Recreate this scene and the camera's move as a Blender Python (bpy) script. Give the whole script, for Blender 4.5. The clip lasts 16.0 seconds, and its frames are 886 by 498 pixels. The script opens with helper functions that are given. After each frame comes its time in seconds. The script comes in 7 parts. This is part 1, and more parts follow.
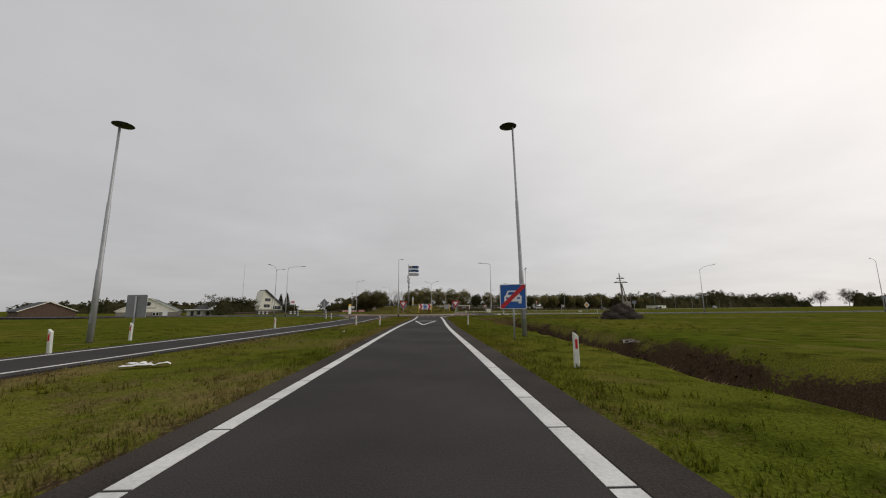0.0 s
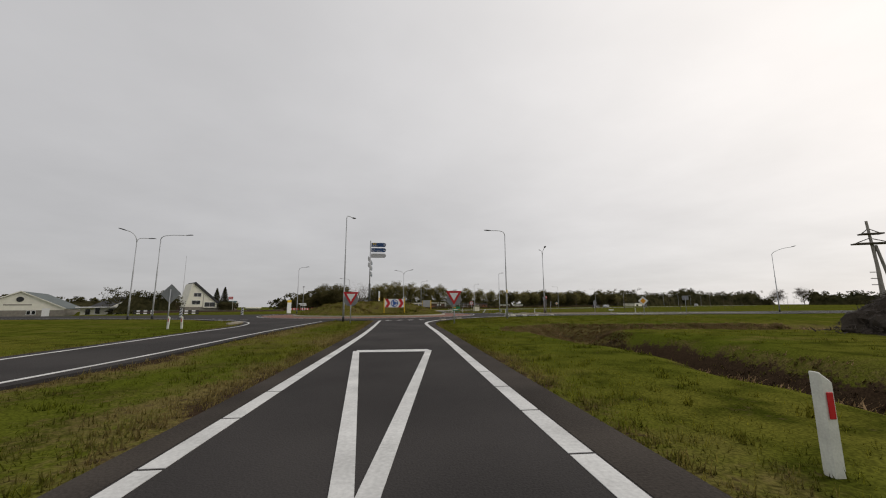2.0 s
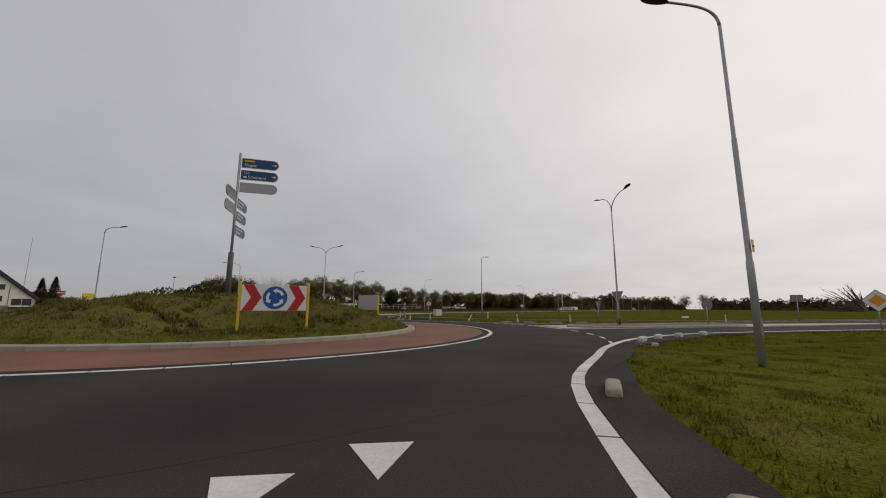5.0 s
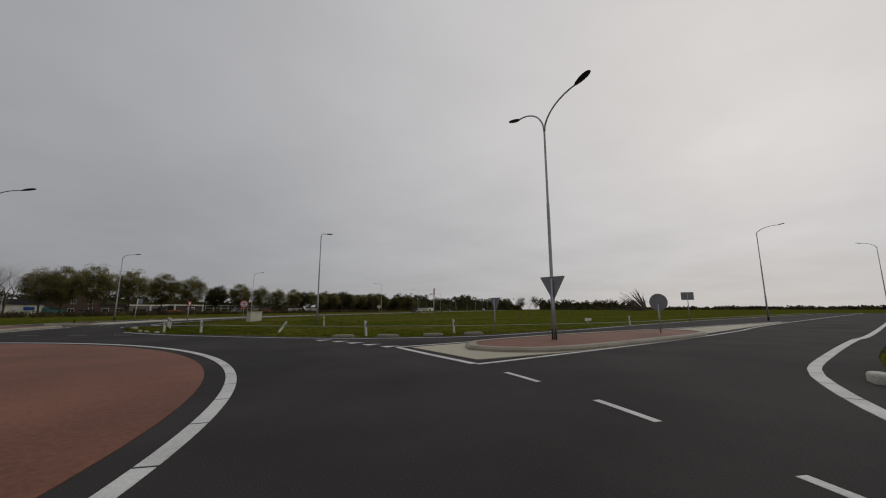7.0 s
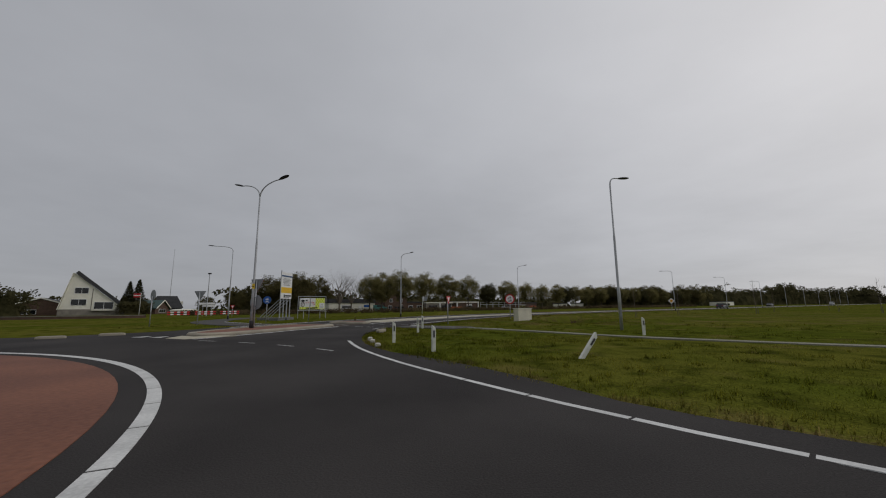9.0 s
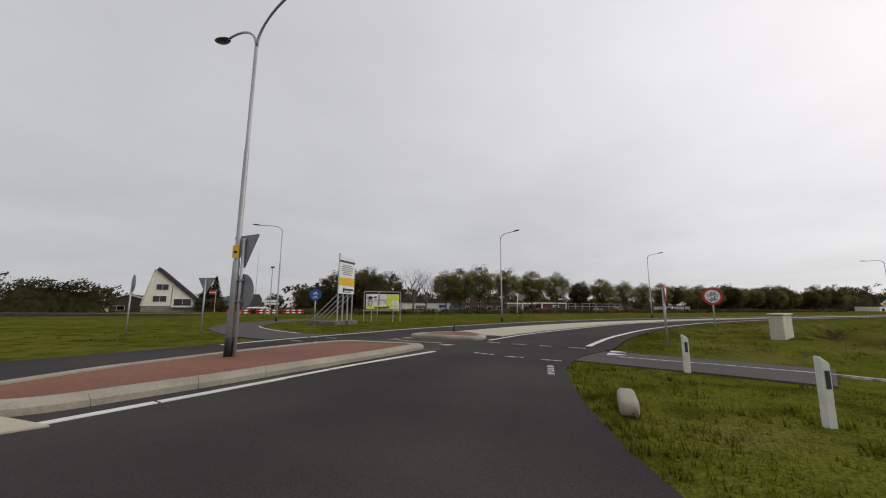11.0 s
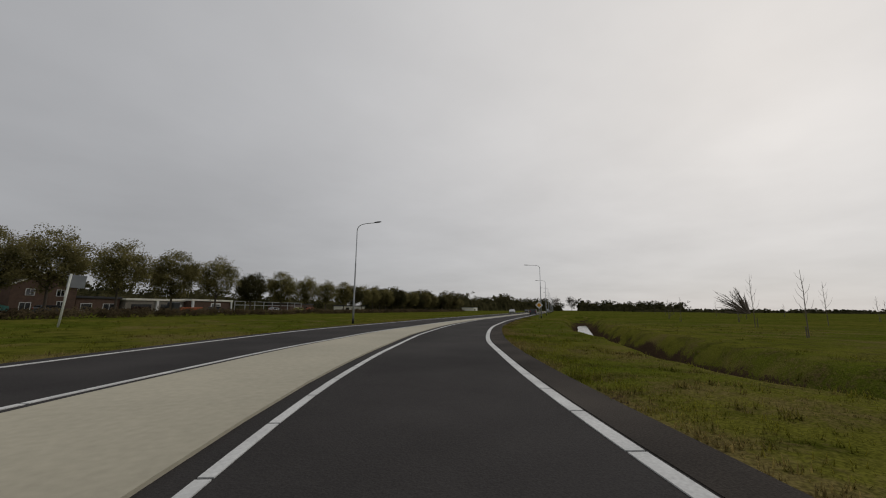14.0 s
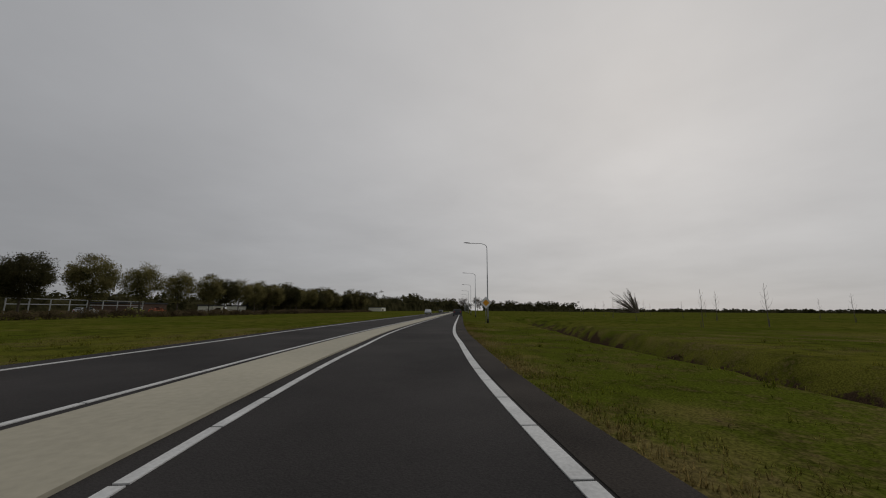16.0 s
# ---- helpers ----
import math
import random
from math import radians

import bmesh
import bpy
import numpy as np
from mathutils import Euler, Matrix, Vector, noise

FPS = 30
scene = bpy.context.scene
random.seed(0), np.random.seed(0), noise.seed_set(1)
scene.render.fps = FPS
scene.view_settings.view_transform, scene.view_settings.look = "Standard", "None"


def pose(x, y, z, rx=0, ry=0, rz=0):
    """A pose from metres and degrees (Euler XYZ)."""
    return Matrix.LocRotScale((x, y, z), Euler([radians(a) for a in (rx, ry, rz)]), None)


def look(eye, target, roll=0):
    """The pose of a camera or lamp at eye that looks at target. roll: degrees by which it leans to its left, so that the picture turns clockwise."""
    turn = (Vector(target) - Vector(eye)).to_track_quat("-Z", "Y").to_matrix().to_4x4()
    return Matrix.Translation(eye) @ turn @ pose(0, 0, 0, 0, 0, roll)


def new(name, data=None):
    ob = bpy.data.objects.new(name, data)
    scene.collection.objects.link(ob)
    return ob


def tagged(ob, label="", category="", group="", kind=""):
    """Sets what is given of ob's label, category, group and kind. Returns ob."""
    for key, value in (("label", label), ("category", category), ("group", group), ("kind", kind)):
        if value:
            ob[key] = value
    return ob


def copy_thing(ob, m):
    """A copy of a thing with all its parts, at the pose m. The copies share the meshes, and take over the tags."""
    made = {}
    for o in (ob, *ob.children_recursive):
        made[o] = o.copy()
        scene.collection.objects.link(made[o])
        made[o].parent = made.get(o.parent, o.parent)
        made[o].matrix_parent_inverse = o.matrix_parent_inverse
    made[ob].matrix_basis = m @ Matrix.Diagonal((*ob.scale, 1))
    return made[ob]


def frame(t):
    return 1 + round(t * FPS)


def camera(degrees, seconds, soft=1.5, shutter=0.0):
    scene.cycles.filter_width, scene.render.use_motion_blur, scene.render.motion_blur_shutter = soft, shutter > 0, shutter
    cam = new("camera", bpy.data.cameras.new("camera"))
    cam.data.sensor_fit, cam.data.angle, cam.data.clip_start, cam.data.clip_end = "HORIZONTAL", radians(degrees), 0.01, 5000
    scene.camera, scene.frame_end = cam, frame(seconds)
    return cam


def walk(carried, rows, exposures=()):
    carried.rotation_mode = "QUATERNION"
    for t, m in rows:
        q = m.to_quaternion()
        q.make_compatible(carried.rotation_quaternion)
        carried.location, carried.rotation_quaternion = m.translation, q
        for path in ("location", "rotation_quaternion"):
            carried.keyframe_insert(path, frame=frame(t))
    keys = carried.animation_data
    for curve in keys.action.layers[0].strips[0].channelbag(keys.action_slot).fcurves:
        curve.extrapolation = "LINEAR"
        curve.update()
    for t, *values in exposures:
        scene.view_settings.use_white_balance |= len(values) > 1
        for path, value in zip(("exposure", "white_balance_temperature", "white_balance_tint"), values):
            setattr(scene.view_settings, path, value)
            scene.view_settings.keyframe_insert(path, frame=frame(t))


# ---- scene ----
cam = camera(100.3, 16.0, soft=1.1)
PATH = [
    (0, (0.000, 0.000, 1.25), (0.000, 10.000, 2.861), -0.39),
    (0.5, (-0.555, 6.622, 1.25), (-0.254, 16.618, 2.875), 0.15),
    (1, (-0.922, 13.846, 1.25), (-0.322, 23.828, 2.858), -0.01),
    (1.5, (-1.188, 20.810, 1.25), (-0.492, 30.785, 2.815), 0.02),
    (2, (-1.237, 27.670, 1.25), (-0.449, 37.639, 2.792), -0.30),
    (2.5, (-1.231, 34.421, 1.25), (-0.502, 44.395, 2.880), -0.49),
    (3, (-1.367, 40.565, 1.25), (-0.687, 50.542, 2.788), -1.24),
    (3.5, (-1.470, 45.868, 1.25), (-0.929, 55.854, 2.843), 0.01),
    (4, (-1.606, 50.663, 1.25), (-1.194, 60.655, 2.845), 0.15),
    (4.5, (-1.547, 55.153, 1.25), (-0.499, 65.098, 2.845), 0.15),
    (5, (-0.897, 59.424, 1.25), (1.653, 69.093, 2.846), 0.25),
    (5.5, (0.504, 63.433, 1.25), (4.629, 72.543, 2.886), 1.15),
    (6, (2.327, 66.943, 1.25), (7.731, 75.357, 2.866), 0.77),
    (6.5, (4.327, 70.097, 1.25), (10.347, 78.083, 2.911), 0.35),
    (7, (6.367, 73.312, 1.25), (12.289, 81.371, 2.885), -0.12),
    (7.5, (7.899, 76.508, 1.25), (12.962, 85.131, 2.894), -0.35),
    (8, (8.932, 80.052, 1.25), (12.478, 89.403, 2.879), -0.01),
    (8.5, (9.214, 83.462, 1.25), (10.946, 93.311, 2.859), -0.18),
    (9, (8.674, 87.097, 1.25), (8.287, 97.090, 2.809), -0.52),
    (9.5, (7.536, 90.641, 1.25), (5.281, 100.383, 2.842), 0.04),
    (10, (6.078, 94.069, 1.25), (2.738, 103.494, 2.845), 0.15),
    (10.5, (4.561, 97.530, 1.25), (1.302, 106.984, 2.845), 0.15),
    (11, (3.358, 101.174, 1.25), (1.141, 110.926, 2.836), 0.23),
    (11.5, (2.603, 105.098, 1.25), (1.790, 115.065, 2.679), 0.81),
    (12, (2.463, 109.253, 1.25), (3.318, 119.217, 2.783), 0.76),
    (12.5, (2.983, 113.287, 1.25), (5.415, 122.987, 2.809), 0.82),
    (13, (4.215, 117.620, 1.25), (8.152, 126.813, 2.827), 0.76),
    (13.5, (6.017, 122.212, 1.25), (10.836, 130.975, 2.870), 0.81),
    (14, (8.562, 127.132, 1.25), (14.094, 135.462, 2.879), 0.50),
    (14.5, (11.546, 131.880, 1.25), (17.610, 139.832, 2.855), 0.22),
    (15, (14.786, 136.371, 1.25), (21.346, 143.919, 2.885), -0.26),
    (15.5, (18.199, 140.702, 1.25), (25.167, 147.875, 2.922), 0.03),
    (16, (22.069, 144.896, 1.25), (29.462, 151.631, 2.904), 0.32),
]
EXPO = [(0, -0.18, 6800, 12), (3, -0.16, 6800, 12), (5.5, -0.56, 6650, 12), (6.5, -0.76, 6600, 12), (7, -0.9, 6550, 12), (8.5, -0.98, 6450, 12), (9, -0.68, 6400, 12), (11.5, -0.08, 6650, 13), (12.5, -0.15, 6700, 12), (13.2, -0.34, 6650, 11), (14, -0.73, 6600, 11), (15, -0.97, 6550, 11), (16, -1.07, 6550, 11)]
walk(cam, [(t, look(eye, target, roll)) for t, eye, target, roll in PATH], EXPO)

# ---- light: overcast sky, brighter round the veiled sun ----
SUN_EL, SUN_AZ = 30, 78
SKY_BASE, SKY_VEIL, SKY_HIGH = 5.05, 6.2, 1.3
SUN_DIR = Vector((math.sin(radians(SUN_AZ)) * math.cos(radians(SUN_EL)), math.cos(radians(SUN_AZ)) * math.cos(radians(SUN_EL)), math.sin(radians(SUN_EL))))
world = bpy.data.worlds.new("overcast_sky")
scene.world = world
world.use_nodes = True
wn, wl = world.node_tree.nodes, world.node_tree.links
wn.clear()


def wnode(kind, **values):
    n = wn.new(kind)
    for key, value in values.items():
        n.inputs[key].default_value = value
    return n


def wmath(op, a, b, c=0.0):
    n = wn.new("ShaderNodeMath")
    n.operation = op
    n.use_clamp = False
    for k, v in enumerate((a, b)):
        if isinstance(v, (int, float)):
            n.inputs[k].default_value = v
        else:
            wl.new(v, n.inputs[k])
    if op == "MULTIPLY_ADD":
        n.inputs[2].default_value = c
    return n.outputs[0]


w_out = wn.new("ShaderNodeOutputWorld")
w_bg = wnode("ShaderNodeBackground", Strength=0.1)
w_sky = wn.new("ShaderNodeTexSky")
w_sky.sky_type = "NISHITA"
w_sky.sun_disc = False
w_sky.sun_elevation = radians(SUN_EL)
w_sky.sun_rotation = radians(SUN_AZ)
w_co = wn.new("ShaderNodeTexCoord")
w_noise = wnode("ShaderNodeTexNoise", Scale=0.9, Detail=5, Roughness=0.55)
w_dot = wn.new("ShaderNodeVectorMath")
w_dot.operation = "DOT_PRODUCT"
w_dot.inputs[1].default_value = SUN_DIR
wl.new(w_co.outputs["Generated"], w_dot.inputs[0])
w_up = wn.new("ShaderNodeSeparateXYZ")
wl.new(w_co.outputs["Generated"], w_up.inputs[0])
# the cloud deck lies flat overhead, so that it closes up towards the horizon
w_deck = wn.new("ShaderNodeVectorMath")
w_deck.operation = "DIVIDE"
wl.new(w_co.outputs["Generated"], w_deck.inputs[0])
w_den = wn.new("ShaderNodeCombineXYZ")
for k in range(3):
    wl.new(wmath("ADD", wmath("ABSOLUTE", w_up.outputs["Z"], 0.0), 0.13), w_den.inputs[k])
wl.new(w_den.outputs[0], w_deck.inputs[1])
wl.new(w_deck.outputs[0], w_noise.inputs["Vector"])
# cloud layer: soft bands, a wide bright veil round the sun, greyer to the horizon
w_veil = wmath("POWER", wmath("MAXIMUM", wmath("MULTIPLY_ADD", w_dot.outputs["Value"], 0.5, 0.5), 0.0), 4.8)
w_hz = wmath("MINIMUM", wmath("MAXIMUM", w_up.outputs["Z"], 0.0), 0.5)
w_low = wmath("POWER", wmath("MULTIPLY", w_hz, 2.0), 0.5)
w_amount = wmath("ADD", wmath("ADD", wmath("MULTIPLY", w_veil, SKY_VEIL), wmath("MULTIPLY", w_low, SKY_HIGH)), SKY_BASE)
w_band = wmath("MULTIPLY_ADD", w_noise.outputs["Fac"], 0.34, 0.83)
w_amount = wmath("MULTIPLY", w_amount, w_band)
w_cloud = wn.new("ShaderNodeMix")
w_cloud.data_type = "RGBA"
w_cloud.blend_type = "MULTIPLY"
w_cloud.inputs["Factor"].default_value = 1.0
w_tint = wn.new("ShaderNodeMix")
w_tint.data_type = "RGBA"
w_tint.inputs[6].default_value = (0.955, 0.985, 1.03, 1)
w_tint.inputs[7].default_value = (1.0, 0.98, 0.955, 1)
wl.new(w_veil, w_tint.inputs["Factor"])
wl.new(w_tint.outputs[2], w_cloud.inputs[6])
w_comb = wn.new("ShaderNodeCombineColor")
for k in range(3):
    wl.new(w_amount, w_comb.inputs[k])
wl.new(w_comb.outputs["Color"], w_cloud.inputs[7])
w_mix = wn.new("ShaderNodeMix")
w_mix.data_type = "RGBA"
w_mix.inputs["Factor"].default_value = 0.95
wl.new(w_sky.outputs["Color"], w_mix.inputs[6])
wl.new(w_cloud.outputs[2], w_mix.inputs[7])
wl.new(w_mix.outputs[2], w_bg.inputs["Color"])
wl.new(w_bg.outputs["Background"], w_out.inputs["Surface"])
sun_data = bpy.data.lights.new("sun", "SUN")
sun_data.energy, sun_data.angle, sun_data.color = 0.6, radians(25), (1.0, 0.96, 0.9)
sun = new("sun", sun_data)
sun.matrix_world = look((0, 0, 50), Vector((0, 0, 50)) - SUN_DIR * 50)

# ---- materials ----


def material(name, color, rough=0.6, metal=0.0, vary=0.12, scale=3.0, fine=60.0, bump=0.0, tint=None, spec=0.5, thin=False):
    """Colour with variation at two scales, roughness wear and fine relief, at real-world size."""
    m = bpy.data.materials.new(name)
    m.use_nodes = True
    n, l = m.node_tree.nodes, m.node_tree.links
    b = n["Principled BSDF"]
    b.inputs["Roughness"].default_value, b.inputs["Metallic"].default_value = rough, metal
    b.inputs["Specular IOR Level"].default_value = spec
    co = n.new("ShaderNodeTexCoord")
    big, small = n.new("ShaderNodeTexNoise"), n.new("ShaderNodeTexNoise")
    big.inputs["Scale"].default_value, small.inputs["Scale"].default_value = scale, fine
    big.inputs["Detail"].default_value, small.inputs["Detail"].default_value = 4, 3
    l.new(co.outputs["Object"], big.inputs["Vector"])
    l.new(co.outputs["Object"], small.inputs["Vector"])
    add = n.new("ShaderNodeMath")
    add.operation = "MULTIPLY_ADD"
    add.inputs[1].default_value = 0.4
    l.new(small.outputs["Fac"], add.inputs[0])
    sc = n.new("ShaderNodeMath")
    sc.operation = "MULTIPLY"
    sc.inputs[1].default_value = 0.6
    l.new(big.outputs["Fac"], sc.inputs[0])
    l.new(sc.outputs[0], add.inputs[2])
    ramp = n.new("ShaderNodeValToRGB")
    ramp.color_ramp.elements[0].position, ramp.color_ramp.elements[1].position = 0.35, 0.65
    second = tint or color
    ramp.color_ramp.elements[0].color = (*[c * (1 - vary) for c in color], 1)
    ramp.color_ramp.elements[1].color = (*[min(1, c * (1 + vary)) for c in second], 1)
    l.new(add.outputs[0], ramp.inputs["Fac"])
    l.new(ramp.outputs["Color"], b.inputs["Base Color"])
    if bump:
        bp = n.new("ShaderNodeBump")
        bp.inputs["Strength"].default_value, bp.inputs["Distance"].default_value = bump, 0.02
        l.new(small.outputs["Fac"], bp.inputs["Height"])
        l.new(bp.outputs["Normal"], b.inputs["Normal"])
    if thin:
        # leaves let half of the light through
        d, tr, mx = n.new("ShaderNodeBsdfDiffuse"), n.new("ShaderNodeBsdfTranslucent"), n.new("ShaderNodeMixShader")
        for q in (d, tr):
            l.new(ramp.outputs["Color"], q.inputs["Color"])
        l.new(d.outputs[0], mx.inputs[1])
        l.new(tr.outputs[0], mx.inputs[2])
        l.new(mx.outputs[0], n["Material Output"].inputs["Surface"])
    return m




def turf(name, fresh, olive, straw, soil, rough=0.95, bump=0.8, thin=False):
    """Turf: fresh and olive grass in patches, straw where it is dry, bare soil where it is worn. The soil colour also
    darkens a shaded ditch.
    """
    m = bpy.data.materials.new(name)
    m.use_nodes = True
    n, l = m.node_tree.nodes, m.node_tree.links
    b = n["Principled BSDF"]
    b.inputs["Roughness"].default_value, b.inputs["Specular IOR Level"].default_value = rough, 0.0
    co = n.new("ShaderNodeTexCoord")

    def cloud(scale, detail):
        t = n.new("ShaderNodeTexNoise")
        t.inputs["Scale"].default_value, t.inputs["Detail"].default_value = scale, detail
        l.new(co.outputs["Object"], t.inputs["Vector"])
        return t.outputs["Fac"]

    def span(value, lo, hi):
        r = n.new("ShaderNodeMapRange")
        r.interpolation_type = "SMOOTHSTEP"
        r.inputs["From Min"].default_value, r.inputs["From Max"].default_value = lo, hi
        l.new(value, r.inputs["Value"])
        return r.outputs["Result"]

    def mixed(fac, a, c):
        x = n.new("ShaderNodeMix")
        x.data_type = "RGBA"
        l.new(fac, x.inputs["Factor"])
        for k, v in ((6, a), (7, c)):
            if isinstance(v, tuple):
                x.inputs[k].default_value = (*v, 1)
            else:
                l.new(v, x.inputs[k])
        return x.outputs[2]

    def both(a, c):
        x = n.new("ShaderNodeMath")
        x.operation = "ADD"
        l.new(a, x.inputs[0])
        l.new(c, x.inputs[1])
        return x.outputs[0]

    wear = n.new("ShaderNodeAttribute")
    wear.attribute_name = "dry"
    bare = n.new("ShaderNodeAttribute")
    bare.attribute_name = "soil"
    fine, mid, big = cloud(9.0, 6), cloud(1.1, 5), cloud(0.09, 3)
    col = mixed(span(big, 0.38, 0.66), fresh, olive)
    col = mixed(span(mid, 0.42, 0.72), col, tuple(c * 0.5 for c in fresh))
    col = mixed(span(cloud(0.45, 5), 0.54, 0.74), col, tuple((a + c) * 0.5 for a, c in zip(olive, straw)))
    dry_fac = span(both(both(wear.outputs["Fac"], mid), fine), 1.15, 1.75)
    col = mixed(dry_fac, col, straw)
    soil_shade_fac = span(both(both(bare.outputs["Fac"], mid), fine), 1.2, 1.5)
    col = mixed(soil_shade_fac, col, mixed(fine, tuple(c * 0.6 for c in soil), tuple(c * 1.35 for c in soil)))
    grain = n.new("ShaderNodeMix")
    grain.data_type = "RGBA"
    grain.blend_type = "MULTIPLY"
    grain.inputs["Factor"].default_value = 1.0
    l.new(col, grain.inputs[6])
    l.new(mixed(span(cloud(28.0, 3), 0.3, 0.7), (0.62, 0.62, 0.62), (1.3, 1.3, 1.25)), grain.inputs[7])
    l.new(grain.outputs[2], b.inputs["Base Color"])
    bp = n.new("ShaderNodeBump")
    bp.inputs["Strength"].default_value, bp.inputs["Distance"].default_value = bump, 0.04
    l.new(fine, bp.inputs["Height"])
    l.new(bp.outputs["Normal"], b.inputs["Normal"])
    if thin:
        # blades let half of the light through
        d, tr, mx = n.new("ShaderNodeBsdfDiffuse"), n.new("ShaderNodeBsdfTranslucent"), n.new("ShaderNodeMixShader")
        for q in (d, tr):
            l.new(grain.outputs[2], q.inputs["Color"])
        l.new(d.outputs[0], mx.inputs[1])
        l.new(tr.outputs[0], mx.inputs[2])
        l.new(mx.outputs[0], n["Material Output"].inputs["Surface"])
    return m


GRASS = turf("grass", (0.08, 0.096, 0.012), (0.118, 0.115, 0.02), (0.15, 0.12, 0.045), (0.05, 0.033, 0.021), bump=0.5)
BLADES = turf("grass_blades", (0.19, 0.222, 0.022), (0.27, 0.255, 0.035), (0.37, 0.285, 0.11), (0.22, 0.155, 0.085), 0.85, 0.0, True)
REEDS = material("brown_reeds", (0.07, 0.05, 0.032), 0.9, vary=0.4, scale=0.3, fine=3, tint=(0.13, 0.1, 0.055), spec=0.1, thin=True)
THATCH = material("dead_reed_thatch", (0.42, 0.27, 0.15), 0.9, vary=0.35, scale=1.2, fine=9, tint=(0.6, 0.42, 0.25), spec=0.1, thin=True)
SOIL = material("bare_soil", (0.05, 0.03, 0.017), 0.95, vary=0.4, scale=0.8, fine=9, bump=0.9, tint=(0.085, 0.055, 0.03), spec=0.15)
ASPHALT = material("asphalt", (0.037, 0.034, 0.033), 0.88, vary=0.24, scale=0.3, fine=55, bump=0.35, spec=0.08, tint=(0.048, 0.044, 0.042))
SHOULDER = material("dusty_shoulder_asphalt", (0.042, 0.036, 0.032), 0.92, vary=0.3, scale=0.5, fine=40, bump=0.4, spec=0.06, tint=(0.056, 0.048, 0.041))
DIRTY_ASPHALT = material("muddy_asphalt", (0.058, 0.048, 0.039), 0.92, vary=0.3, scale=0.6, fine=30, bump=0.35, spec=0.06, tint=(0.08, 0.066, 0.053))
PATH_ASPHALT = material("path_asphalt", (0.075, 0.071, 0.066), 0.9, vary=0.15, scale=0.6, fine=60, bump=0.3, spec=0.2)
WORN_LINE = material("worn_marking", (0.07, 0.07, 0.07), 0.85, vary=0.3, scale=6, fine=30, bump=0.3, tint=(0.46, 0.46, 0.44))
WHITE_LINE = material("road_marking_white", (0.6, 0.6, 0.58), 0.75, vary=0.2, scale=1.5, fine=25, bump=0.2)
RED_BRICK = material("red_apron", (0.15, 0.045, 0.021), 0.78, vary=0.22, scale=0.35, fine=14, bump=0.4, tint=(0.185, 0.068, 0.034))
CONCRETE = material("concrete", (0.42, 0.385, 0.29), 0.85, vary=0.13, scale=0.25, fine=9, bump=0.12)
BALLAST = material("dark_concrete", (0.12, 0.12, 0.115), 0.9, vary=0.25, scale=1.0, fine=14, bump=0.3)
ROOF_TEAL = material("teal_roof", (0.03, 0.07, 0.062), 0.6, vary=0.15, scale=0.6, fine=8, bump=0.2)
PATH_CONCRETE = material("path_concrete", (0.18, 0.175, 0.13), 0.88, vary=0.25, scale=0.7, fine=14, bump=0.3)
KERB = material("kerb_concrete", (0.3, 0.27, 0.21), 0.85, vary=0.22, scale=1.2, fine=25, bump=0.3)
STEEL = material("galvanised_steel", (0.40, 0.41, 0.42), 0.5, metal=0.45, vary=0.14, scale=1.5, fine=30)
ALU = material("grey_sign_back", (0.24, 0.25, 0.26), 0.5, metal=0.3, vary=0.12, scale=3, fine=30)
DARK = material("dark_plastic", (0.03, 0.03, 0.032), 0.5, vary=0.2)
WHITE_PLASTIC = material("white_plastic", (0.66, 0.67, 0.6), 0.5, vary=0.15, scale=4)
RED_FILM = material("red_reflective_film", (0.5, 0.012, 0.016), 0.4, vary=0.08, scale=3)
WHITE_FILM = material("white_reflective_film", (0.75, 0.75, 0.74), 0.4, vary=0.06, scale=3)
BLUE_FILM = material("blue_reflective_film", (0.008, 0.085, 0.34), 0.4, vary=0.08, scale=3)
DARKBLUE_FILM = material("dark_blue_film", (0.006, 0.05, 0.16), 0.4, vary=0.08, scale=3)
YELLOW = material("yellow_paint", (0.72, 0.47, 0.01), 0.45, vary=0.1, scale=3)
ORANGE_FILM = material("orange_yellow_film", (0.78, 0.34, 0.01), 0.4, vary=0.06)
GREEN_FILM = material("green_film", (0.01, 0.22, 0.09), 0.4, vary=0.08)
BLACK_FILM = material("black_film", (0.015, 0.015, 0.016), 0.45, vary=0.1)
LIME_LIGHT = material("pale_lime_print", (0.72, 0.78, 0.2), 0.6, vary=0.1, scale=6)
LIME = material("lime_print", (0.55, 0.66, 0.015), 0.6, vary=0.15, scale=6)
GREY_WOOD = material("grey_wood", (0.3, 0.28, 0.25), 0.85, vary=0.25, scale=2, fine=20, bump=0.4)
WOOD = material("weathered_wood", (0.1, 0.085, 0.07), 0.85, vary=0.25, scale=2, fine=20, bump=0.5)
BARK = material("bark", (0.075, 0.06, 0.045), 0.95, vary=0.3, scale=2, fine=15, bump=0.8)
TWIG = material("bare_twigs", (0.13, 0.105, 0.08), 0.9, vary=0.3, scale=2)
LEAVES = material("autumn_leaves", (0.092, 0.1, 0.036), 0.75, vary=0.5, scale=0.4, fine=2.5, tint=(0.22, 0.19, 0.08), spec=0.2, thin=True)
DARK_LEAVES = material("dark_leaves", (0.042, 0.048, 0.022), 0.8, vary=0.4, scale=0.12, fine=1.2, tint=(0.1, 0.09, 0.043), spec=0.2, thin=True)
CHALK = material("pale_stone", (0.5, 0.48, 0.42), 0.9, vary=0.25, scale=4, fine=25, bump=0.4)
# blue panel film, its colour greyed for shade and reflected sky
BLUE_SHEEN_FILM = material("blue_film_with_sheen", (0.04, 0.085, 0.105), 0.4, vary=0.1)
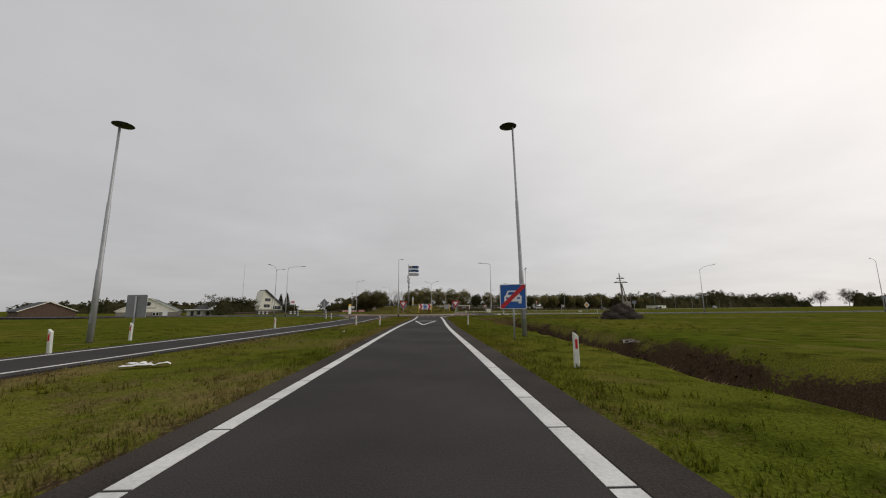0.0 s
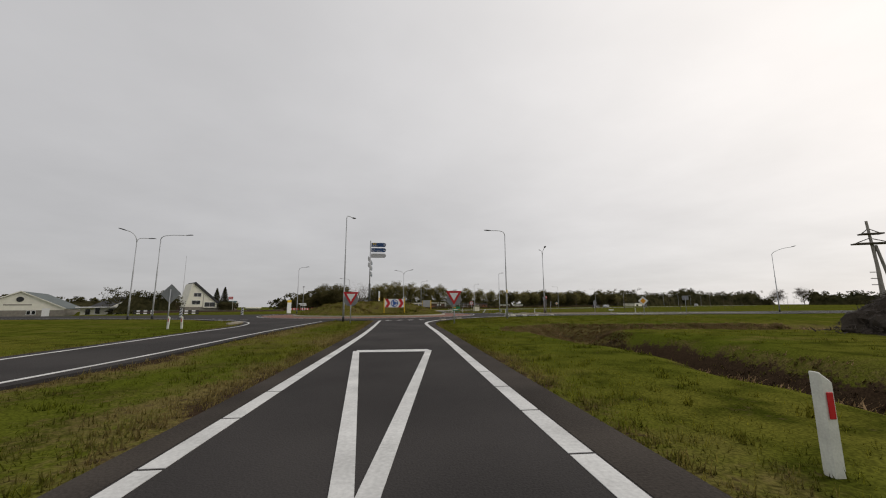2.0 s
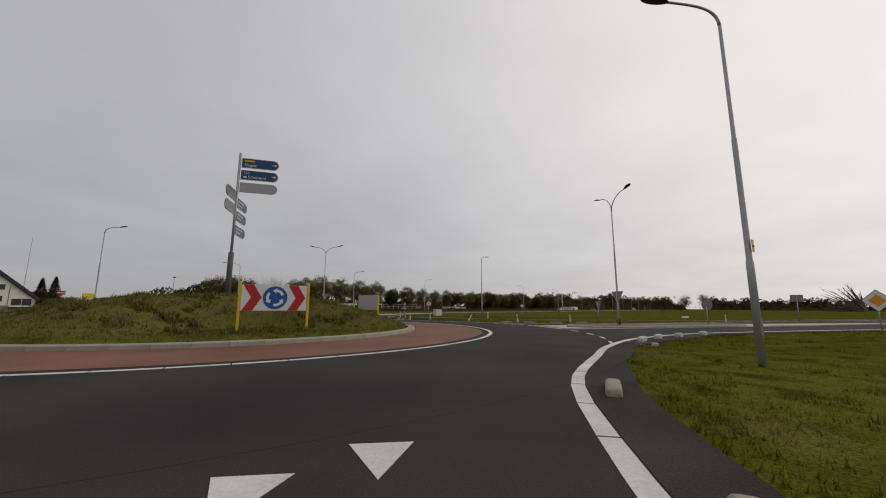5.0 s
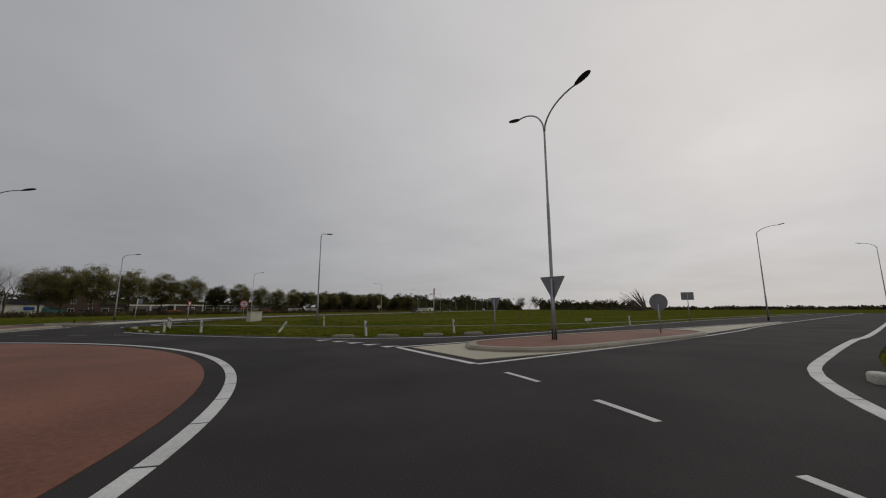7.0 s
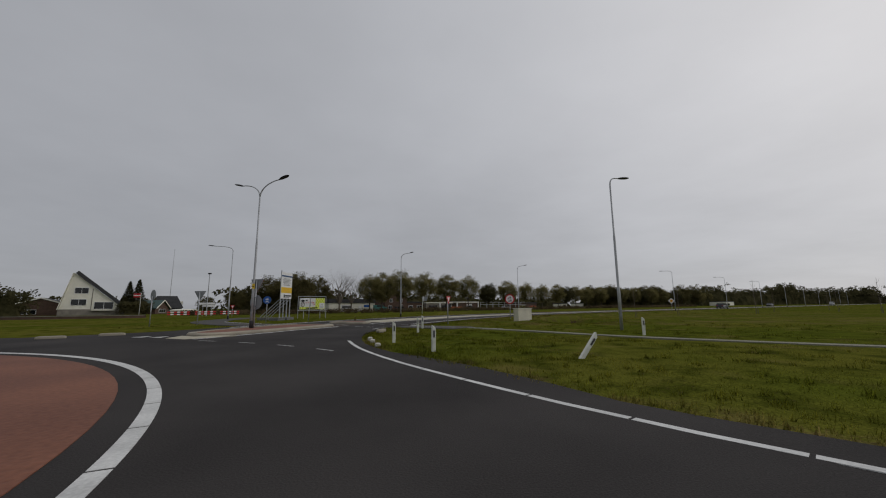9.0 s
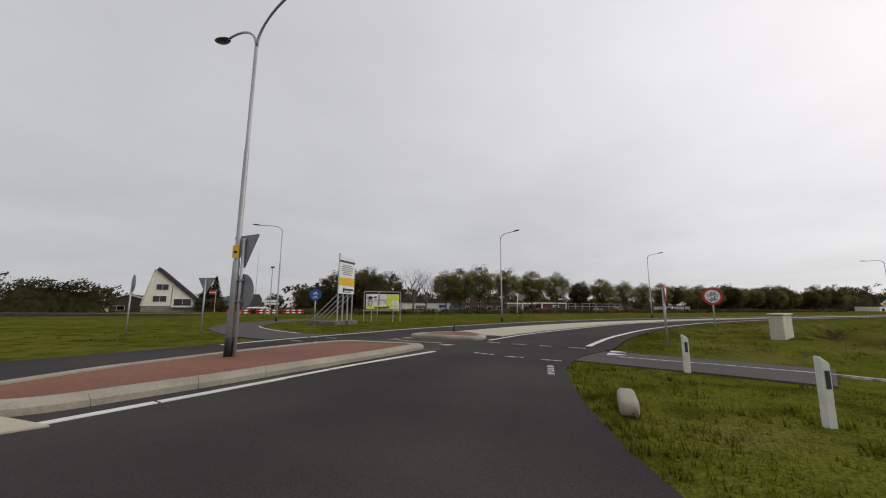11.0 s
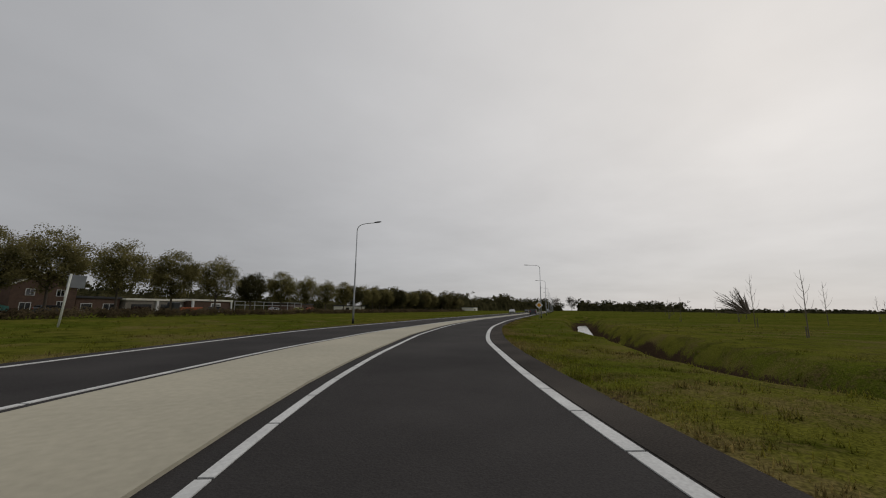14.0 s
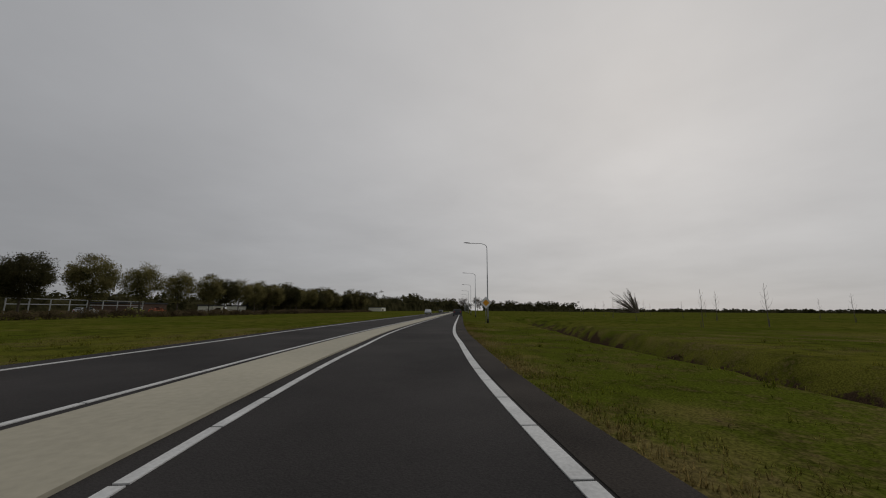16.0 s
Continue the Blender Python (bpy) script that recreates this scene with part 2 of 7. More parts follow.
PALE_PLATE = material("pale_grey_plate", (0.42, 0.42, 0.42), 0.5, vary=0.08)
MID_LEAVES = material("mid_leaves", (0.06, 0.062, 0.026), 0.8, vary=0.45, scale=0.3, fine=2, tint=(0.14, 0.12, 0.052), spec=0.2, thin=True)
WHITE_WALL = material("white_render", (0.76, 0.74, 0.64), 0.85, vary=0.1, scale=0.8, fine=15, bump=0.15)
BRICK_WALL = material("brown_brick_wall", (0.1, 0.06, 0.042), 0.9, vary=0.25, scale=1.5, fine=14, bump=0.4)
GREY_WALL = material("grey_stone_wall", (0.22, 0.2, 0.17), 0.9, vary=0.25, scale=1.5, fine=10, bump=0.4)
ROOF_DARK = material("dark_roof_tiles", (0.04, 0.04, 0.042), 0.8, vary=0.25, scale=1.0, fine=8, bump=0.5)
ROOF_GREEN = material("grey_green_roof", (0.1, 0.12, 0.115), 0.75, vary=0.15, scale=0.6, fine=8, bump=0.3)
GLASS_DARK = material("window_glass", (0.012, 0.014, 0.016), 0.08, vary=0.1, spec=0.6)
CAR_SILVER = material("silver_car_paint", (0.42, 0.43, 0.44), 0.3, metal=0.5, vary=0.05)
CAR_DARK = material("dark_car_paint", (0.03, 0.032, 0.036), 0.3, metal=0.3, vary=0.05)
CAR_ORANGE = material("orange_machine_paint", (0.5, 0.1, 0.02), 0.45, vary=0.15)
CAR_LIME = material("yellow_green_car_paint", (0.4, 0.42, 0.06), 0.35, vary=0.08)
CAR_TEAL = material("teal_van_paint", (0.03, 0.2, 0.18), 0.35, vary=0.08)
BRUSH = material("brushwood", (0.035, 0.026, 0.018), 0.9, vary=0.4, scale=1.5, fine=14, bump=0.4)
PALE_CABINET = material("weathered_beige_paint", (0.5, 0.48, 0.38), 0.7, vary=0.15, scale=1.2, fine=9, bump=0.1)
WATER = material("ditch_water", (0.012, 0.012, 0.01), 0.12, vary=0.2, scale=0.5)

# ---- helpers for meshes ----


def link(name, bm, mat, parent=None, smooth=False):
    me = bpy.data.meshes.new(name)
    bmesh.ops.recalc_face_normals(bm, faces=bm.faces)
    if smooth:
        for f in bm.faces:
            f.smooth = True
    bm.to_mesh(me)
    bm.free()
    me.materials.append(mat)
    ob = new(name, me)
    if parent:
        ob.parent = parent
    return ob


def part(name, bm, mat, parent, label="", smooth=False):
    ob = link(name, bm, mat, parent, smooth)
    if label:
        ob["label"] = label
    return ob


def thing(name, m, label, category, group="", kind=""):
    ob = new(name)
    ob.matrix_basis = m
    return tagged(ob, label, category, group, kind)


def box(sx, sy, sz, at=(0, 0, 0), bevel=0.0, bm=None, turn=None):
    """A box standing on its base centre."""
    bm2 = bmesh.new()
    bmesh.ops.create_cube(bm2, size=1)
    bmesh.ops.scale(bm2, vec=(sx, sy, sz), verts=bm2.verts)
    if bevel:
        bmesh.ops.bevel(bm2, geom=bm2.edges[:], offset=bevel, segments=1, affect="EDGES")
    bmesh.ops.translate(bm2, vec=(0, 0, sz / 2), verts=bm2.verts)
    if turn:
        bmesh.ops.transform(bm2, matrix=turn, verts=bm2.verts)
    bmesh.ops.translate(bm2, vec=at, verts=bm2.verts)
    return merge(bm, bm2)


def merge(bm, bm2):
    if bm is None:
        return bm2
    me = bpy.data.meshes.new("tmp")
    bm2.to_mesh(me)
    bm2.free()
    bm.from_mesh(me)
    bpy.data.meshes.remove(me)
    return bm


def tube(points, radii, sides=10, bm=None):
    """A round bar along points, with a radius at each one."""
    bm = bm or bmesh.new()
    pts = [Vector(p) for p in points]
    rings = []
    for i, p in enumerate(pts):
        d = (pts[min(i + 1, len(pts) - 1)] - pts[max(i - 1, 0)]).normalized()
        a = d.orthogonal().normalized() if abs(d.z) < 0.999 else Vector((1, 0, 0))
        if abs(d.z) < 0.999:
            a = d.cross(Vector((0, 0, 1))).normalized()
        b = d.cross(a)
        r = radii[i] if isinstance(radii, (list, tuple)) else radii
        rings.append([bm.verts.new(p + (a * math.cos(k * 2 * math.pi / sides) + b * math.sin(k * 2 * math.pi / sides)) * r) for k in range(sides)])
    for r0, r1 in zip(rings, rings[1:]):
        for k in range(sides):
            bm.faces.new((r0[k], r0[(k + 1) % sides], r1[(k + 1) % sides], r1[k]))
    bm.faces.new(rings[0])
    bm.faces.new(rings[-1])
    return bm


def plate(outline, thick, bm=None, axis="y"):
    """A flat plate in the x-z plane from its outline, thick along y (or in x-y, thick along z)."""
    bm = bm or bmesh.new()
    if axis == "y":
        front = [bm.verts.new((x, -thick / 2, z)) for x, z in outline]
        back = [bm.verts.new((x, thick / 2, z)) for x, z in outline]
    else:
        front = [bm.verts.new((x, y, 0)) for x, y in outline]
        back = [bm.verts.new((x, y, thick)) for x, y in outline]
    n = len(outline)
    faces = [bm.faces.new(front), bm.faces.new(back)]
    for i in range(n):
        bm.faces.new((front[i], front[(i + 1) % n], back[(i + 1) % n], back[i]))
    for f in faces:
        f.normal_update()
    bmesh.ops.triangulate(bm, faces=faces)
    return bm


def circle(r, n=32, cx=0.0, cz=0.0, a0=0.0, a1=2 * math.pi):
    full = abs(a1 - a0 - 2 * math.pi) < 1e-6
    return [(cx + r * math.cos(a0 + (a1 - a0) * i / (n if full else n - 1)), cz + r * math.sin(a0 + (a1 - a0) * i / (n if full else n - 1))) for i in range(n)]


def rounded(points, r=0.04, n=4):
    """Rounds the corners of an outline."""
    out = []
    m = len(points)
    for i in range(m):
        p, a, b = Vector(points[i]), Vector(points[i - 1]), Vector(points[(i + 1) % m])
        u, v = (a - p).normalized(), (b - p).normalized()
        for k in range(n + 1):
            t = k / n
            q = p + u * r * (1 - t) ** 2 + v * r * t ** 2
            out.append((q.x, q.y))
    return out


def smooth_line(points, step=1.0):
    """A smooth way (Catmull-Rom) through points on the ground."""
    p = [Vector((*q[:2], 0)) for q in points]
    p = [2 * p[0] - p[1]] + p + [2 * p[-1] - p[-2]]
    out = []
    for i in range(1, len(p) - 2):
        n = max(2, int((p[i + 1] - p[i]).length / step))
        for k in range(n):
            t = k / n
            a, b, c, d = p[i - 1], p[i], p[i + 1], p[i + 2]
            out.append(0.5 * ((2 * b) + (c - a) * t + (2 * a - 5 * b + 4 * c - d) * t * t + (3 * b - a - 3 * c + d) * t * t * t))
    out.append(p[-2])
    return [(v.x, v.y) for v in out]


def offset(line, d):
    """The line moved sideways: to its right by d."""
    out = []
    for i, (x, y) in enumerate(line):
        (ax, ay), (bx, by) = line[max(i - 1, 0)], line[min(i + 1, len(line) - 1)]
        n = math.hypot(bx - ax, by - ay) or 1
        out.append((x + (by - ay) / n * d, y - (bx - ax) / n * d))
    return out


def strip(line, width, z0, z1, bm=None, w2=None):
    """A band along a line, from z0 up to z1."""
    bm = bm or bmesh.new()
    a, b = offset(line, -width / 2), offset(line, width / 2)
    top = [(bm.verts.new((*p, z1)), bm.verts.new((*q, z1))) for p, q in zip(a, b)]
    low = [(bm.verts.new((*p, z0)), bm.verts.new((*q, z0))) for p, q in zip(a, b)]
    for i in range(len(line) - 1):
        bm.faces.new((top[i][0], top[i][1], top[i + 1][1], top[i + 1][0]))
        bm.faces.new((top[i][0], top[i + 1][0], low[i + 1][0], low[i][0]))
        bm.faces.new((top[i][1], low[i][1], low[i + 1][1], top[i + 1][1]))
    for i in (0, -1):
        bm.faces.new((top[i][0], low[i][0], low[i][1], top[i][1]))
    return bm


def slab(outline, z0, z1, bm=None):
    bm = bm or bmesh.new()
    top = [bm.verts.new((*p[:2], z1)) for p in outline]
    low = [bm.verts.new((*p[:2], z0)) for p in outline]
    faces = [bm.faces.new(top)]
    for i in range(len(outline)):
        j = (i + 1) % len(outline)
        bm.faces.new((top[i], top[j], low[j], low[i]))
    bmesh.ops.triangulate(bm, faces=faces)
    return bm


def ring(cx, cy, r0, r1, z0, z1, n=120):
    bm = bmesh.new()
    vs = []
    for i in range(n):
        c, s = math.cos(2 * math.pi * i / n), math.sin(2 * math.pi * i / n)
        vs.append([bm.verts.new((cx + r * c, cy + r * s, z)) for r, z in ((r0, z0), (r0, z1), (r1, z1), (r1, z0))])
    for i in range(n):
        a, b = vs[i], vs[(i + 1) % n]
        for k in range(3):
            bm.faces.new((a[k], b[k], b[k + 1], a[k + 1]))
    return bm


# ---- the plan of the roads (x to the east, y along the approach) ----
CX, CY = -7.4, 83.2
RING_X, RING_Y = -7.7, 83.0
R_KERB, R_APRON, R_LINE, R_OUT = 10.8, 14.5, 14.94, 20.7
LINE_IN_LEFT = [(-0.6, -40), (-2.37, 4.4), (-3.16, 25.2), (-3.5, 45.1), (-4.2, 61.4)]
LINE_IN_RIGHT = [(2.8, -40), (1.2, 4.3), (0.35, 25), (-0.05, 44.6), (-0.3, 52.6), (-0.25, 56.5), (0.5, 60), (1.7, 62.8), (2.88, 65), (4.03, 66.5), (5.8, 68.35), (6.6, 69.25), (7.6, 70.25), (9.2, 71.6), (10.3, 72.4), (11.5, 73.1), (13.6, 74.05), (15.4, 74.7), (17.4, 75.2), (20.5, 75.45), (28, 75.8), (47, 76.4), (160, 82)]
LINE_OUT_NEAR = [(-9.3, -40), (-9.05, 8), (-8.4, 28), (-8.25, 37.5), (-8.85, 48), (-9.1, 60.6)]
LINE_OUT_FAR = [(-11.8, -40), (-11.5, 10), (-11.2, 33), (-12.2, 47), (-12.7, 53.5), (-14.4, 59), (-16.7, 62.5), (-19.4, 65.2), (-25, 69.5), (-36, 73.5), (-60, 75.5), (-160, 74.5)]
LINE_NE = [(160, 94), (60, 90), (26, 87.1), (18, 86.85), (15.6, 87.75), (13.5, 88.8), (11.9, 90.2), (10, 92.2), (7.4, 95.7), (5.6, 98.8), (4.5, 101.4)]
LINE_EXIT_RIGHT = [(5.28, 114.6), (6.05, 116.8), (7.1, 119.5), (9.85, 125.3), (12.9, 130.6), (16.2, 135.5), (19.7, 140.2), (26.4, 147.6), (32.9, 153.8), (43, 162.8), (73.5, 188), (150, 251), (400, 456), (620, 636)]
LINE_EXIT_LEFT = [(1.85, 116.1), (3.3, 120), (5.5, 124.5), (9.45, 131.8), (12.35, 136.15), (14.75, 139.3), (16.95, 142.1), (18.7, 144.2), (24.2, 150.2), (29.8, 155.7), (40.8, 165.6), (71.3, 190.7), (147.8, 253.7), (397.8, 458.7), (617.8, 638.7)]
LINE_BACK_INNER = [(-1.7, 118), (-0.3, 121.2), (1.1, 124.2), (2.9, 127.9), (5.9, 132.9), (8.3, 136.35), (11.0, 139.9), (14.1, 143.4), (16.9, 146.5), (22.1, 151.4), (28.3, 157.2), (39.6, 167.0), (70, 192.2), (146.5, 255.3), (396.5, 460.3), (616.5, 640.3)]
LINE_BACK_OUTER = [(-6.65, 111.9), (-6.0, 114.7), (-4.8, 118.4), (-3.4, 122.8), (-0.7, 128.6), (1.2, 132.2), (4.6, 137.6), (9.3, 143.8), (14.5, 150), (21.6, 156.6), (27, 161.4), (36.8, 170.3), (67, 195.8), (143.5, 259), (393.5, 464), (613.5, 644)]


def mark(name, bm, label):
    return tagged(link(name, bm, WHITE_LINE), label, "road marking", kind="structure")


def arc(r, a0, a1, n=12, cx=RING_X, cy=RING_Y):
    return [(cx + r * math.cos(radians(a0 + (a1 - a0) * i / n)), cy + r * math.sin(radians(a0 + (a1 - a0) * i / n))) for i in range(n + 1)]


def cumulative(line):
    out = [0.0]
    for p, q in zip(line, line[1:]):
        out.append(out[-1] + math.hypot(q[0] - p[0], q[1] - p[1]))
    return out


def cut(line, s0, s1, acc=None):
    """The piece of a line between two lengths along it."""
    acc = acc or cumulative(line)

    def at(s):
        for i in range(len(acc) - 1):
            if acc[i + 1] >= s:
                u = (s - acc[i]) / max(1e-9, acc[i + 1] - acc[i])
                return (line[i][0] * (1 - u) + line[i + 1][0] * u, line[i][1] * (1 - u) + line[i + 1][1] * u)
        return line[-1]
    return [at(s0)] + [p for p, a in zip(line, acc) if s0 + 1e-4 < a < s1 - 1e-4] + [at(s1)]


def pieces(line, length, gap):
    acc = cumulative(line)
    s = 0.0
    while s < acc[-1] - 0.05:
        yield cut(line, s, min(s + length, acc[-1]), acc)
        s += length + gap


def inside(poly, x, y):
    odd = False
    for (ax, ay), (bx, by) in zip(poly, poly[1:] + poly[:1]):
        if (ay > y) != (by > y) and x < (bx - ax) * (y - ay) / (by - ay) + ax:
            odd = not odd
    return odd


def nearest(line, x, y):
    best = 1e9
    for (ax, ay), (bx, by) in zip(line, line[1:]):
        dx, dy = bx - ax, by - ay
        u = max(0, min(1, ((x - ax) * dx + (y - ay) * dy) / (dx * dx + dy * dy + 1e-9)))
        best = min(best, math.hypot(x - ax - u * dx, y - ay - u * dy))
    return best


def step01(u):
    u = max(0.0, min(1.0, u))
    return u * u * (3 - 2 * u)


# ditches: centre line, half width at the top, depth
DITCHES = [([(7.45, -60), (7.4, 20), (7.2, 38), (6.9, 46.5)], 2.45, 1.75), ([(6.6, 48.6), (9.5, 50.9), (14, 50.2), (22, 48.9), (45, 46)], 3.4, 1.2), ([(18.4, 117), (18.5, 122), (19.0, 126), (20.3, 130), (23.8, 133.8), (27.6, 137.4), (30.8, 141.4), (34.0, 144.2), (37.2, 147.4), (41.8, 151.0), (65.6, 168.9), (87, 185), (109.5, 202), (143, 227), (203, 277), (423, 459)], 2.2, 1.65)]
DITCH_BOX = [(min(p[0] for p in d[0]) - 4, max(p[0] for p in d[0]) + 4, min(p[1] for p in d[0]) - 4, max(p[1] for p in d[0]) + 4) for d in DITCHES]


def ditch_at(x, y):
    """Depth below the field, and how far into a ditch (0 outside, 1 at its bottom)."""
    depth, best = 0.0, 0.0
    for (line, half, deep), (x0, x1, y0, y1) in zip(DITCHES, DITCH_BOX):
        if x0 < x < x1 and y0 < y < y1:
            d = nearest(line, x, y) + 0.25 * noise.noise((x * 0.5, y * 0.5, 7))
            u = max(0, min(1, (half - d) / (half * 0.75)))
            depth, best = max(depth, deep * step01(u)), max(best, u)
    return depth, best


def ground_height(x, y):
    h = -0.05 + 0.035 * noise.noise((x * 0.2, y * 0.2, 0)) + 0.02 * noise.noise((x * 0.9, y * 0.9, 2))
    if x < -60:
        h -= 1.15 * step01((-60 - x) / 30) * step01((168 - y) / 10)
    return h - ditch_at(x, y)[0]


def axis_steps(lo, hi, fine, far, grow=1.3):
    v = list(np.arange(lo, hi + 1e-6, fine))
    a, st, low = lo, fine, []
    while a > -far:
        st *= grow
        a -= st
        low.append(a)
    b, st = hi, fine
    while b < far:
        st *= grow
        b += st
        v.append(b)
    return [float(q) for q in low[::-1] + v]


xs, ys = axis_steps(-22, 48, 0.6, 3500), axis_steps(-12, 172, 0.6, 3500)
verts = [(x, y, ground_height(x, y)) for y in ys for x in xs]
nx = len(xs)
faces = [(j * nx + i, j * nx + i + 1, (j + 1) * nx + i + 1, (j + 1) * nx + i) for j in range(len(ys) - 1) for i in range(nx - 1)]
me = bpy.data.meshes.new("ground")
me.from_pydata(verts, [], faces)
me.materials.append(GRASS)
EDGES = [LINE_IN_LEFT, LINE_IN_RIGHT, LINE_OUT_NEAR, LINE_OUT_FAR, LINE_NE, LINE_EXIT_RIGHT, LINE_BACK_OUTER]
EDGE_BOX = [(min(p[0] for p in d) - 3, max(p[0] for p in d) + 3, min(p[1] for p in d) - 3, max(p[1] for p in d) + 3) for d in EDGES]


def wear_at(x, y):
    """How dry and how bare the turf is: trodden beside the lanes, bare in the ditches, with soil colour put in for
    shade in the northern one.
    """
    if not (-25 < x < 70 and -15 < y < 180):
        return 0.0, 0.0
    near = 9.0
    for d, (x0, x1, y0, y1) in zip(EDGES, EDGE_BOX):
        if x0 < x < x1 and y0 < y < y1:
            near = min(near, nearest(d, x, y))
    rough = noise.noise((x * 0.45, y * 0.22, 11))
    dry = 0.55 * (1 - step01((near - 0.3) / 1.7)) * (0.8 + rough)
    if -8.2 < x < -3 and y < 60:
        dry += 0.25 + 0.4 * rough
    if 5 < x < 60 and 112 < y < 172:
        dry += 0.24 + 0.45 * rough
    bare = 0.62 * (1 - step01((near - 0.35) / 0.75)) * (0.75 + 0.9 * rough)
    if -8.2 < x < -3 and y < 60:
        bare += 0.25 * rough
    u = ditch_at(x, y)[1]
    if u > 0.04:
        if y < 100:
            # brown bottom, grassy upper banks
            corner = step01((y - 43) / 4)
            bare = max(bare, (0.95 - 0.7 * corner) * step01((u - 0.18 + 0.35 * rough) / 0.3))
            dry += (0.5 + 0.2 * corner) * step01(u / 0.3)
        else:
            # northern ditch: dark soil colour stands in for deep shade on grassy banks
            bare = max(bare, 0.95 * step01((u - 0.38 + 0.25 * rough) / 0.3))
    return max(0.0, dry), max(0.0, bare)


wears = [wear_at(x, y) for x, y, z in verts]
for key, k in (("dry", 0), ("soil", 1)):
    at = me.attributes.new(key, "FLOAT", "POINT")
    at.data.foreach_set("value", [w[k] for w in wears])
me.polygons.foreach_set("use_smooth", [True] * len(faces))
tagged(new("ground", me), "flat green grass verges and fields with brown ditches", "ground", kind="structure")

# ---- roads ----
ROADS = []


def road(name, outline, z, mat=None, label="dark grey asphalt carriageway with a worn surface"):
    ROADS.append([tuple(p) for p in outline])
    return tagged(link(name, slab(outline, -0.35, z), mat or ASPHALT), label, "road", kind="structure")


in_r = smooth_line([(3.5, -40), (1.85, 4.5), (1.0, 25), (0.52, 44.5), (0.3, 52), (0.45, 56.2), (1.25, 59.6), (2.4, 62.2), (3.6, 64.4), (4.7, 65.8)], 2)
road("road_south_in", in_r + [(5.5, 68), (0, 74), (-8.6, 66), (-7.6, 62.6), (-5.2, 62.2), (-4.7, 61.2), (-3.98, 45.1), (-3.62, 25.2), (-2.85, 4.4), (-1.05, -40)], -0.002)
out_f = smooth_line([(-12.3, -40), (-12.0, 10), (-11.7, 33), (-12.7, 47), (-13.2, 53.7), (-14.9, 59.3), (-17.1, 62.8), (-19.8, 65.5), (-21.5, 67)], 3)[::-1]
road("road_south_out", [(-8.9, -40), (-8.6, 8), (-7.95, 28), (-7.8, 37.5), (-8.4, 48), (-8.65, 60.8), (-8.0, 63), (-7, 70), (-18, 74)] + out_f, -0.004)
east_s = smooth_line([(4.4, 65.5), (7.3, 69.0), (10.2, 71.1), (15.6, 73.5), (21.1, 74.6), (47, 75.7), (160, 81.3)], 3)
east_n = smooth_line([(160, 94.7), (60, 90.7), (26, 87.8), (18.2, 87.55), (15.9, 88.45), (13.9, 89.45), (12.35, 90.8), (10.4, 92.75), (7.9, 96.1), (6.6, 98)], 2)
road("road_east", east_s + east_n + [(-1, 92), (-1, 74)], -0.006)
north_r = smooth_line([(8.4, 95.4), (6.05, 99), (4.95, 101.6), (4.2, 105), (4.05, 108.5), (4.3, 110.6), (5.0, 112.4), (5.9, 113.9), (6.75, 116.5), (7.8, 119.2), (10.5, 125), (13.55, 130.2), (16.8, 135.1), (20.3, 139.7), (26.9, 147.1), (33.4, 153.3), (43.5, 162.2), (74, 187.4), (150.5, 250.4), (400.5, 455.4), (620.5, 635.4)], 3)
north_l = smooth_line([(613, 644.6), (393, 464.6), (143, 259.6), (66.5, 196.4), (36.3, 170.9), (26.5, 162), (21.1, 157.2), (14, 150.5), (8.8, 144.2), (4.1, 138), (0.7, 132.5), (-1.2, 128.8), (-3.9, 123), (-5.3, 118.6), (-6.5, 114.9), (-7.2, 112), (-8.4, 107.5), (-12, 103.5)], 3)
road("road_north", north_r + north_l + [(-10, 97), (2, 93)], -0.008)
west_s = smooth_line([(-160, 74), (-60, 75), (-36, 73), (-25.4, 69.2), (-20.5, 65.2)], 3)
west_n = smooth_line([(-12, 104), (-19, 101.5), (-25, 95.6), (-32, 92), (-60, 90.5), (-160, 89.5)], 3)
road("road_west", west_s + [(-14, 76), (-12, 95)] + west_n, -0.010)
ROADS.append(arc(R_OUT, 0, 360, 60))
tagged(link("road_roundabout", ring(RING_X, RING_Y, R_KERB - 1.0, R_OUT, -0.35, 0.0), ASPHALT), "dark grey asphalt ring of the roundabout", "road", kind="structure")
tagged(link("apron", ring(CX, CY, R_KERB - 0.1, R_APRON, -0.2, 0.008), RED_BRICK), "red overrun apron round the central island", "apron", kind="structure")


def shoulder(name, line, edge, label):
    """The dusty strip of asphalt between an edge line and the turf."""
    inner = offset(line, 0.13)
    return tagged(link(name, slab(inner + edge[::-1], -0.1, 0.0025), SHOULDER), label, "road", kind="structure")


in_line = [p for p in smooth_line(LINE_IN_RIGHT, 1.0) if -30 < p[1] < 65.5]
shoulder("shoulder_in_right", in_line, [p for p in in_r if -30 < p[1] < 65.5], "dusty brown-grey asphalt shoulder beside the turf")
in_left = smooth_line([(-4.68, 60.8), (-3.98, 45.1), (-3.62, 25.2), (-2.85, 4.4), (-1.45, -30)], 1.5)
shoulder("shoulder_in_left", [p for p in smooth_line(LINE_IN_LEFT, 1.0)[::-1] if -30 < p[1] < 60.8], in_left, "dusty brown-grey asphalt shoulder beside the turf")
exit_line = [(4.3, 111.0)] + [p for p in smooth_line(LINE_EXIT_RIGHT, 1.5) if p[1] < 190]
shoulder("shoulder_exit", exit_line, [p for p in north_r if 111.2 < p[1] < 189.5], "dusty brown-grey asphalt shoulder beside the turf")
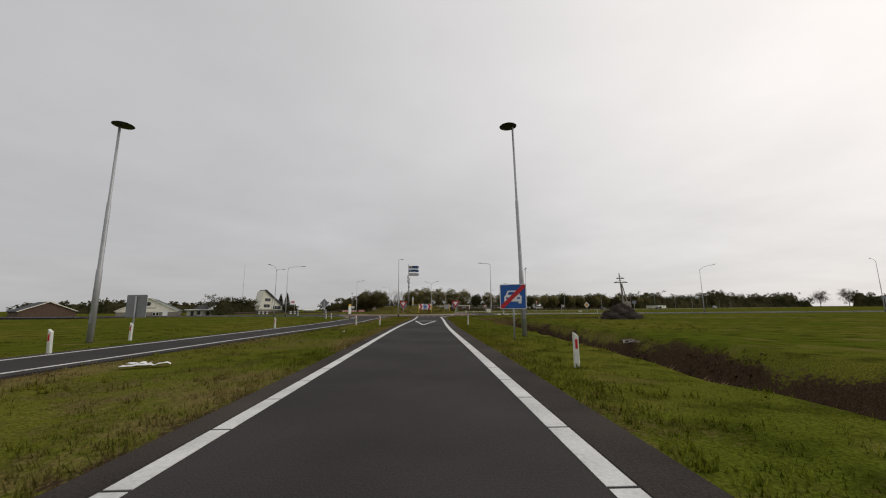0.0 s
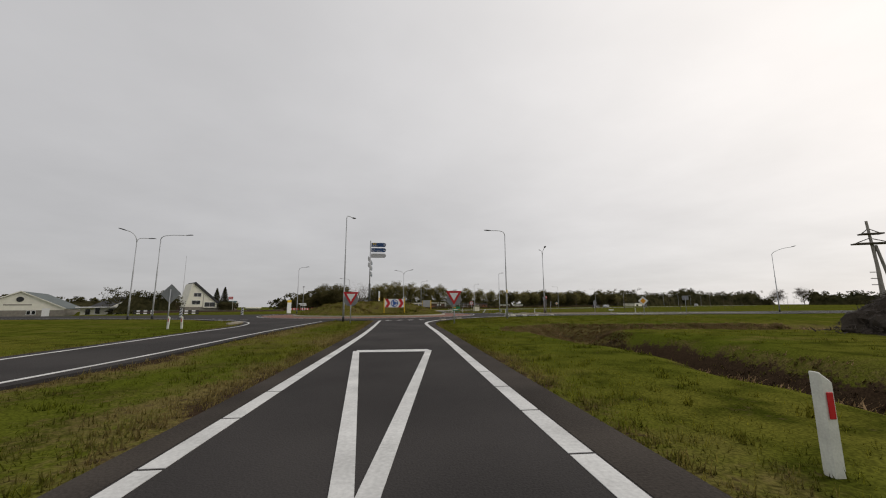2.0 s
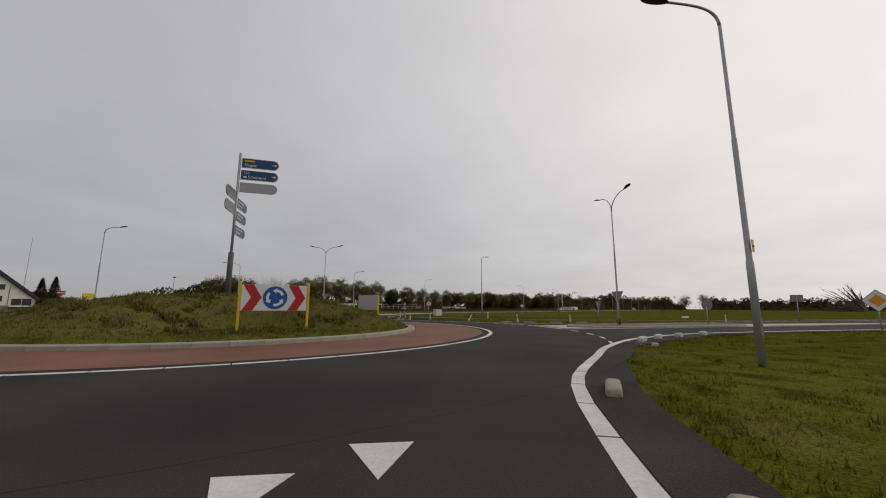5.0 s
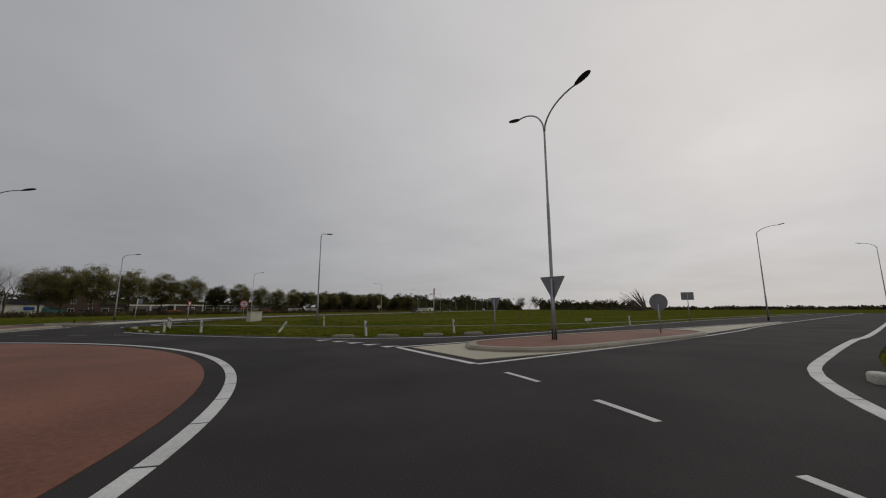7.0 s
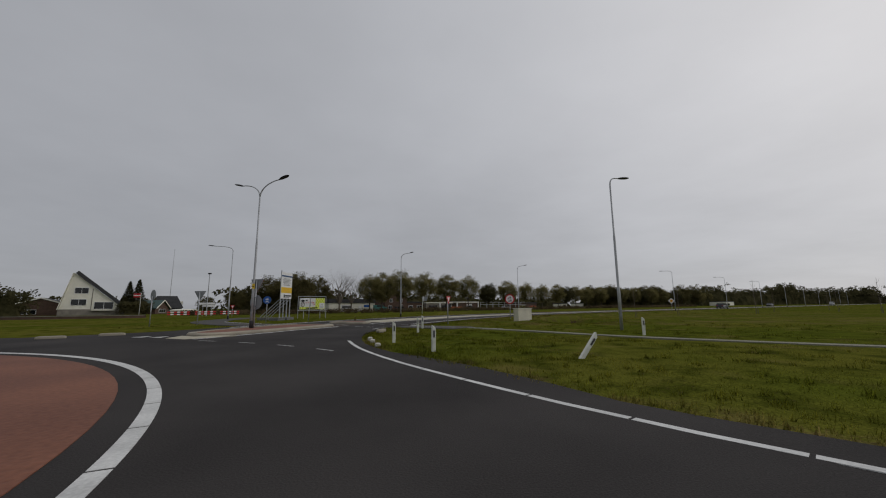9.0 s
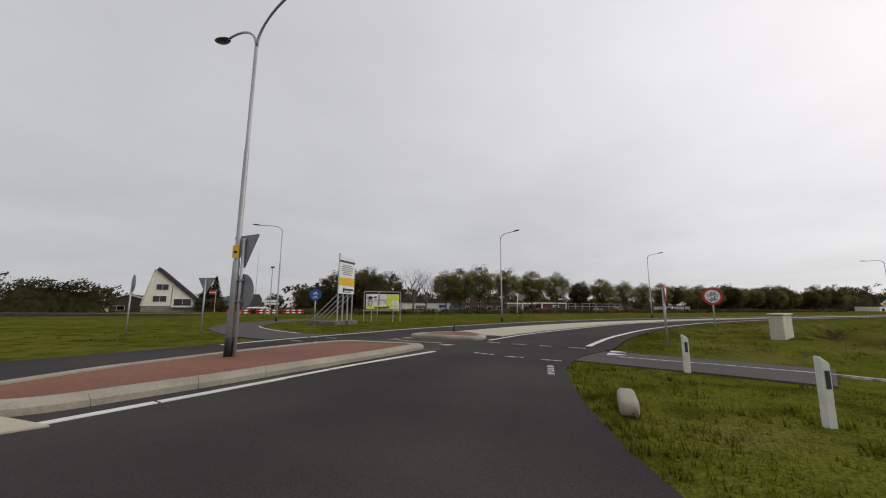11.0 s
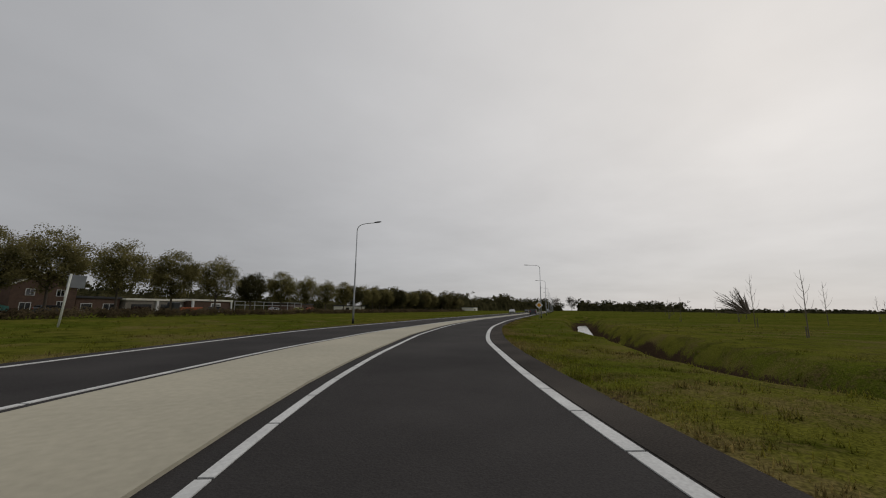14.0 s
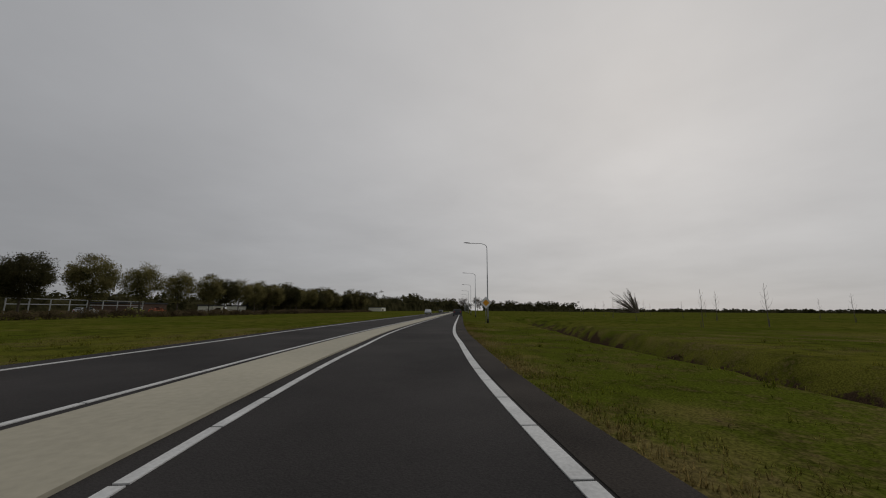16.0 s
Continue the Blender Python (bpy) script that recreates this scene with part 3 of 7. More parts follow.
CYCLE_E = smooth_line([(4.6, 112.4), (6.6, 111.3), (9, 109.9), (12.5, 106.6), (16, 102.6), (22, 98.4), (29, 95.3), (44, 92.8), (70, 93.8), (160, 98.5)], 1.5)
CYCLE_W = smooth_line([(-6.2, 115.6), (-8.2, 116.5), (-11.5, 118.7), (-15, 122), (-17.5, 126.5), (-18.8, 132), (-20, 138)], 1.0)
tagged(link("cycle_path_east", strip([p for p in CYCLE_E if p[0] < 9.5], 2.5, -0.3, -0.013), PATH_ASPHALT), "grey asphalt cycle path meeting the road", "cycle path", kind="structure")
tagged(link("cycle_path_concrete", strip([p for p in CYCLE_E if p[0] > 9.3], 0.55, -0.3, -0.012), PATH_CONCRETE), "pale concrete cycle path across the verge", "cycle path", kind="structure")
tagged(link("cycle_path_west", strip(CYCLE_W, 3.0, -0.3, -0.013), PATH_ASPHALT), "grey asphalt cycle path curving away from the road", "cycle path", kind="structure")
CYCLES = [offset(c, -w)[::1] + offset(c, w)[::-1] for c, w in ((CYCLE_E, 1.25), (CYCLE_W, 1.5))]


def line_marks(name, pts, width, label, length=1.3, gap=0.04, z=0.003, near=None):
    """An edge line laid in pieces, with narrow joints between them."""
    bm = bmesh.new()
    for pc in pieces(smooth_line(pts, 1.0), length, gap):
        strip(pc, width, -0.05, z, bm)
    return mark(name, bm, label)


line_marks("marking_in_left", LINE_IN_LEFT, 0.2, "broad white edge line along the approach lane")
line_marks("marking_in_right", LINE_IN_RIGHT, 0.22, "broad white edge line curving into the roundabout")
line_marks("marking_out_near", LINE_OUT_NEAR, 0.11, "white edge line of the departing lane", 8)
line_marks("marking_out_far", LINE_OUT_FAR, 0.11, "white outer edge line of the departing lane", 8)
line_marks("marking_north_east", LINE_NE, 0.11, "white edge line along the verge", 1.4)
line_marks("marking_exit_right", LINE_EXIT_RIGHT, 0.18, "white edge line of the exit lane", 1.3)
line_marks("marking_exit_left", LINE_EXIT_LEFT, 0.12, "white line beside the concrete median", 1.3)
line_marks("marking_back_inner", LINE_BACK_INNER, 0.11, "white line beside the concrete median", 2.6)
line_marks("marking_back_outer", LINE_BACK_OUTER, 0.13, "white outer edge line of the carriageway", 4)
bm = bmesh.new()
for k in range(78):
    a0 = k * 360 / 78
    strip(arc(R_LINE, a0, a0 + 4.47, 4, CX, CY), 0.18, -0.05, 0.005, bm)
mark("marking_apron", bm, "broad white line in pieces round the apron")

bm = bmesh.new()
for a0 in (-35.8, -29.1, -22.1, -15.1, 128, 134.5, 141, 147.5, 218, 224.5, 231, 237.5):
    strip(arc(20.1 if a0 < 0 else 19.75, a0, a0 + 3.0, 3), 0.11, -0.05, 0.004, bm)
mark("marking_dashes", bm, "short white dashes across the arms of the roundabout")
bm = bmesh.new()
for a0 in (50, 56.5, 63, 69.5):
    strip(arc(19.75, a0, a0 + 2.6, 3), 0.09, -0.05, 0.004, bm)
mark("marking_worn_dashes", bm, "worn white dashes across the northern arm").data.materials[0] = WORN_LINE


def triangle(bm, a, b, c, z=0.003):
    top = [bm.verts.new((*p, z)) for p in (a, b, c)]
    low = [bm.verts.new((*p, -0.05)) for p in (a, b, c)]
    bm.faces.new(top)
    for i in range(3):
        j = (i + 1) % 3
        bm.faces.new((top[i], top[j], low[j], low[i]))


def teeth(name, rows, tip, half):
    """Give-way teeth: a flat side of 2 * half, with the tip towards the waiting driver."""
    bm = bmesh.new()
    tx, ty = tip
    n = math.hypot(tx, ty)
    for x, y in rows:
        triangle(bm, (x - ty / n * half, y + tx / n * half), (x + ty / n * half, y - tx / n * half), (x + tx, y + ty))
    return mark(name, bm, "row of white give-way triangles on asphalt")


teeth("marking_teeth_south", [(-3.5, 62.1), (-2.5, 62.35), (-1.5, 62.7), (-0.5, 63.15)], (-0.1, -0.75), 0.3)
teeth("marking_teeth_east", [(11.45, 89.0), (11.8, 88.0), (12.0, 87.0), (12.2, 86.0), (12.4, 84.95)], (0.62, 0.0), 0.26)
teeth("marking_teeth_north", [(-5.9, 103.7), (-4.9, 103.5), (-3.9, 103.3)], (0.1, 0.7), 0.28)
bm = bmesh.new()
for a, b, c in (((5.74, 113.37), (5.64, 113.02), (6.12, 113.1)), ((5.55, 112.77), (5.41, 112.31), (5.94, 112.4))):
    triangle(bm, a, b, c)
mark("marking_teeth_cycle_east", bm, "white give-way triangles on the cycle path")
bm = bmesh.new()
for a, b, c in (((-2.09, 115.37), (-1.56, 115.48), (-1.92, 115.84)), ((-1.76, 116.1), (-1.27, 116.15), (-1.67, 116.58)), ((0.26, 114.01), (0.85, 114.06), (0.65, 113.6))):
    triangle(bm, a, b, c)
mark("marking_teeth_cycle", bm, "worn white give-way triangles on the cycle crossing").data.materials[0] = WORN_LINE
tagged(link("crossing_patch", slab([(-2.7, 113.4), (0.3, 112.9), (0.95, 113.4), (1.5, 115.2), (1.95, 116.9), (-1.7, 117.1), (-2.4, 115.6)], -0.2, -0.003), DIRTY_ASPHALT), "brownish muddy asphalt between the two islands", "road", kind="structure")
tagged(link("dirt_strip", slab([(-1.5, 106.2), (-1.2, 106.1), (-0.3, 109.0), (0.62, 111.9), (0.72, 112.9), (0.1, 112.9), (-0.4, 110.2)], -0.2, -0.003), DIRTY_ASPHALT), "brown dirt lying along the foot of a kerb", "road", kind="structure")
bm = bmesh.new()
tl, tr, tb = (-2.85, 38.6), (-0.8, 38.6), (-1.6, 29.6)
for p, q in ((tl, tr), (tr, tb), (tb, tl)):
    strip([p, ((p[0] + q[0]) / 2, (p[1] + q[1]) / 2), q], 0.17 if p[1] != q[1] else 0.5, -0.05, 0.003 if p == tl else 0.004 if p == tr else 0.005, bm)
mark("marking_triangle", bm, "large white give-way triangle outline on asphalt")
bm = bmesh.new()
for p, q in (((1.84, 115.24), (2.32, 115.07)), ((2.77, 114.78), (3.27, 114.66)), ((3.71, 114.42), (4.1, 114.26)), ((4.61, 114.05), (5.1, 113.93)), ((1.84, 111.9), (2.4, 111.56)), ((2.73, 111.3), (3.2, 111.15)), ((3.64, 110.9), (4.1, 110.75)),
             ((-5.9, 115.6), (-5.3, 115.5)), ((-4.8, 115.4), (-4.3, 115.3)), ((-5.4, 113.9), (-4.9, 113.8)), ((-4.3, 113.7), (-3.8, 113.6))):
    strip([p, q], 0.09, -0.05, 0.003, bm)
strip([(-1.55, 115.1), (0.3, 114.4)], 0.1, -0.05, 0.003, bm)
strip([(5.62, 112.05), (6.4, 111.62), (7.41, 111.2), (9.2, 110.2), (11.2, 108.5)], 0.1, -0.05, -0.006, bm)
mark("marking_crossing", bm, "white dashed lines of the cycle crossing").data.materials[0] = WORN_LINE
bm = bmesh.new()
for k in range(4):
    strip([(3.8 - 0.012 * k, 109.9 - 0.3 * k), (3.79 - 0.012 * k, 109.68 - 0.3 * k)], 0.13, -0.05, 0.006, bm)
mark("marking_worn_strip", bm, "worn remains of a white stripe on asphalt").data.materials[0] = WORN_LINE
bm = bmesh.new()
strip(offset(CYCLE_W, 1.3)[2:10], 0.1, -0.05, -0.006, bm)
mark("marking_cycle_west", bm, "thin white line on the cycle path")

# splitter islands
med_r = offset(smooth_line(LINE_EXIT_LEFT, 1.5), -0.35)
med_l = offset(smooth_line(LINE_BACK_INNER, 1.5), 0.34)
med_r, med_l = [p for p in med_r if p[1] > 116.6], [p for p in med_l if p[1] > 118.2]
tagged(link("median", slab(med_r + med_l[::-1], -0.2, 0.03), CONCRETE), "pale concrete median strip between the carriageways", "median", kind="structure")


def inset(outline, d):
    """The outline moved inwards by d, with mitred corners."""
    area = sum(a[0] * b[1] - b[0] * a[1] for a, b in zip(outline, outline[1:] + outline[:1]))
    d = d if area > 0 else -d
    out = []
    for k, p in enumerate(outline):
        a, b = Vector(outline[k - 1]), Vector(outline[(k + 1) % len(outline)])
        p = Vector(p)
        u, v = (p - a).normalized(), (b - p).normalized()
        m = Vector((-u.y, u.x)) + Vector((-v.y, v.x))
        m = m / max(m.length_squared / 2, 0.35)
        out.append(tuple(p + m * d))
    return out


def island(name, outline, label, z=0.14, width=0.34, sharp=0.0):
    """A red paved island inside a concrete kerb of single stones."""
    if sharp:
        outer, inner = rounded(outline, sharp, 5), rounded(inset(outline, width), max(0.12, sharp - width * 0.6), 5)
        lo, li = [], []
        for k, (p, q) in enumerate(zip(outer, outer[1:] + outer[:1])):
            n = max(1, int(math.hypot(q[0] - p[0], q[1] - p[1]) / 0.3))
            a, b = inner[k], inner[(k + 1) % len(inner)]
            for i in range(n):
                lo.append((p[0] + (q[0] - p[0]) * i / n, p[1] + (q[1] - p[1]) * i / n))
                li.append((a[0] + (b[0] - a[0]) * i / n, a[1] + (b[1] - a[1]) * i / n))
    else:
        lo = smooth_line(outline + [outline[0]], 0.25)[:-1]
        li = inset(lo, width)
    body = tagged(link(name, slab(li, -0.2, z - 0.025), RED_BRICK), label, "traffic island", kind="structure")
    lo, li = lo + lo[:1], li + li[:1]
    run, start = 0.0, 0
    for k in range(1, len(lo)):
        run += math.hypot(lo[k][0] - lo[k - 1][0], lo[k][1] - lo[k - 1][1])
        if run < 1.0 and k < len(lo) - 1:
            continue
        bm = bmesh.new()
        rows = []
        for i in range(start, k + 1):
            (ox, oy), (ix, iy) = lo[i], li[i]
            if i in (start, k):
                a, b = lo[max(start, i - 1)], lo[min(k, i + 1)]
                e = 0.0035 * (1 if i == start else -1)
                g = math.hypot(b[0] - a[0], b[1] - a[1]) or 1
                ex, ey = (b[0] - a[0]) / g * e, (b[1] - a[1]) / g * e
            else:
                ex = ey = 0.0
            cx, cy = ox + (ix - ox) * 0.22 + ex, oy + (iy - oy) * 0.22 + ey
            rows.append([bm.verts.new(p) for p in ((ox + ex, oy + ey, -0.15), (ox + ex, oy + ey, z * 0.55), (cx, cy, z), (ix + ex, iy + ey, z), (ix + ex, iy + ey, -0.15))])
        for r0, r1 in zip(rows, rows[1:]):
            for m in range(5):
                bm.faces.new((r0[m], r1[m], r1[(m + 1) % 5], r0[(m + 1) % 5]))
        bm.faces.new(rows[0])
        bm.faces.new(rows[-1][::-1])
        bmesh.ops.recalc_face_normals(bm, faces=bm.faces[:])
        part("kerb_stone", bm, KERB, body)
        run, start = 0.0, k
    return body


island("island_north", [(-4.4, 104.6), (-3.3, 103.9), (-2.3, 104.5), (-1.55, 106.5), (-1.15, 107.8), (-0.4, 110), (0.3, 112.75), (-2.9, 113.35), (-3.6, 112), (-4.2, 109.5), (-4.6, 106.8)][::-1], "red paved traffic island with pale concrete kerbs", sharp=0.55)
island("island_north_tip", [(-1.75, 116.9), (1.33, 115.72), (1.64, 116.5), (1.6, 117.4), (1.0, 118.5), (0.2, 119.1), (-0.7, 118.7), (-1.4, 117.7)][::-1], "small red paved island tip with concrete kerbs", z=0.14, width=0.3, sharp=0.3)
island("island_east", [(14.0, 82.4), (14.5, 81.2), (16.1, 80.3), (20, 80.12), (26.4, 80.3), (28.6, 81.1), (29.1, 82.4), (28.2, 83.5), (24, 84.0), (20, 84.15), (16.6, 84.0), (15.0, 83.6)], "red paved traffic island with pale concrete kerbs")
tagged(link("nose_east", slab([(12.75, 80.55), (15.5, 80.22), (18.5, 80.05), (18.5, 80.3), (16.6, 81.4), (16.6, 83.4), (16, 84.25), (13.05, 84.2)], -0.2, 0.012), CONCRETE), "pale concrete nose in front of the island", "median", kind="structure")
tagged(link("tail_east", slab([(28.6, 80.95), (40, 81.9), (55, 82.95), (40, 83.6), (28.6, 83.9), (29.2, 82.4)], -0.2, 0.012), CONCRETE), "pale concrete tail behind the island", "median", kind="structure")
tagged(link("nose_north", slab([(-3.9, 102.9), (-2.7, 102.4), (-1.6, 104.3), (-2.5, 104.4), (-3.3, 103.8), (-4.3, 104.4)], -0.2, 0.012), CONCRETE), "pale concrete nose in front of the island", "median", kind="structure")
line_marks("marking_island_south_side", [(12.25, 80.0), (14.7, 80.0), (24, 80.2), (32.7, 80.75), (55, 82.6), (160, 88)], 0.14, "white line beside the island", 2)
line_marks("marking_island_north_side", [(12.7, 84.6), (18, 84.7), (25, 84.55), (38, 84.1), (55, 83.5)], 0.14, "white line beside the island", 2)
line_marks("marking_island_front", [(12.25, 80.1), (12.45, 82.3), (12.7, 84.5)], 0.2, "white line in front of the island", 5)
line_marks("marking_island_north_arm", [(-2.4, 102.5), (-1.28, 106.0), (-0.4, 109), (0.67, 111.9)], 0.14, "white line beside the island", 3)

# central island
bm = bmesh.new()
prof = [(0, 1.8), (2.5, 1.8), (4, 1.75), (5.5, 1.58), (7, 1.25), (8.5, 0.8), (9.5, 0.46), (10.45, 0.13)]


def mound_height(x, y):
    r = math.hypot(x - CX, y - CY)
    z = float(np.interp(r, [p[0] for p in prof], [p[1] for p in prof]))
    # a level shelf is cut into the slope for the chevron board
    z -= (z - 0.24) * step01((4.6 - math.hypot((x + 3.9) * 0.75, y - 75.6)) / 2.4) if z > 0.24 else 0
    return z + (0.1 * noise.noise((x * 0.8, y * 0.8, 3)) + 0.06 * noise.noise((x * 2.1, y * 2.1, 5))) * max(0, min(1, (10.45 - r) / 2))


rad = [0.7 + 0.39 * k for k in range(26)]
rings = [[bm.verts.new((CX + r * math.cos(a * math.pi / 60), CY + r * math.sin(a * math.pi / 60), mound_height(CX + r * math.cos(a * math.pi / 60), CY + r * math.sin(a * math.pi / 60)))) for a in range(120)] for r in rad]
top = bm.verts.new((CX, CY, 1.82))
for a in range(120):
    b = (a + 1) % 120
    bm.faces.new((top, rings[0][a], rings[0][b]))
    for r0, r1 in zip(rings, rings[1:]):
        bm.faces.new((r0[a], r1[a], r1[b], r0[b]))
mound = tagged(link("central_island", bm, GRASS, smooth=True), "grassy mound on the central island of the roundabout", "mound", kind="structure")
for key, val in (("dry", 0.42), ("soil", 0.14)):
    at = mound.data.attributes.new(key, "FLOAT", "POINT")
    at.data.foreach_set("value", [val * (1.2 if v.co.z > 0.3 else 0.3) for v in mound.data.vertices])
kerb = tagged(new("kerb_island"), "pale concrete kerb round the central island", "kerb", kind="structure")
stone_mesh = None
for k in range(66):
    a0 = k * 360 / 66
    if stone_mesh is None:
        bm = bmesh.new()
        prof_k = [(R_KERB, -0.1), (R_KERB - 0.06, 0.13), (R_KERB - 0.1, 0.155), (R_KERB - 0.42, 0.165), (R_KERB - 0.42, -0.1)]
        rows = [[bm.verts.new((r * math.cos(radians(q)), r * math.sin(radians(q)), z)) for r, z in prof_k] for q in (-2.7, 0, 2.7)]
        for r0, r1 in zip(rows, rows[1:]):
            for i in range(4):
                bm.faces.new((r0[i], r1[i], r1[i + 1], r0[i + 1]))
        for r0 in (rows[0], rows[-1]):
            bm.faces.new(r0)
        ob = part("kerb_stone", bm, KERB, kerb)
        stone_mesh = ob.data
    else:
        ob = new("kerb_stone", stone_mesh)
        ob.parent = kerb
    ob.matrix_basis = pose(CX, CY, 0, 0, 0, a0)

# ---- street lamps ----


def head_mesh(length=0.8, width=0.32, height=0.15):
    """A flat, rounded lamp head along +x from its neck."""
    bm = bmesh.new()
    bmesh.ops.create_uvsphere(bm, u_segments=16, v_segments=8, radius=0.5)
    bmesh.ops.scale(bm, vec=(length, width, height), verts=bm.verts)
    for v in bm.verts:
        if v.co.z < 0:
            v.co.z *= 0.45
        v.co.y *= 0.7 + 0.45 * (v.co.x / length + 0.5)
    bmesh.ops.translate(bm, vec=(length / 2 - 0.08, 0, 0), verts=bm.verts)
    return bm


def mast(e, height, sleeve=True):
    a, b = height * 0.26, height * 0.60
    part("mast", tube([(0, 0, 0), (0, 0, a), (0, 0, a + 0.1), (0, 0, b), (0, 0, b + 0.08), (0, 0, height - 0.4)], [0.085, 0.08, 0.064, 0.06, 0.048, 0.042], 14), STEEL, e, smooth=True)
    if sleeve:
        part("base_sleeve", tube([(0, 0, 0), (0, 0, 0.42), (0, 0, 0.44)], [0.1, 0.1, 0.09], 14), DARK, e, "dark sleeve at the foot", smooth=True)
    part("hatch", box(0.09, 0.012, 0.36, (0, -0.08, 0.7), 0.004), ALU, e)


def street_lamp(x, y, height, arms, label, z=-0.05, bend=1.8, sleeve=True):
    """arms: list of (direction in degrees, reach, rise of the tip over the mast's top)."""
    e = thing("street_lamp", pose(x, y, z), label, "street lamp", "street lamps")
    mast(e, height, sleeve)
    for ang, reach, rise in arms:
        c, s = math.cos(radians(ang)), math.sin(radians(ang))
        pts = [(0, 0, height - 0.45)]
        for k in range(1, 11):
            u = k / 10
            h = (1 - (1 - u) ** 3) if rise < 0.4 else (1 - (1 - u) ** 1.7)
            pts.append((c * reach * u ** bend, s * reach * u ** bend, height - 0.45 + (0.45 + rise) * h))
        arm = part("arm", tube(pts, [0.042, 0.04, 0.038, 0.036] + [0.032] * 7, 8), STEEL, e, smooth=True)
        hd = part("lamp_head", head_mesh(), DARK, arm, "dark flat lamp head", smooth=True)
        hd.matrix_basis = Matrix.Translation(pts[-1]) @ pose(0, 0, 0, 0, -5 if rise < 0.4 else -14, ang)
    return e


LONE = "tall grey street lamp with one curved arm"
PAIR = "tall grey street lamp with two curved arms"
ROAD_DIR = math.degrees(math.atan2(25.2, 30.5))
street_lamp(8.45, 66.05, 9.2, [(172, 1.5, 0.1)], LONE + " on the verge", sleeve=False)
street_lamp(59.4, 85.4, 10.2, [(-40, 2.5, 0.5)], LONE + " beside the road", bend=1.3)
street_lamp(93, 79, 11.0, [(60, 1.9, 0.5)], LONE + " beside the road", bend=1.3)
street_lamp(0.9, 137.7, 8.4, [(-38, 1.7, 0.15)], LONE)
street_lamp(20.2, 158.7, 8.7, [(-52, 1.7, 0.15)], LONE)
street_lamp(54.5, 168.0, 8.4, [(ROAD_DIR + 90, 1.8, 0.1)], LONE)
for k in range(1, 9):
    street_lamp(54.5 + 33 * k * math.cos(radians(ROAD_DIR)), 168 + 33 * k * math.sin(radians(ROAD_DIR)), 8.4, [(ROAD_DIR + 90, 1.8, 0.1)], LONE)
street_lamp(-30.3, 71.95, 9.5, [(8, 2.6, 0.1)], LONE + " on the verge")
street_lamp(-23.7, 101.9, 8.8, [(-20, 1.6, 0.1)], LONE)
street_lamp(-18.8, 130.9, 8.7, [(200, 2.0, 0.1)], LONE + " beside the cycle path")
street_lamp(17.25, 107.3, 8.35, [(18, 0.6, 0.0)], LONE + " on the grass", sleeve=False)
street_lamp(-7.35, 61.0, 9.65, [(74, 1.15, -0.12)], LONE + " on the grass")
street_lamp(18.35, 82.45, 8.9, [(82, 1.55, 0.85), (-98, 1.75, 0.72)], PAIR + " on an island", z=0.1)
street_lamp(-3.45, 108.7, 8.4, [(160, 1.55, 0.45), (-20, 1.55, 0.45)], PAIR + " on an island", z=0.1)
street_lamp(-31.9, 70.6, 8.9, [(222, 1.0, 0.75), (40, 1.0, 0.1)], PAIR + " on the verge")


def disc_lamp(x, y, height, lean, label):
    e = thing("street_lamp", pose(x, y, -0.05, 0, lean, 0), label, "street lamp", "street lamps")
    part("mast", tube([(0, 0, 0), (0, 0, 3.0), (0, 0, 3.1), (0, 0, height * 0.62), (0, 0, height * 0.62 + 0.1), (0, 0, height)], [0.12, 0.11, 0.09, 0.08, 0.06, 0.05], 14), STEEL, e, smooth=True)
    bm = bmesh.new()
    bmesh.ops.create_uvsphere(bm, u_segments=24, v_segments=8, radius=0.5)
    bmesh.ops.scale(bm, vec=(0.86, 0.86, 0.12), verts=bm.verts)
    for v in bm.verts:
        if v.co.z < 0:
            v.co.z *= 0.5
    bmesh.ops.translate(bm, vec=(0.0, 0, height + 0.03), verts=bm.verts)
    hd = part("lamp_head", bm, DARK, e, "dark round lamp head", smooth=True)
    hd.location.x = -0.22 if x > 0 else 0.15
    part("hatch", box(0.1, 0.014, 0.4, (0, -0.115, 0.8), 0.004), ALU, e)
    return e


disc_lamp(-14.75, 15.8, 9.65, 0.0, "very tall grey lamp post with a round flat head")
disc_lamp(3.75, 17.5, 10.35, -1.1, "very tall grey lamp post beside the ditch")
for lamp_x, lamp_y, tag_z in ((3.73, 17.5, 1.85), (8.45, 66.05, 2.6), (-3.45, 108.7, 2.4)):
    tg = thing("yellow_tag", pose(lamp_x, lamp_y, tag_z, 0, 0, 20), "small yellow number tag on a lamp post", "tag")
    bm = bmesh.new()
    plate([(-0.07, 0), (0.07, 0), (0.07, 0.3), (-0.07, 0.3)], 0.012, bm)
    bmesh.ops.translate(bm, vec=(0, -0.1, 0), verts=bm.verts)
    part("plate", bm, YELLOW, tg)
    part("number_bar", box(0.08, 0.004, 0.05, (0, -0.117, 0.12)), BLACK_FILM, tg)

# ---- signs ----


def post(e, h, r=0.038, mat=None):
    return part("post", tube([(0, 0, 0), (0, 0, h)], r, 10), mat or STEEL, e, smooth=True)


def scaled(points, f, c=(0, 0)):
    return [(c[0] + (x - c[0]) * f, c[1] + (z - c[1]) * f) for x, z in points]


def flat(name, outline, y, mat, e, label="", thick=0.006):
    """A thin layer of film or a plate, facing -y, at the depth y."""
    bm = plate(outline, thick)
    bmesh.ops.translate(bm, vec=(0, y, 0), verts=bm.verts)
    return part(name, bm, mat, e, label)


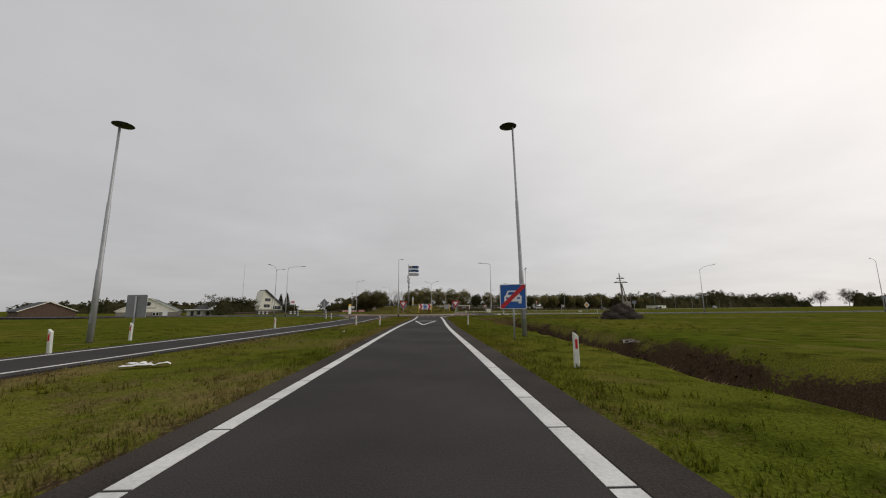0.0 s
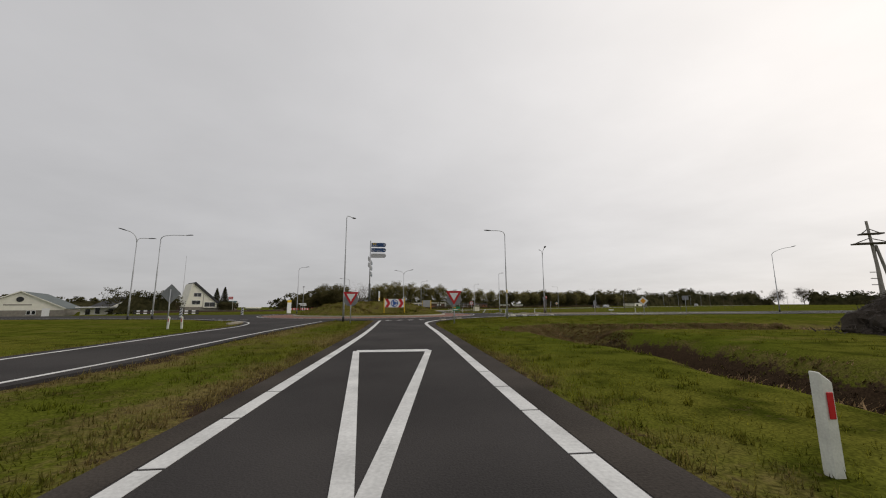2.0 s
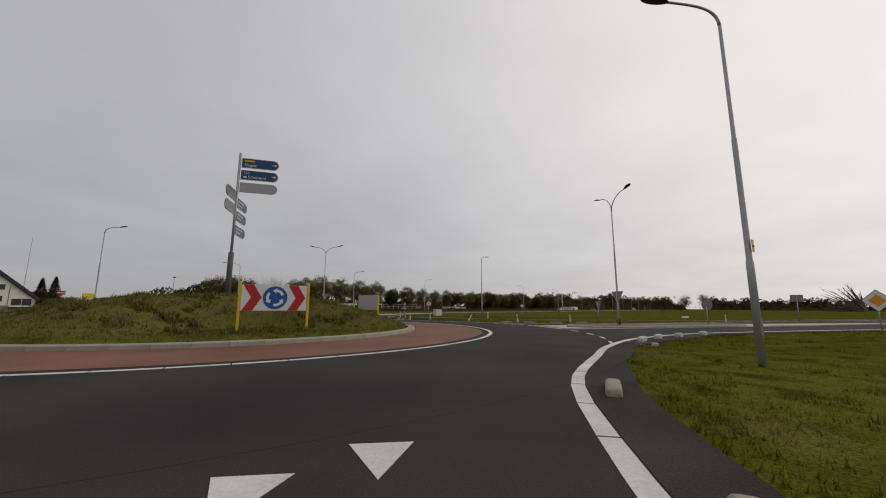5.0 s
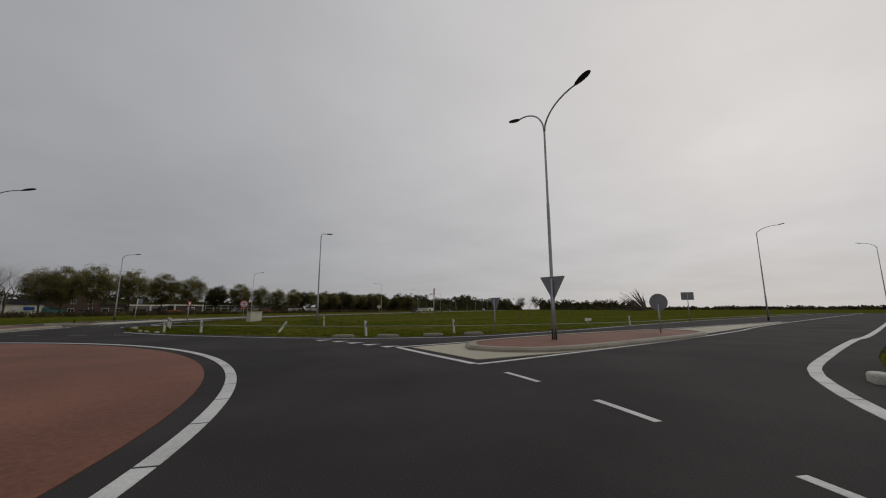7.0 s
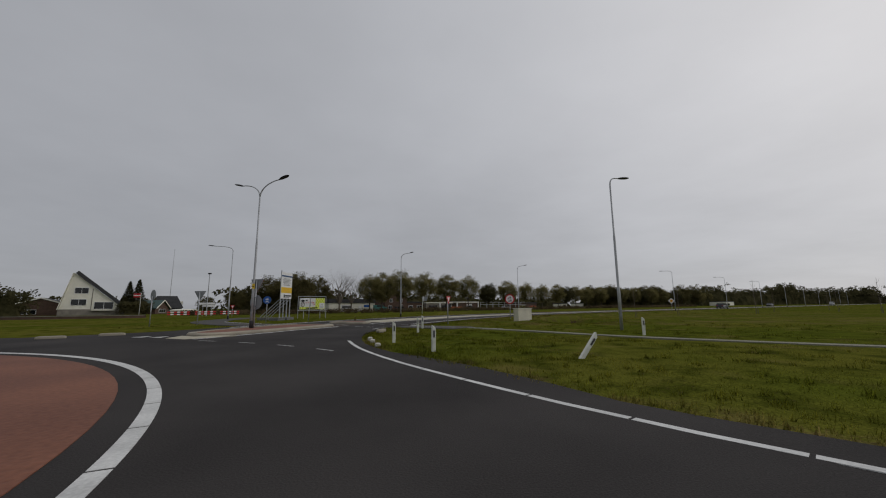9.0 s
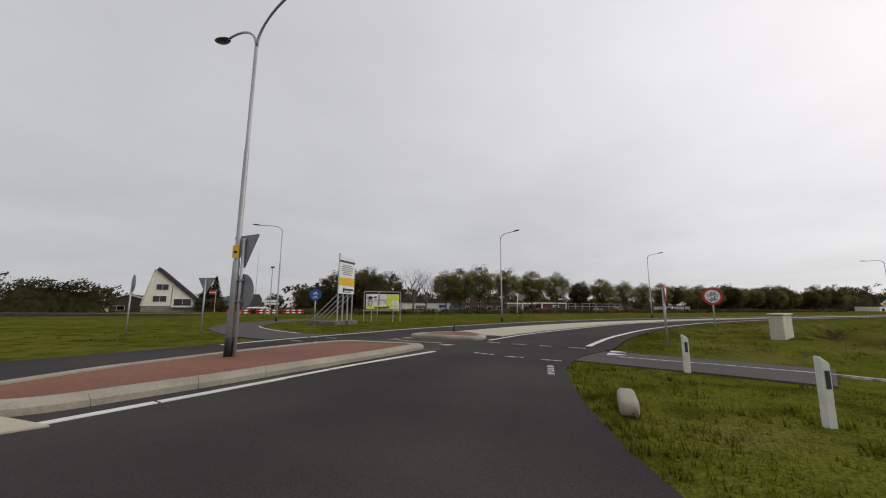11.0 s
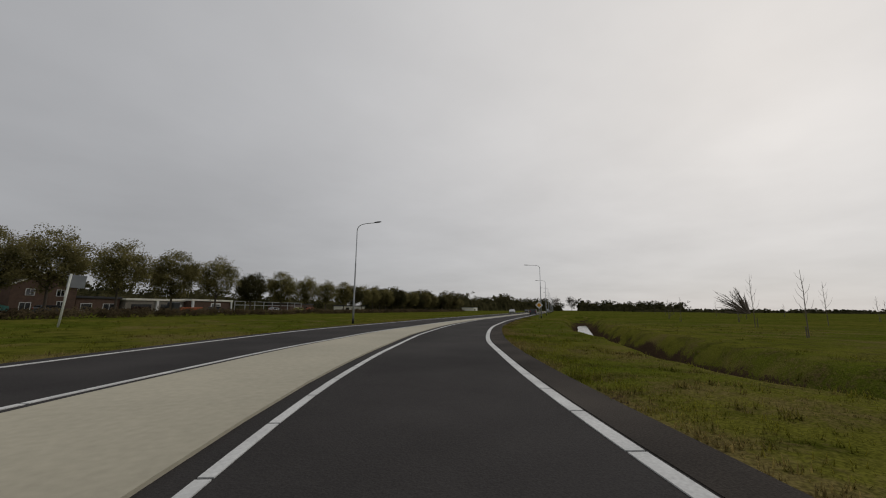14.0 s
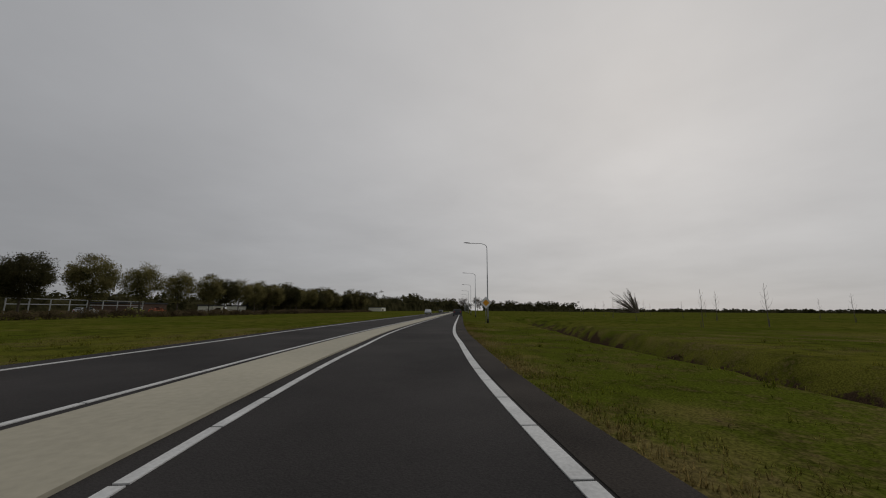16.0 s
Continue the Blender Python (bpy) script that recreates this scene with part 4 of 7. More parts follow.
def words(text, size, x, z, y, mat, e, name="lettering"):
    cu = bpy.data.curves.new("t", "FONT")
    cu.body, cu.size, cu.extrude = text, size, 0.002
    tmp = new("t", cu)
    me = bpy.data.meshes.new_from_object(tmp.evaluated_get(bpy.context.evaluated_depsgraph_get()))
    bpy.data.objects.remove(tmp)
    bpy.data.curves.remove(cu)
    me.materials.clear()
    me.materials.append(mat)
    ob = new(name, me)
    ob.parent = e
    ob.matrix_basis = pose(x, y, z, 90, 0, 0)
    return ob


def give_way_sign(x, y, turn, z=1.55, side=1.2, tall=None, label="", disc=False, z0=-0.08, under=False):
    e = thing("give_way_sign", pose(x, y, z0, 0, 0, turn), label, "road sign", "give-way signs")
    h = side * 0.866
    tri = [(-side / 2, z + h), (side / 2, z + h), (0, z)]
    c = (0, z + h * 2 / 3)
    post(e, z + h * 0.9)
    flat("plate", rounded(tri, 0.06), -0.055, ALU, e, "grey metal back", 0.012)
    flat("red_border", rounded(tri, 0.06), -0.066, RED_FILM, e)
    flat("white_field", rounded(scaled(tri, 0.56, c), 0.03), -0.074, WHITE_FILM, e)
    if disc:
        r = 0.46 * side
        flat("round_plate", circle(r, 36, 0, z + 0.4 * side), 0.06, ALU, e, "grey back of a round sign", 0.012)
        flat("round_face", circle(r * 0.98, 36, 0, z + 0.4 * side), 0.071, ALU, e)
    if under:
        flat("round_plate", circle(0.43, 36, 0, z - 0.55), -0.055, ALU, e, "dark grey back of a round sign", 0.012)
        flat("blue_field", circle(0.41, 36, 0, z - 0.55), -0.066, BLUE_FILM, e)
        for cz in (z - 0.8, z - 0.3):
            part("clamp", box(0.16, 0.1, 0.05, (0, 0.01, cz), 0.008), ALU, e)
    return e


give_way_sign(1.8, 55.85, -4, label="red and white give-way sign with a round sign behind", disc=True, z=1.42)
give_way_sign(-6.15, 57.4, 5, label="red and white give-way sign on the grass", disc=True, z=1.42)
give_way_sign(18.22, 82.36, 95, label="give-way sign showing its back beside a lamp", z=1.45, z0=0.1, side=1.1)
give_way_sign(21.78, 89.19, 82, label="give-way sign showing its grey back on the verge", z=1.14, side=1.0)
give_way_sign(-3.3, 108.72, 165, label="give-way sign over a round sign, both from behind", z=2.05, z0=0.1, side=0.95, under=True)
give_way_sign(-12.4, 116.7, 185, label="give-way sign for the cycle path seen from behind", z=1.95, side=0.95)
give_way_sign(7.9, 115.3, 64, label="narrow give-way sign seen edge-on on a grey post", z=1.5, side=0.7)
e = thing("warning_sign", pose(-6.5, 124.6, -0.1, 3, 0, 105), "triangular warning sign showing its grey back", "road sign", "road signs")
post(e, 2.35, 0.035)
tri = [(-0.52, 1.5), (0.52, 1.5), (0, 2.4)]
flat("plate", rounded(tri, 0.06), -0.05, ALU, e, "grey metal back", 0.012)
give_way_sign(24.9, 99.9, 46, label="give-way sign seen edge-on beside the path", z=2.5, side=0.75)

# green hectometre board on the give-way post
e = thing("distance_board", pose(1.82, 55.72, -0.08, 0, 0, -6), "small green board with figures under a sign", "road sign")
flat("plate", rounded([(-0.12, 0.98), (0.42, 0.98), (0.42, 1.28), (-0.12, 1.28)], 0.03), -0.06, GREEN_FILM, e, thick=0.012)
for bx, bz, bw in ((-0.06, 1.17, 0.16), (-0.06, 1.03, 0.3), (0.3, 1.04, 0.07)):
    flat("figure_bar", [(bx, bz), (bx + bw, bz), (bx + bw, bz + 0.07), (bx, bz + 0.07)], -0.07, WHITE_FILM if bw == 0.3 else ORANGE_FILM, e)
post(e, 1.3, 0.03)


def square_sign(name, x, y, turn, z0, label, body_fn, base=-0.08, h=None):
    e = thing(name, pose(x, y, base, 0, 0, turn), label, "road sign", "road signs")
    body_fn(e, z0)
    return e


def end_of_motor_road(e, z):
    w = 0.5
    e.scale = (1.1, 1, 1.04)
    post(e, z + 0.95, 0.035)
    flat("plate", rounded([(-w, z), (w, z), (w, z + 1.0), (-w, z + 1.0)], 0.05), -0.05, ALU, e, thick=0.012)
    flat("white_rim", rounded([(-w, z), (w, z), (w, z + 1.0), (-w, z + 1.0)], 0.05), -0.061, WHITE_FILM, e)
    flat("blue_field", rounded([(-w + 0.03, z + 0.03), (w - 0.03, z + 0.03), (w - 0.03, z + 0.97), (-w + 0.03, z + 0.97)], 0.04), -0.069, BLUE_FILM, e)
    car = [(-0.33, 0.3), (-0.3, 0.22), (-0.2, 0.22), (-0.2, 0.3), (0.2, 0.3), (0.2, 0.22), (0.31, 0.22), (0.33, 0.5), (0.27, 0.56), (0.2, 0.74), (-0.2, 0.74), (-0.27, 0.56), (-0.33, 0.5)]
    flat("car_symbol", [(a, z + b) for a, b in car], -0.077, WHITE_FILM, e)
    flat("screen_symbol", [(-0.2, z + 0.57), (0.2, z + 0.57), (0.15, z + 0.69), (-0.15, z + 0.69)], -0.083, BLUE_FILM, e)
    for sx in (-0.26, 0.16):
        flat("headlight_symbol", [(sx, z + 0.4), (sx + 0.1, z + 0.4), (sx + 0.1, z + 0.47), (sx, z + 0.47)], -0.083, BLUE_FILM, e)
    flat("red_stroke", [(-w + 0.03, z + 0.03), (-w + 0.14, z + 0.03), (w - 0.03, z + 0.86), (w - 0.03, z + 0.97), (w - 0.14, z + 0.97), (-w + 0.03, z + 0.14)], -0.089, RED_FILM, e)


square_sign("motor_road_end_sign", 2.95, 15.75, -16, 1.24, "blue square sign with a car and red stroke", end_of_motor_road)
square_sign("motor_road_sign", -14.3, 17.35, 171, 0.98, "square road sign showing its plain grey back", end_of_motor_road)


def priority(e, z, s=0.64):
    d = [(0, z - s), (s, z), (0, z + s), (-s, z)]
    post(e, z + 0.3, 0.035)
    flat("plate", rounded(d, 0.06), -0.05, ALU, e, thick=0.012)
    flat("black_rim", rounded(d, 0.06), -0.06, BLACK_FILM, e)
    flat("white_field", rounded(scaled(d, 0.95, (0, z)), 0.05), -0.067, WHITE_FILM, e)
    flat("yellow_field", rounded(scaled(d, 0.55, (0, z)), 0.03), -0.075, ORANGE_FILM, e)


square_sign("priority_sign", 28.2, 73.55, -52, 1.85, "yellow and white diamond priority-road sign on a post", priority)
square_sign("priority_sign", 53.6, 167.6, -38, 2.1, "yellow and white diamond priority-road sign on a post", priority)
square_sign("priority_sign", -16.9, 53.0, 180, 2.2, "diamond priority-road sign showing its grey back", priority)


def bike(e, cx, cz, s, y, mat, motor=False):
    """A bicycle or moped symbol."""
    for wx in (-0.42, 0.42):
        ring_pts = circle(0.26 * s, 18, cx + wx * s, cz)
        bm = bmesh.new()
        inner = circle(0.2 * s, 18, cx + wx * s, cz)
        o = [bm.verts.new((p[0], y, p[1])) for p in ring_pts]
        q = [bm.verts.new((p[0], y, p[1])) for p in inner]
        for i in range(18):
            bm.faces.new((o[i], o[(i + 1) % 18], q[(i + 1) % 18], q[i]))
        part("wheel_symbol", bm, mat, e)
    bars = [((-0.42, 0), (-0.1, 0.36)), ((-0.1, 0.36), (0.3, 0.36)), ((0.42, 0), (0.26, 0.5)), ((-0.1, 0.36), (0.02, 0.02)), ((0.02, 0.02), (0.3, 0.36)), ((-0.42, 0), (0.02, 0.02)), ((0.16, 0.52), (0.34, 0.5)), ((-0.22, 0.42), (-0.02, 0.42))]
    bm = bmesh.new()
    for (ax, az), (bx, bz) in bars:
        d = Vector((bx - ax, bz - az)).normalized() * 0.035 * s * (1.8 if motor else 1)
        pts = [(ax * s - d.y, az * s + d.x), (bx * s - d.y, bz * s + d.x), (bx * s + d.y, bz * s - d.x), (ax * s + d.y, az * s - d.x)]
        bm.faces.new([bm.verts.new((cx + px, y, cz + pz)) for px, pz in pts])
    part("frame_symbol", bm, mat, e)


def no_cycles(e, z):
    post(e, z + 0.3, 0.035)
    flat("plate", circle(0.5, 40, 0, z), -0.05, ALU, e, thick=0.012)
    flat("red_border", circle(0.5, 40, 0, z), -0.06, RED_FILM, e)
    flat("white_field", circle(0.385, 40, 0, z), -0.068, WHITE_FILM, e)
    bike(e, 0, z + 0.06, 0.4, -0.073, BLACK_FILM)
    bike(e, 0, z - 0.25, 0.4, -0.073, BLACK_FILM)


def cycle_path_sign(e, z):
    post(e, z + 0.3, 0.035)
    flat("plate", circle(0.36, 36, 0, z), -0.05, ALU, e, thick=0.012)
    flat("blue_field", circle(0.36, 36, 0, z), -0.06, BLUE_FILM, e)
    bike(e, 0, z + 0.05, 0.24, -0.067, WHITE_FILM, True)
    bike(e, 0, z - 0.18, 0.24, -0.067, WHITE_FILM)


square_sign("no_cycling_sign", 14.1, 126.4, -14, 2.05, "round red-rimmed sign forbidding mopeds and bicycles", no_cycles)
square_sign("cycle_path_sign", -9.6, 122.2, 16, 2.1, "round blue sign with moped and bicycle", cycle_path_sign)


def round_back(e, z):
    post(e, z - 0.1, 0.035)
    flat("plate", circle(0.42, 36, 0, z), -0.05, ALU, e, "dark grey metal back", 0.012)
    flat("blue_field", circle(0.4, 36, 0, z), -0.06, BLUE_FILM, e)


square_sign("keep_side_sign", 25.85, 81.9, 95, 1.5, "round sign on the island showing its back", round_back, base=0.08)
square_sign("keep_side_sign", -15.1, 115.2, 153, 2.42, "round sign beside the road showing its back", round_back)


def low_board(e, z):
    post(e, z, 0.03)
    flat("plate", rounded([(-0.45, z - 0.12), (0.45, z - 0.12), (0.45, z + 0.08), (-0.45, z + 0.08)], 0.03), -0.04, WHITE_FILM, e, "white board", 0.014)


def dark_board(e, z):
    post(e, z + 0.2, 0.035)
    flat("plate", rounded([(-0.5, z - 0.35), (0.5, z - 0.35), (0.5, z + 0.35), (-0.5, z + 0.35)], 0.03), -0.05, ALU, e, "dark grey back", 0.014)
    flat("white_field", rounded([(-0.48, z - 0.33), (0.48, z - 0.33), (0.48, z + 0.33), (-0.48, z + 0.33)], 0.03), -0.062, WHITE_FILM, e)


square_sign("verge_board", 33.0, 90.4, 0, 0.55, "low white board on a short post", low_board)


def tall_board(e, z):
    post(e, z + 0.45, 0.06, WHITE_PLASTIC)
    flat("plate", rounded([(-0.1, z - 0.4), (0.75, z - 0.4), (0.75, z + 0.4), (-0.1, z + 0.4)], 0.03), 0.07, ALU, e, "grey plate", 0.014)


square_sign("post_board", 1.7, 159.7, 10, 2.9, "small grey board on a pale leaning post", tall_board).rotation_euler.y = 0.06
square_sign("place_board", 44.7, 87.6, 120, 2.5, "rectangular sign on a post seen from behind", dark_board)
square_sign("place_board", 93, 78.6, 130, 2.9, "rectangular sign on a lamp post seen from behind", dark_board, base=0.0)

# chevron boards on the central island


def chevron_board(x, y, turn, label, low=0.0, post=2.5, metal=None):
    e = thing("chevron_board", pose(x, y, mound_height(x, y) - 0.12 - low, 0, 0, turn), label, "road sign", "chevron boards")
    w, z0, z1 = 1.28, 1.0, 2.08
    for px in (-1.34, 1.34):
        part("side_post", box(0.1, 0.1, post, (px, 0, -0.3), 0.012), YELLOW, e, "square yellow post")
    part("panel", box(2 * w + 0.02, 0.04, z1 - z0, (0, 0, z0), 0.006), metal or ALU, e, "grey back of the panel")
    flat("white_field", [(-w, z0), (w, z0), (w, z1), (-w, z1)], -0.026, WHITE_FILM, e)
    m = (z0 + z1) / 2
    for cx in (-0.98, 0.76):
        flat("red_chevron", [(cx - 0.26, z0 + 0.005), (cx + 0.14, z0 + 0.005), (cx + 0.46, m), (cx + 0.14, z1 - 0.005), (cx - 0.26, z1 - 0.005), (cx + 0.06, m)], -0.034, RED_FILM, e)
    flat("round_rim", circle(0.5, 40, 0.0, m), -0.034, WHITE_FILM, e)
    flat("round_field", circle(0.48, 40, 0.0, m), -0.041, BLUE_FILM, e)
    for k in range(3):
        a0 = radians(120 * k + 20)
        pts = circle(0.36, 10, 0, m, a0, a0 + radians(62)) + circle(0.25, 10, 0, m, a0, a0 + radians(62))[::-1]
        flat("arrow", pts, -0.049, WHITE_FILM, e)
        a1 = a0 + radians(62)
        flat("arrow_head", [(0.42 * math.cos(a1), m + 0.42 * math.sin(a1)), (0.18 * math.cos(a1), m + 0.18 * math.sin(a1)), (0.31 * math.cos(a1 + 0.5), m + 0.31 * math.sin(a1 + 0.5))], -0.049, WHITE_FILM, e)
    return e


chevron_board(-3.75, 76.6, 16, "white board with red chevrons and blue roundabout sign")
chevron_board(0.8, 87.15, 117, "chevron board showing its plain grey back", 0.42, 2.36, PALE_PLATE)

# direction signs on the mound


def finger(e, z, h, length, ang, field, lines, paint=None, back=None):
    """A pointing panel from the pole, with a rounded tip."""
    p = new("finger_panel")
    p.parent = e
    p.matrix_basis = pose(0, 0, 0, 0, 0, ang)
    r = h / 2
    out = [(0.12, z), (length - r, z)] + [(length - r + r * math.cos(a), z + r + r * math.sin(a)) for a in np.linspace(-1.3, 1.3, 9)] + [(length - r, z + h), (0.12, z + h)]
    flat("plate", out, 0, back or ALU, p, "grey metal plate", 0.04)
    for yy, sign in ((-0.024, 1), (0.024, -1)):
        if field is None:
            continue
        if field == "front" and sign == -1:
            continue
        flat("white_rim", scaled(out, 0.985, (length / 2, z + r)), yy, WHITE_FILM, p)
        flat("coloured_field", [(length / 2 + (a - length / 2) * 0.965, z + r + (b - z - r) * 0.9) for a, b in out], yy * 1.33, paint or DARKBLUE_FILM, p)
    for kind, text, size, x, dz in lines:
        if kind == "word":
            words(text, size, x, z + dz, -0.036, WHITE_FILM, p)
        elif kind == "bar":
            flat("text_bar", [(x, z + dz), (x + size, z + dz), (x + size, z + dz + 0.13), (x, z + dz + 0.13)], -0.037, text, p)
        elif kind == "arrow":
            flat("arrow", [(x, z + r - 0.03), (x + 0.16, z + r - 0.03), (x + 0.14, z + r - 0.12), (x + 0.28, z + r), (x + 0.14, z + r + 0.12), (x + 0.16, z + r + 0.03), (x, z + r + 0.03)], -0.037, WHITE_FILM, p)
    return p


e = thing("direction_sign", pose(-8.05, 85.6, 1.6), "tall direction signpost with blue pointing panels", "road sign")
part("pole", tube([(0, 0, 2.3), (0, 0, 9.85)], 0.085, 12), STEEL, e, smooth=True)
part("base_tube", tube([(0, 0, 0), (0, 0, 3.1), (0, 0, 3.16)], [0.17, 0.16, 0.09], 14), BALLAST, e, "thick dark grey lower tube", smooth=True)
finger(e, 8.85, 0.68, 2.42, 2, "front", [("bar", YELLOW, 0.62, 0.3, 0.42), ("word", "Nagele", 0.27, 0.3, 0.12), ("arrow", "", 0, 2.02, 0)])
finger(e, 8.02, 0.68, 2.42, 2, "front", [("word", "Urk", 0.25, 0.3, 0.4), ("bar", WHITE_FILM, 0.2, 0.3, 0.12), ("word", "Schokland", 0.27, 0.56, 0.12), ("arrow", "", 0, 2.02, 0)])
finger(e, 7.15, 0.68, 2.42, 2, None, [], None, PALE_PLATE)
# side panels: shade and sky sheen are mixed into the blue
for zz in (6.18, 5.3, 4.35):
    finger(e, zz, 0.66, 2.35, 88, "front", [("bar", PALE_PLATE, 1.3, 0.35, 0.38), ("bar", PALE_PLATE, 0.9, 0.35, 0.14)], BLUE_SHEEN_FILM)
for zz in (6.45, 5.55):
    finger(e, zz, 0.68, 2.0, 268, None, [])

# ---- verge posts, blocks ----


def verge_post(x, y, turn=0, lean=0, label="white plastic verge post with a reflector", film=None, h=0.85):
    e = thing("verge_post", pose(x, y, -0.12, lean, 0, turn), label, "verge post", "verge posts")
    bm = box(0.11, 0.095, h, (0, 0, 0), 0.015)
    for v in bm.verts:
        if v.co.z > h - 0.1:
            v.co.z -= 0.09 * (v.co.x / 0.11 + 0.5)
    part("post_body", bm, WHITE_PLASTIC, e)
    part("reflector", box(0.05, 0.012, 0.2, (0, -0.055, h - 0.36), 0.004), film or RED_FILM, e, "reflector strip")
    part("reflector", box(0.05, 0.012, 0.2, (0, 0.055, h - 0.36), 0.004), DARK, e)
    return e


for x, y, turn, lean in ((2.9, 8.35, -3, 0), (2.0, 30.5, -3, 0), (-7.1, 30.65, 0, 2), (-5.2, 30.7, 0, -2), (-11.9, 26.6, 5, 0), (-13.9, 16.8, 0, 0), (-11.9, 11.5, 0, 4), (-16.3, 52.1, 0, -4), (-15.6, 52.3, 0, 3)):
    verge_post(x, y, turn, lean)
for x, y, turn, lean in ((14.5, 90.9, 20, -5), (7.95, 98.1, 20, 0), (6.3, 100.95, 20, 0), (6.6, 106.4, 10, 1), (16.75, 103.9, 0, 0), (19.2, 89.75, 10, -3), (6.5, 109.95, 0, 1), (36.5, 88.9, 0, 0)):
    verge_post(x, y, turn, lean, film=DARK)
e = verge_post(11.75, 96.5, 40, 0, "white verge post knocked over at a slant", DARK)
e.matrix_basis = pose(11.6, 96.5, -0.1, 0, 38, 15)


def kerb_block(x, y, turn, size=(1.0, 0.24, 0.2), label="rounded concrete kerb block lying beside the road", mat=None):
    e = thing("kerb_block", pose(x, y, -0.08, 0, 0, turn), label, "kerb block", "kerb blocks")
    bm = bmesh.new()
    bmesh.ops.create_uvsphere(bm, u_segments=28, v_segments=12, radius=1)
    for v in bm.verts:
        q = v.co.copy()
        q = Vector([math.copysign(abs(c) ** p, c) for c, p in zip(q, (0.3, 0.45, 0.5))])
        q += Vector(noise.noise_vector((q + Vector((x, y, 0))) * 2.5)) * 0.05
        v.co = Vector((q.x * size[0] / 2, q.y * size[1] / 2, (q.z + 1) * size[2] / 2))
    part("block", bm, mat or KERB, e, smooth=True)
    return e


for x, y, turn in ((13.0, 90.1, -25), (14.75, 89.05, -25), (16.9, 88.45, -18), (19.1, 88.0, -15), (-14.7, 56.9, 70), (-15.2, 58.8, 62), (3.2, 64.55, 52), (-9.4, 103.2, 40), (-8.3, 105.0, 40), (4.62, 106.8, 80), (1.35, 61.0, 60)):
    kerb_block(x, y, turn)
for x, y, turn, s in ((16.3, 74.2, 20, 0.5), (14.05, 73.5, 25, 0.45), (12.3, 72.9, 38, 0.85), (10.6, 71.95, 40, 1.0), (9.7, 70.4, 0, 0.22), (5.15, 102.1, 100, 0.4), (5.5, 101.0, 100, 0.45), (6.0, 99.6, 110, 0.4)):
    kerb_block(x, y, turn, (s, 0.26, 0.25) if y < 90 and s > 0.3 else (s * 0.8, 0.18, 0.16), "chipped pale stone lying at the kerb", CHALK)
rub = bmesh.new()
rng = random.Random(5)
for k in range(40):
    q = rng.uniform(0.02, 0.06)
    box(q, q * 0.8, q * 0.6, (9.9 + rng.uniform(-0.4, 0.4), 71.3 + rng.uniform(-0.4, 0.4), -0.01), 0.0, rub, pose(0, 0, 0, 0, 0, rng.uniform(0, 90)))
tagged(link("rubble", rub, KERB), "crumbs of broken concrete on the asphalt", "rubble", kind="stuff")
for x, y, turn, s in ((-6.85, 8.8, 35, 0.95), (-7.2, 9.05, 20, 0.5), (-5.6, 21.2, 10, 0.12)):
    lt = thing("litter_sheet", pose(x, y, -0.02, 0, 0, turn), "crumpled white plastic sheet lying in the grass", "litter", "litter")
    bm = bmesh.new()
    bmesh.ops.create_grid(bm, x_segments=12, y_segments=4, size=0.5)
    bmesh.ops.scale(bm, vec=(s, 0.2, 1), verts=bm.verts)
    for v in bm.verts:
        v.co.z = 0.05 + 0.06 * noise.noise(v.co * 9)
        v.co.y += 0.09 * noise.noise((v.co.x * 6, s, 0))
    bmesh.ops.solidify(bm, geom=bm.faces[:], thickness=0.006)
    part("sheet", bm, WHITE_FILM, lt, smooth=True)

# ---- control cabinet ----
e = thing("control_cabinet", pose(14.5, 121.15, -0.22, 0, 0, 54), "pale concrete-coloured control cabinet with two doors", "cabinet")
part("plinth", box(2.7, 0.52, 0.12, (0, 0, 0), 0.01), KERB, e)
part("body", box(2.64, 0.46, 1.08, (0, 0, 0.12), 0.015), PALE_CABINET, e, "grey-beige body")
part("lid", box(2.78, 0.58, 0.07, (0, 0, 1.2), 0.02), PALE_CABINET, e, "overhanging lid")
for px in (-0.65, 0.65):
    d = part("door", box(1.27, 0.03, 0.98, (px, 0.242, 0.17), 0.008), PALE_CABINET, e)
    part("handle", box(0.03, 0.03, 0.16, (px + 0.52, 0.262, 0.62), 0.006), ALU, d)
part("end_panel", box(0.03, 0.44, 0.96, (1.325, 0, 0.17), 0.008), PALE_CABINET, e)
part("lock", box(0.014, 0.12, 0.12, (1.345, 0.08, 0.95), 0.003), ALU, e)

# ---- construction billboard, banner frame, barriers ----
e = thing("billboard", pose(-10.4, 127.75, -0.08, 0, 0, 87), "tall white and yellow builders' board on steel legs", "billboard")
for bx, by in ((-1.0, 0.3), (0.9, 0.3), (-0.1, 2.2)):
    part("ballast_block", box(1.5, 1.0, 0.32, (bx, by, 0), 0.03), BALLAST, e, "concrete ballast block")
for px in (-1.05, -0.35, 0.35, 1.05):
    part("leg", box(0.09, 0.09, 5.1 if px == -1.05 else 2.6, (px, 0.06, 0.3), 0.006), STEEL, e)
    part("brace", tube([(px, 0.1, 2.3), (px, 2.2, 0.4)], 0.045, 8), STEEL, e)
part("panel", box(2.3, 0.06, 2.9, (0, 0, 2.35), 0.01), WHITE_FILM, e, "white board")
part("header_band", box(2.3, 0.012, 0.16, (0, -0.037, 4.75)), DARKBLUE_FILM, e)
part("yellow_band", box(2.3, 0.012, 0.62, (0, -0.037, 2.98)), YELLOW, e)
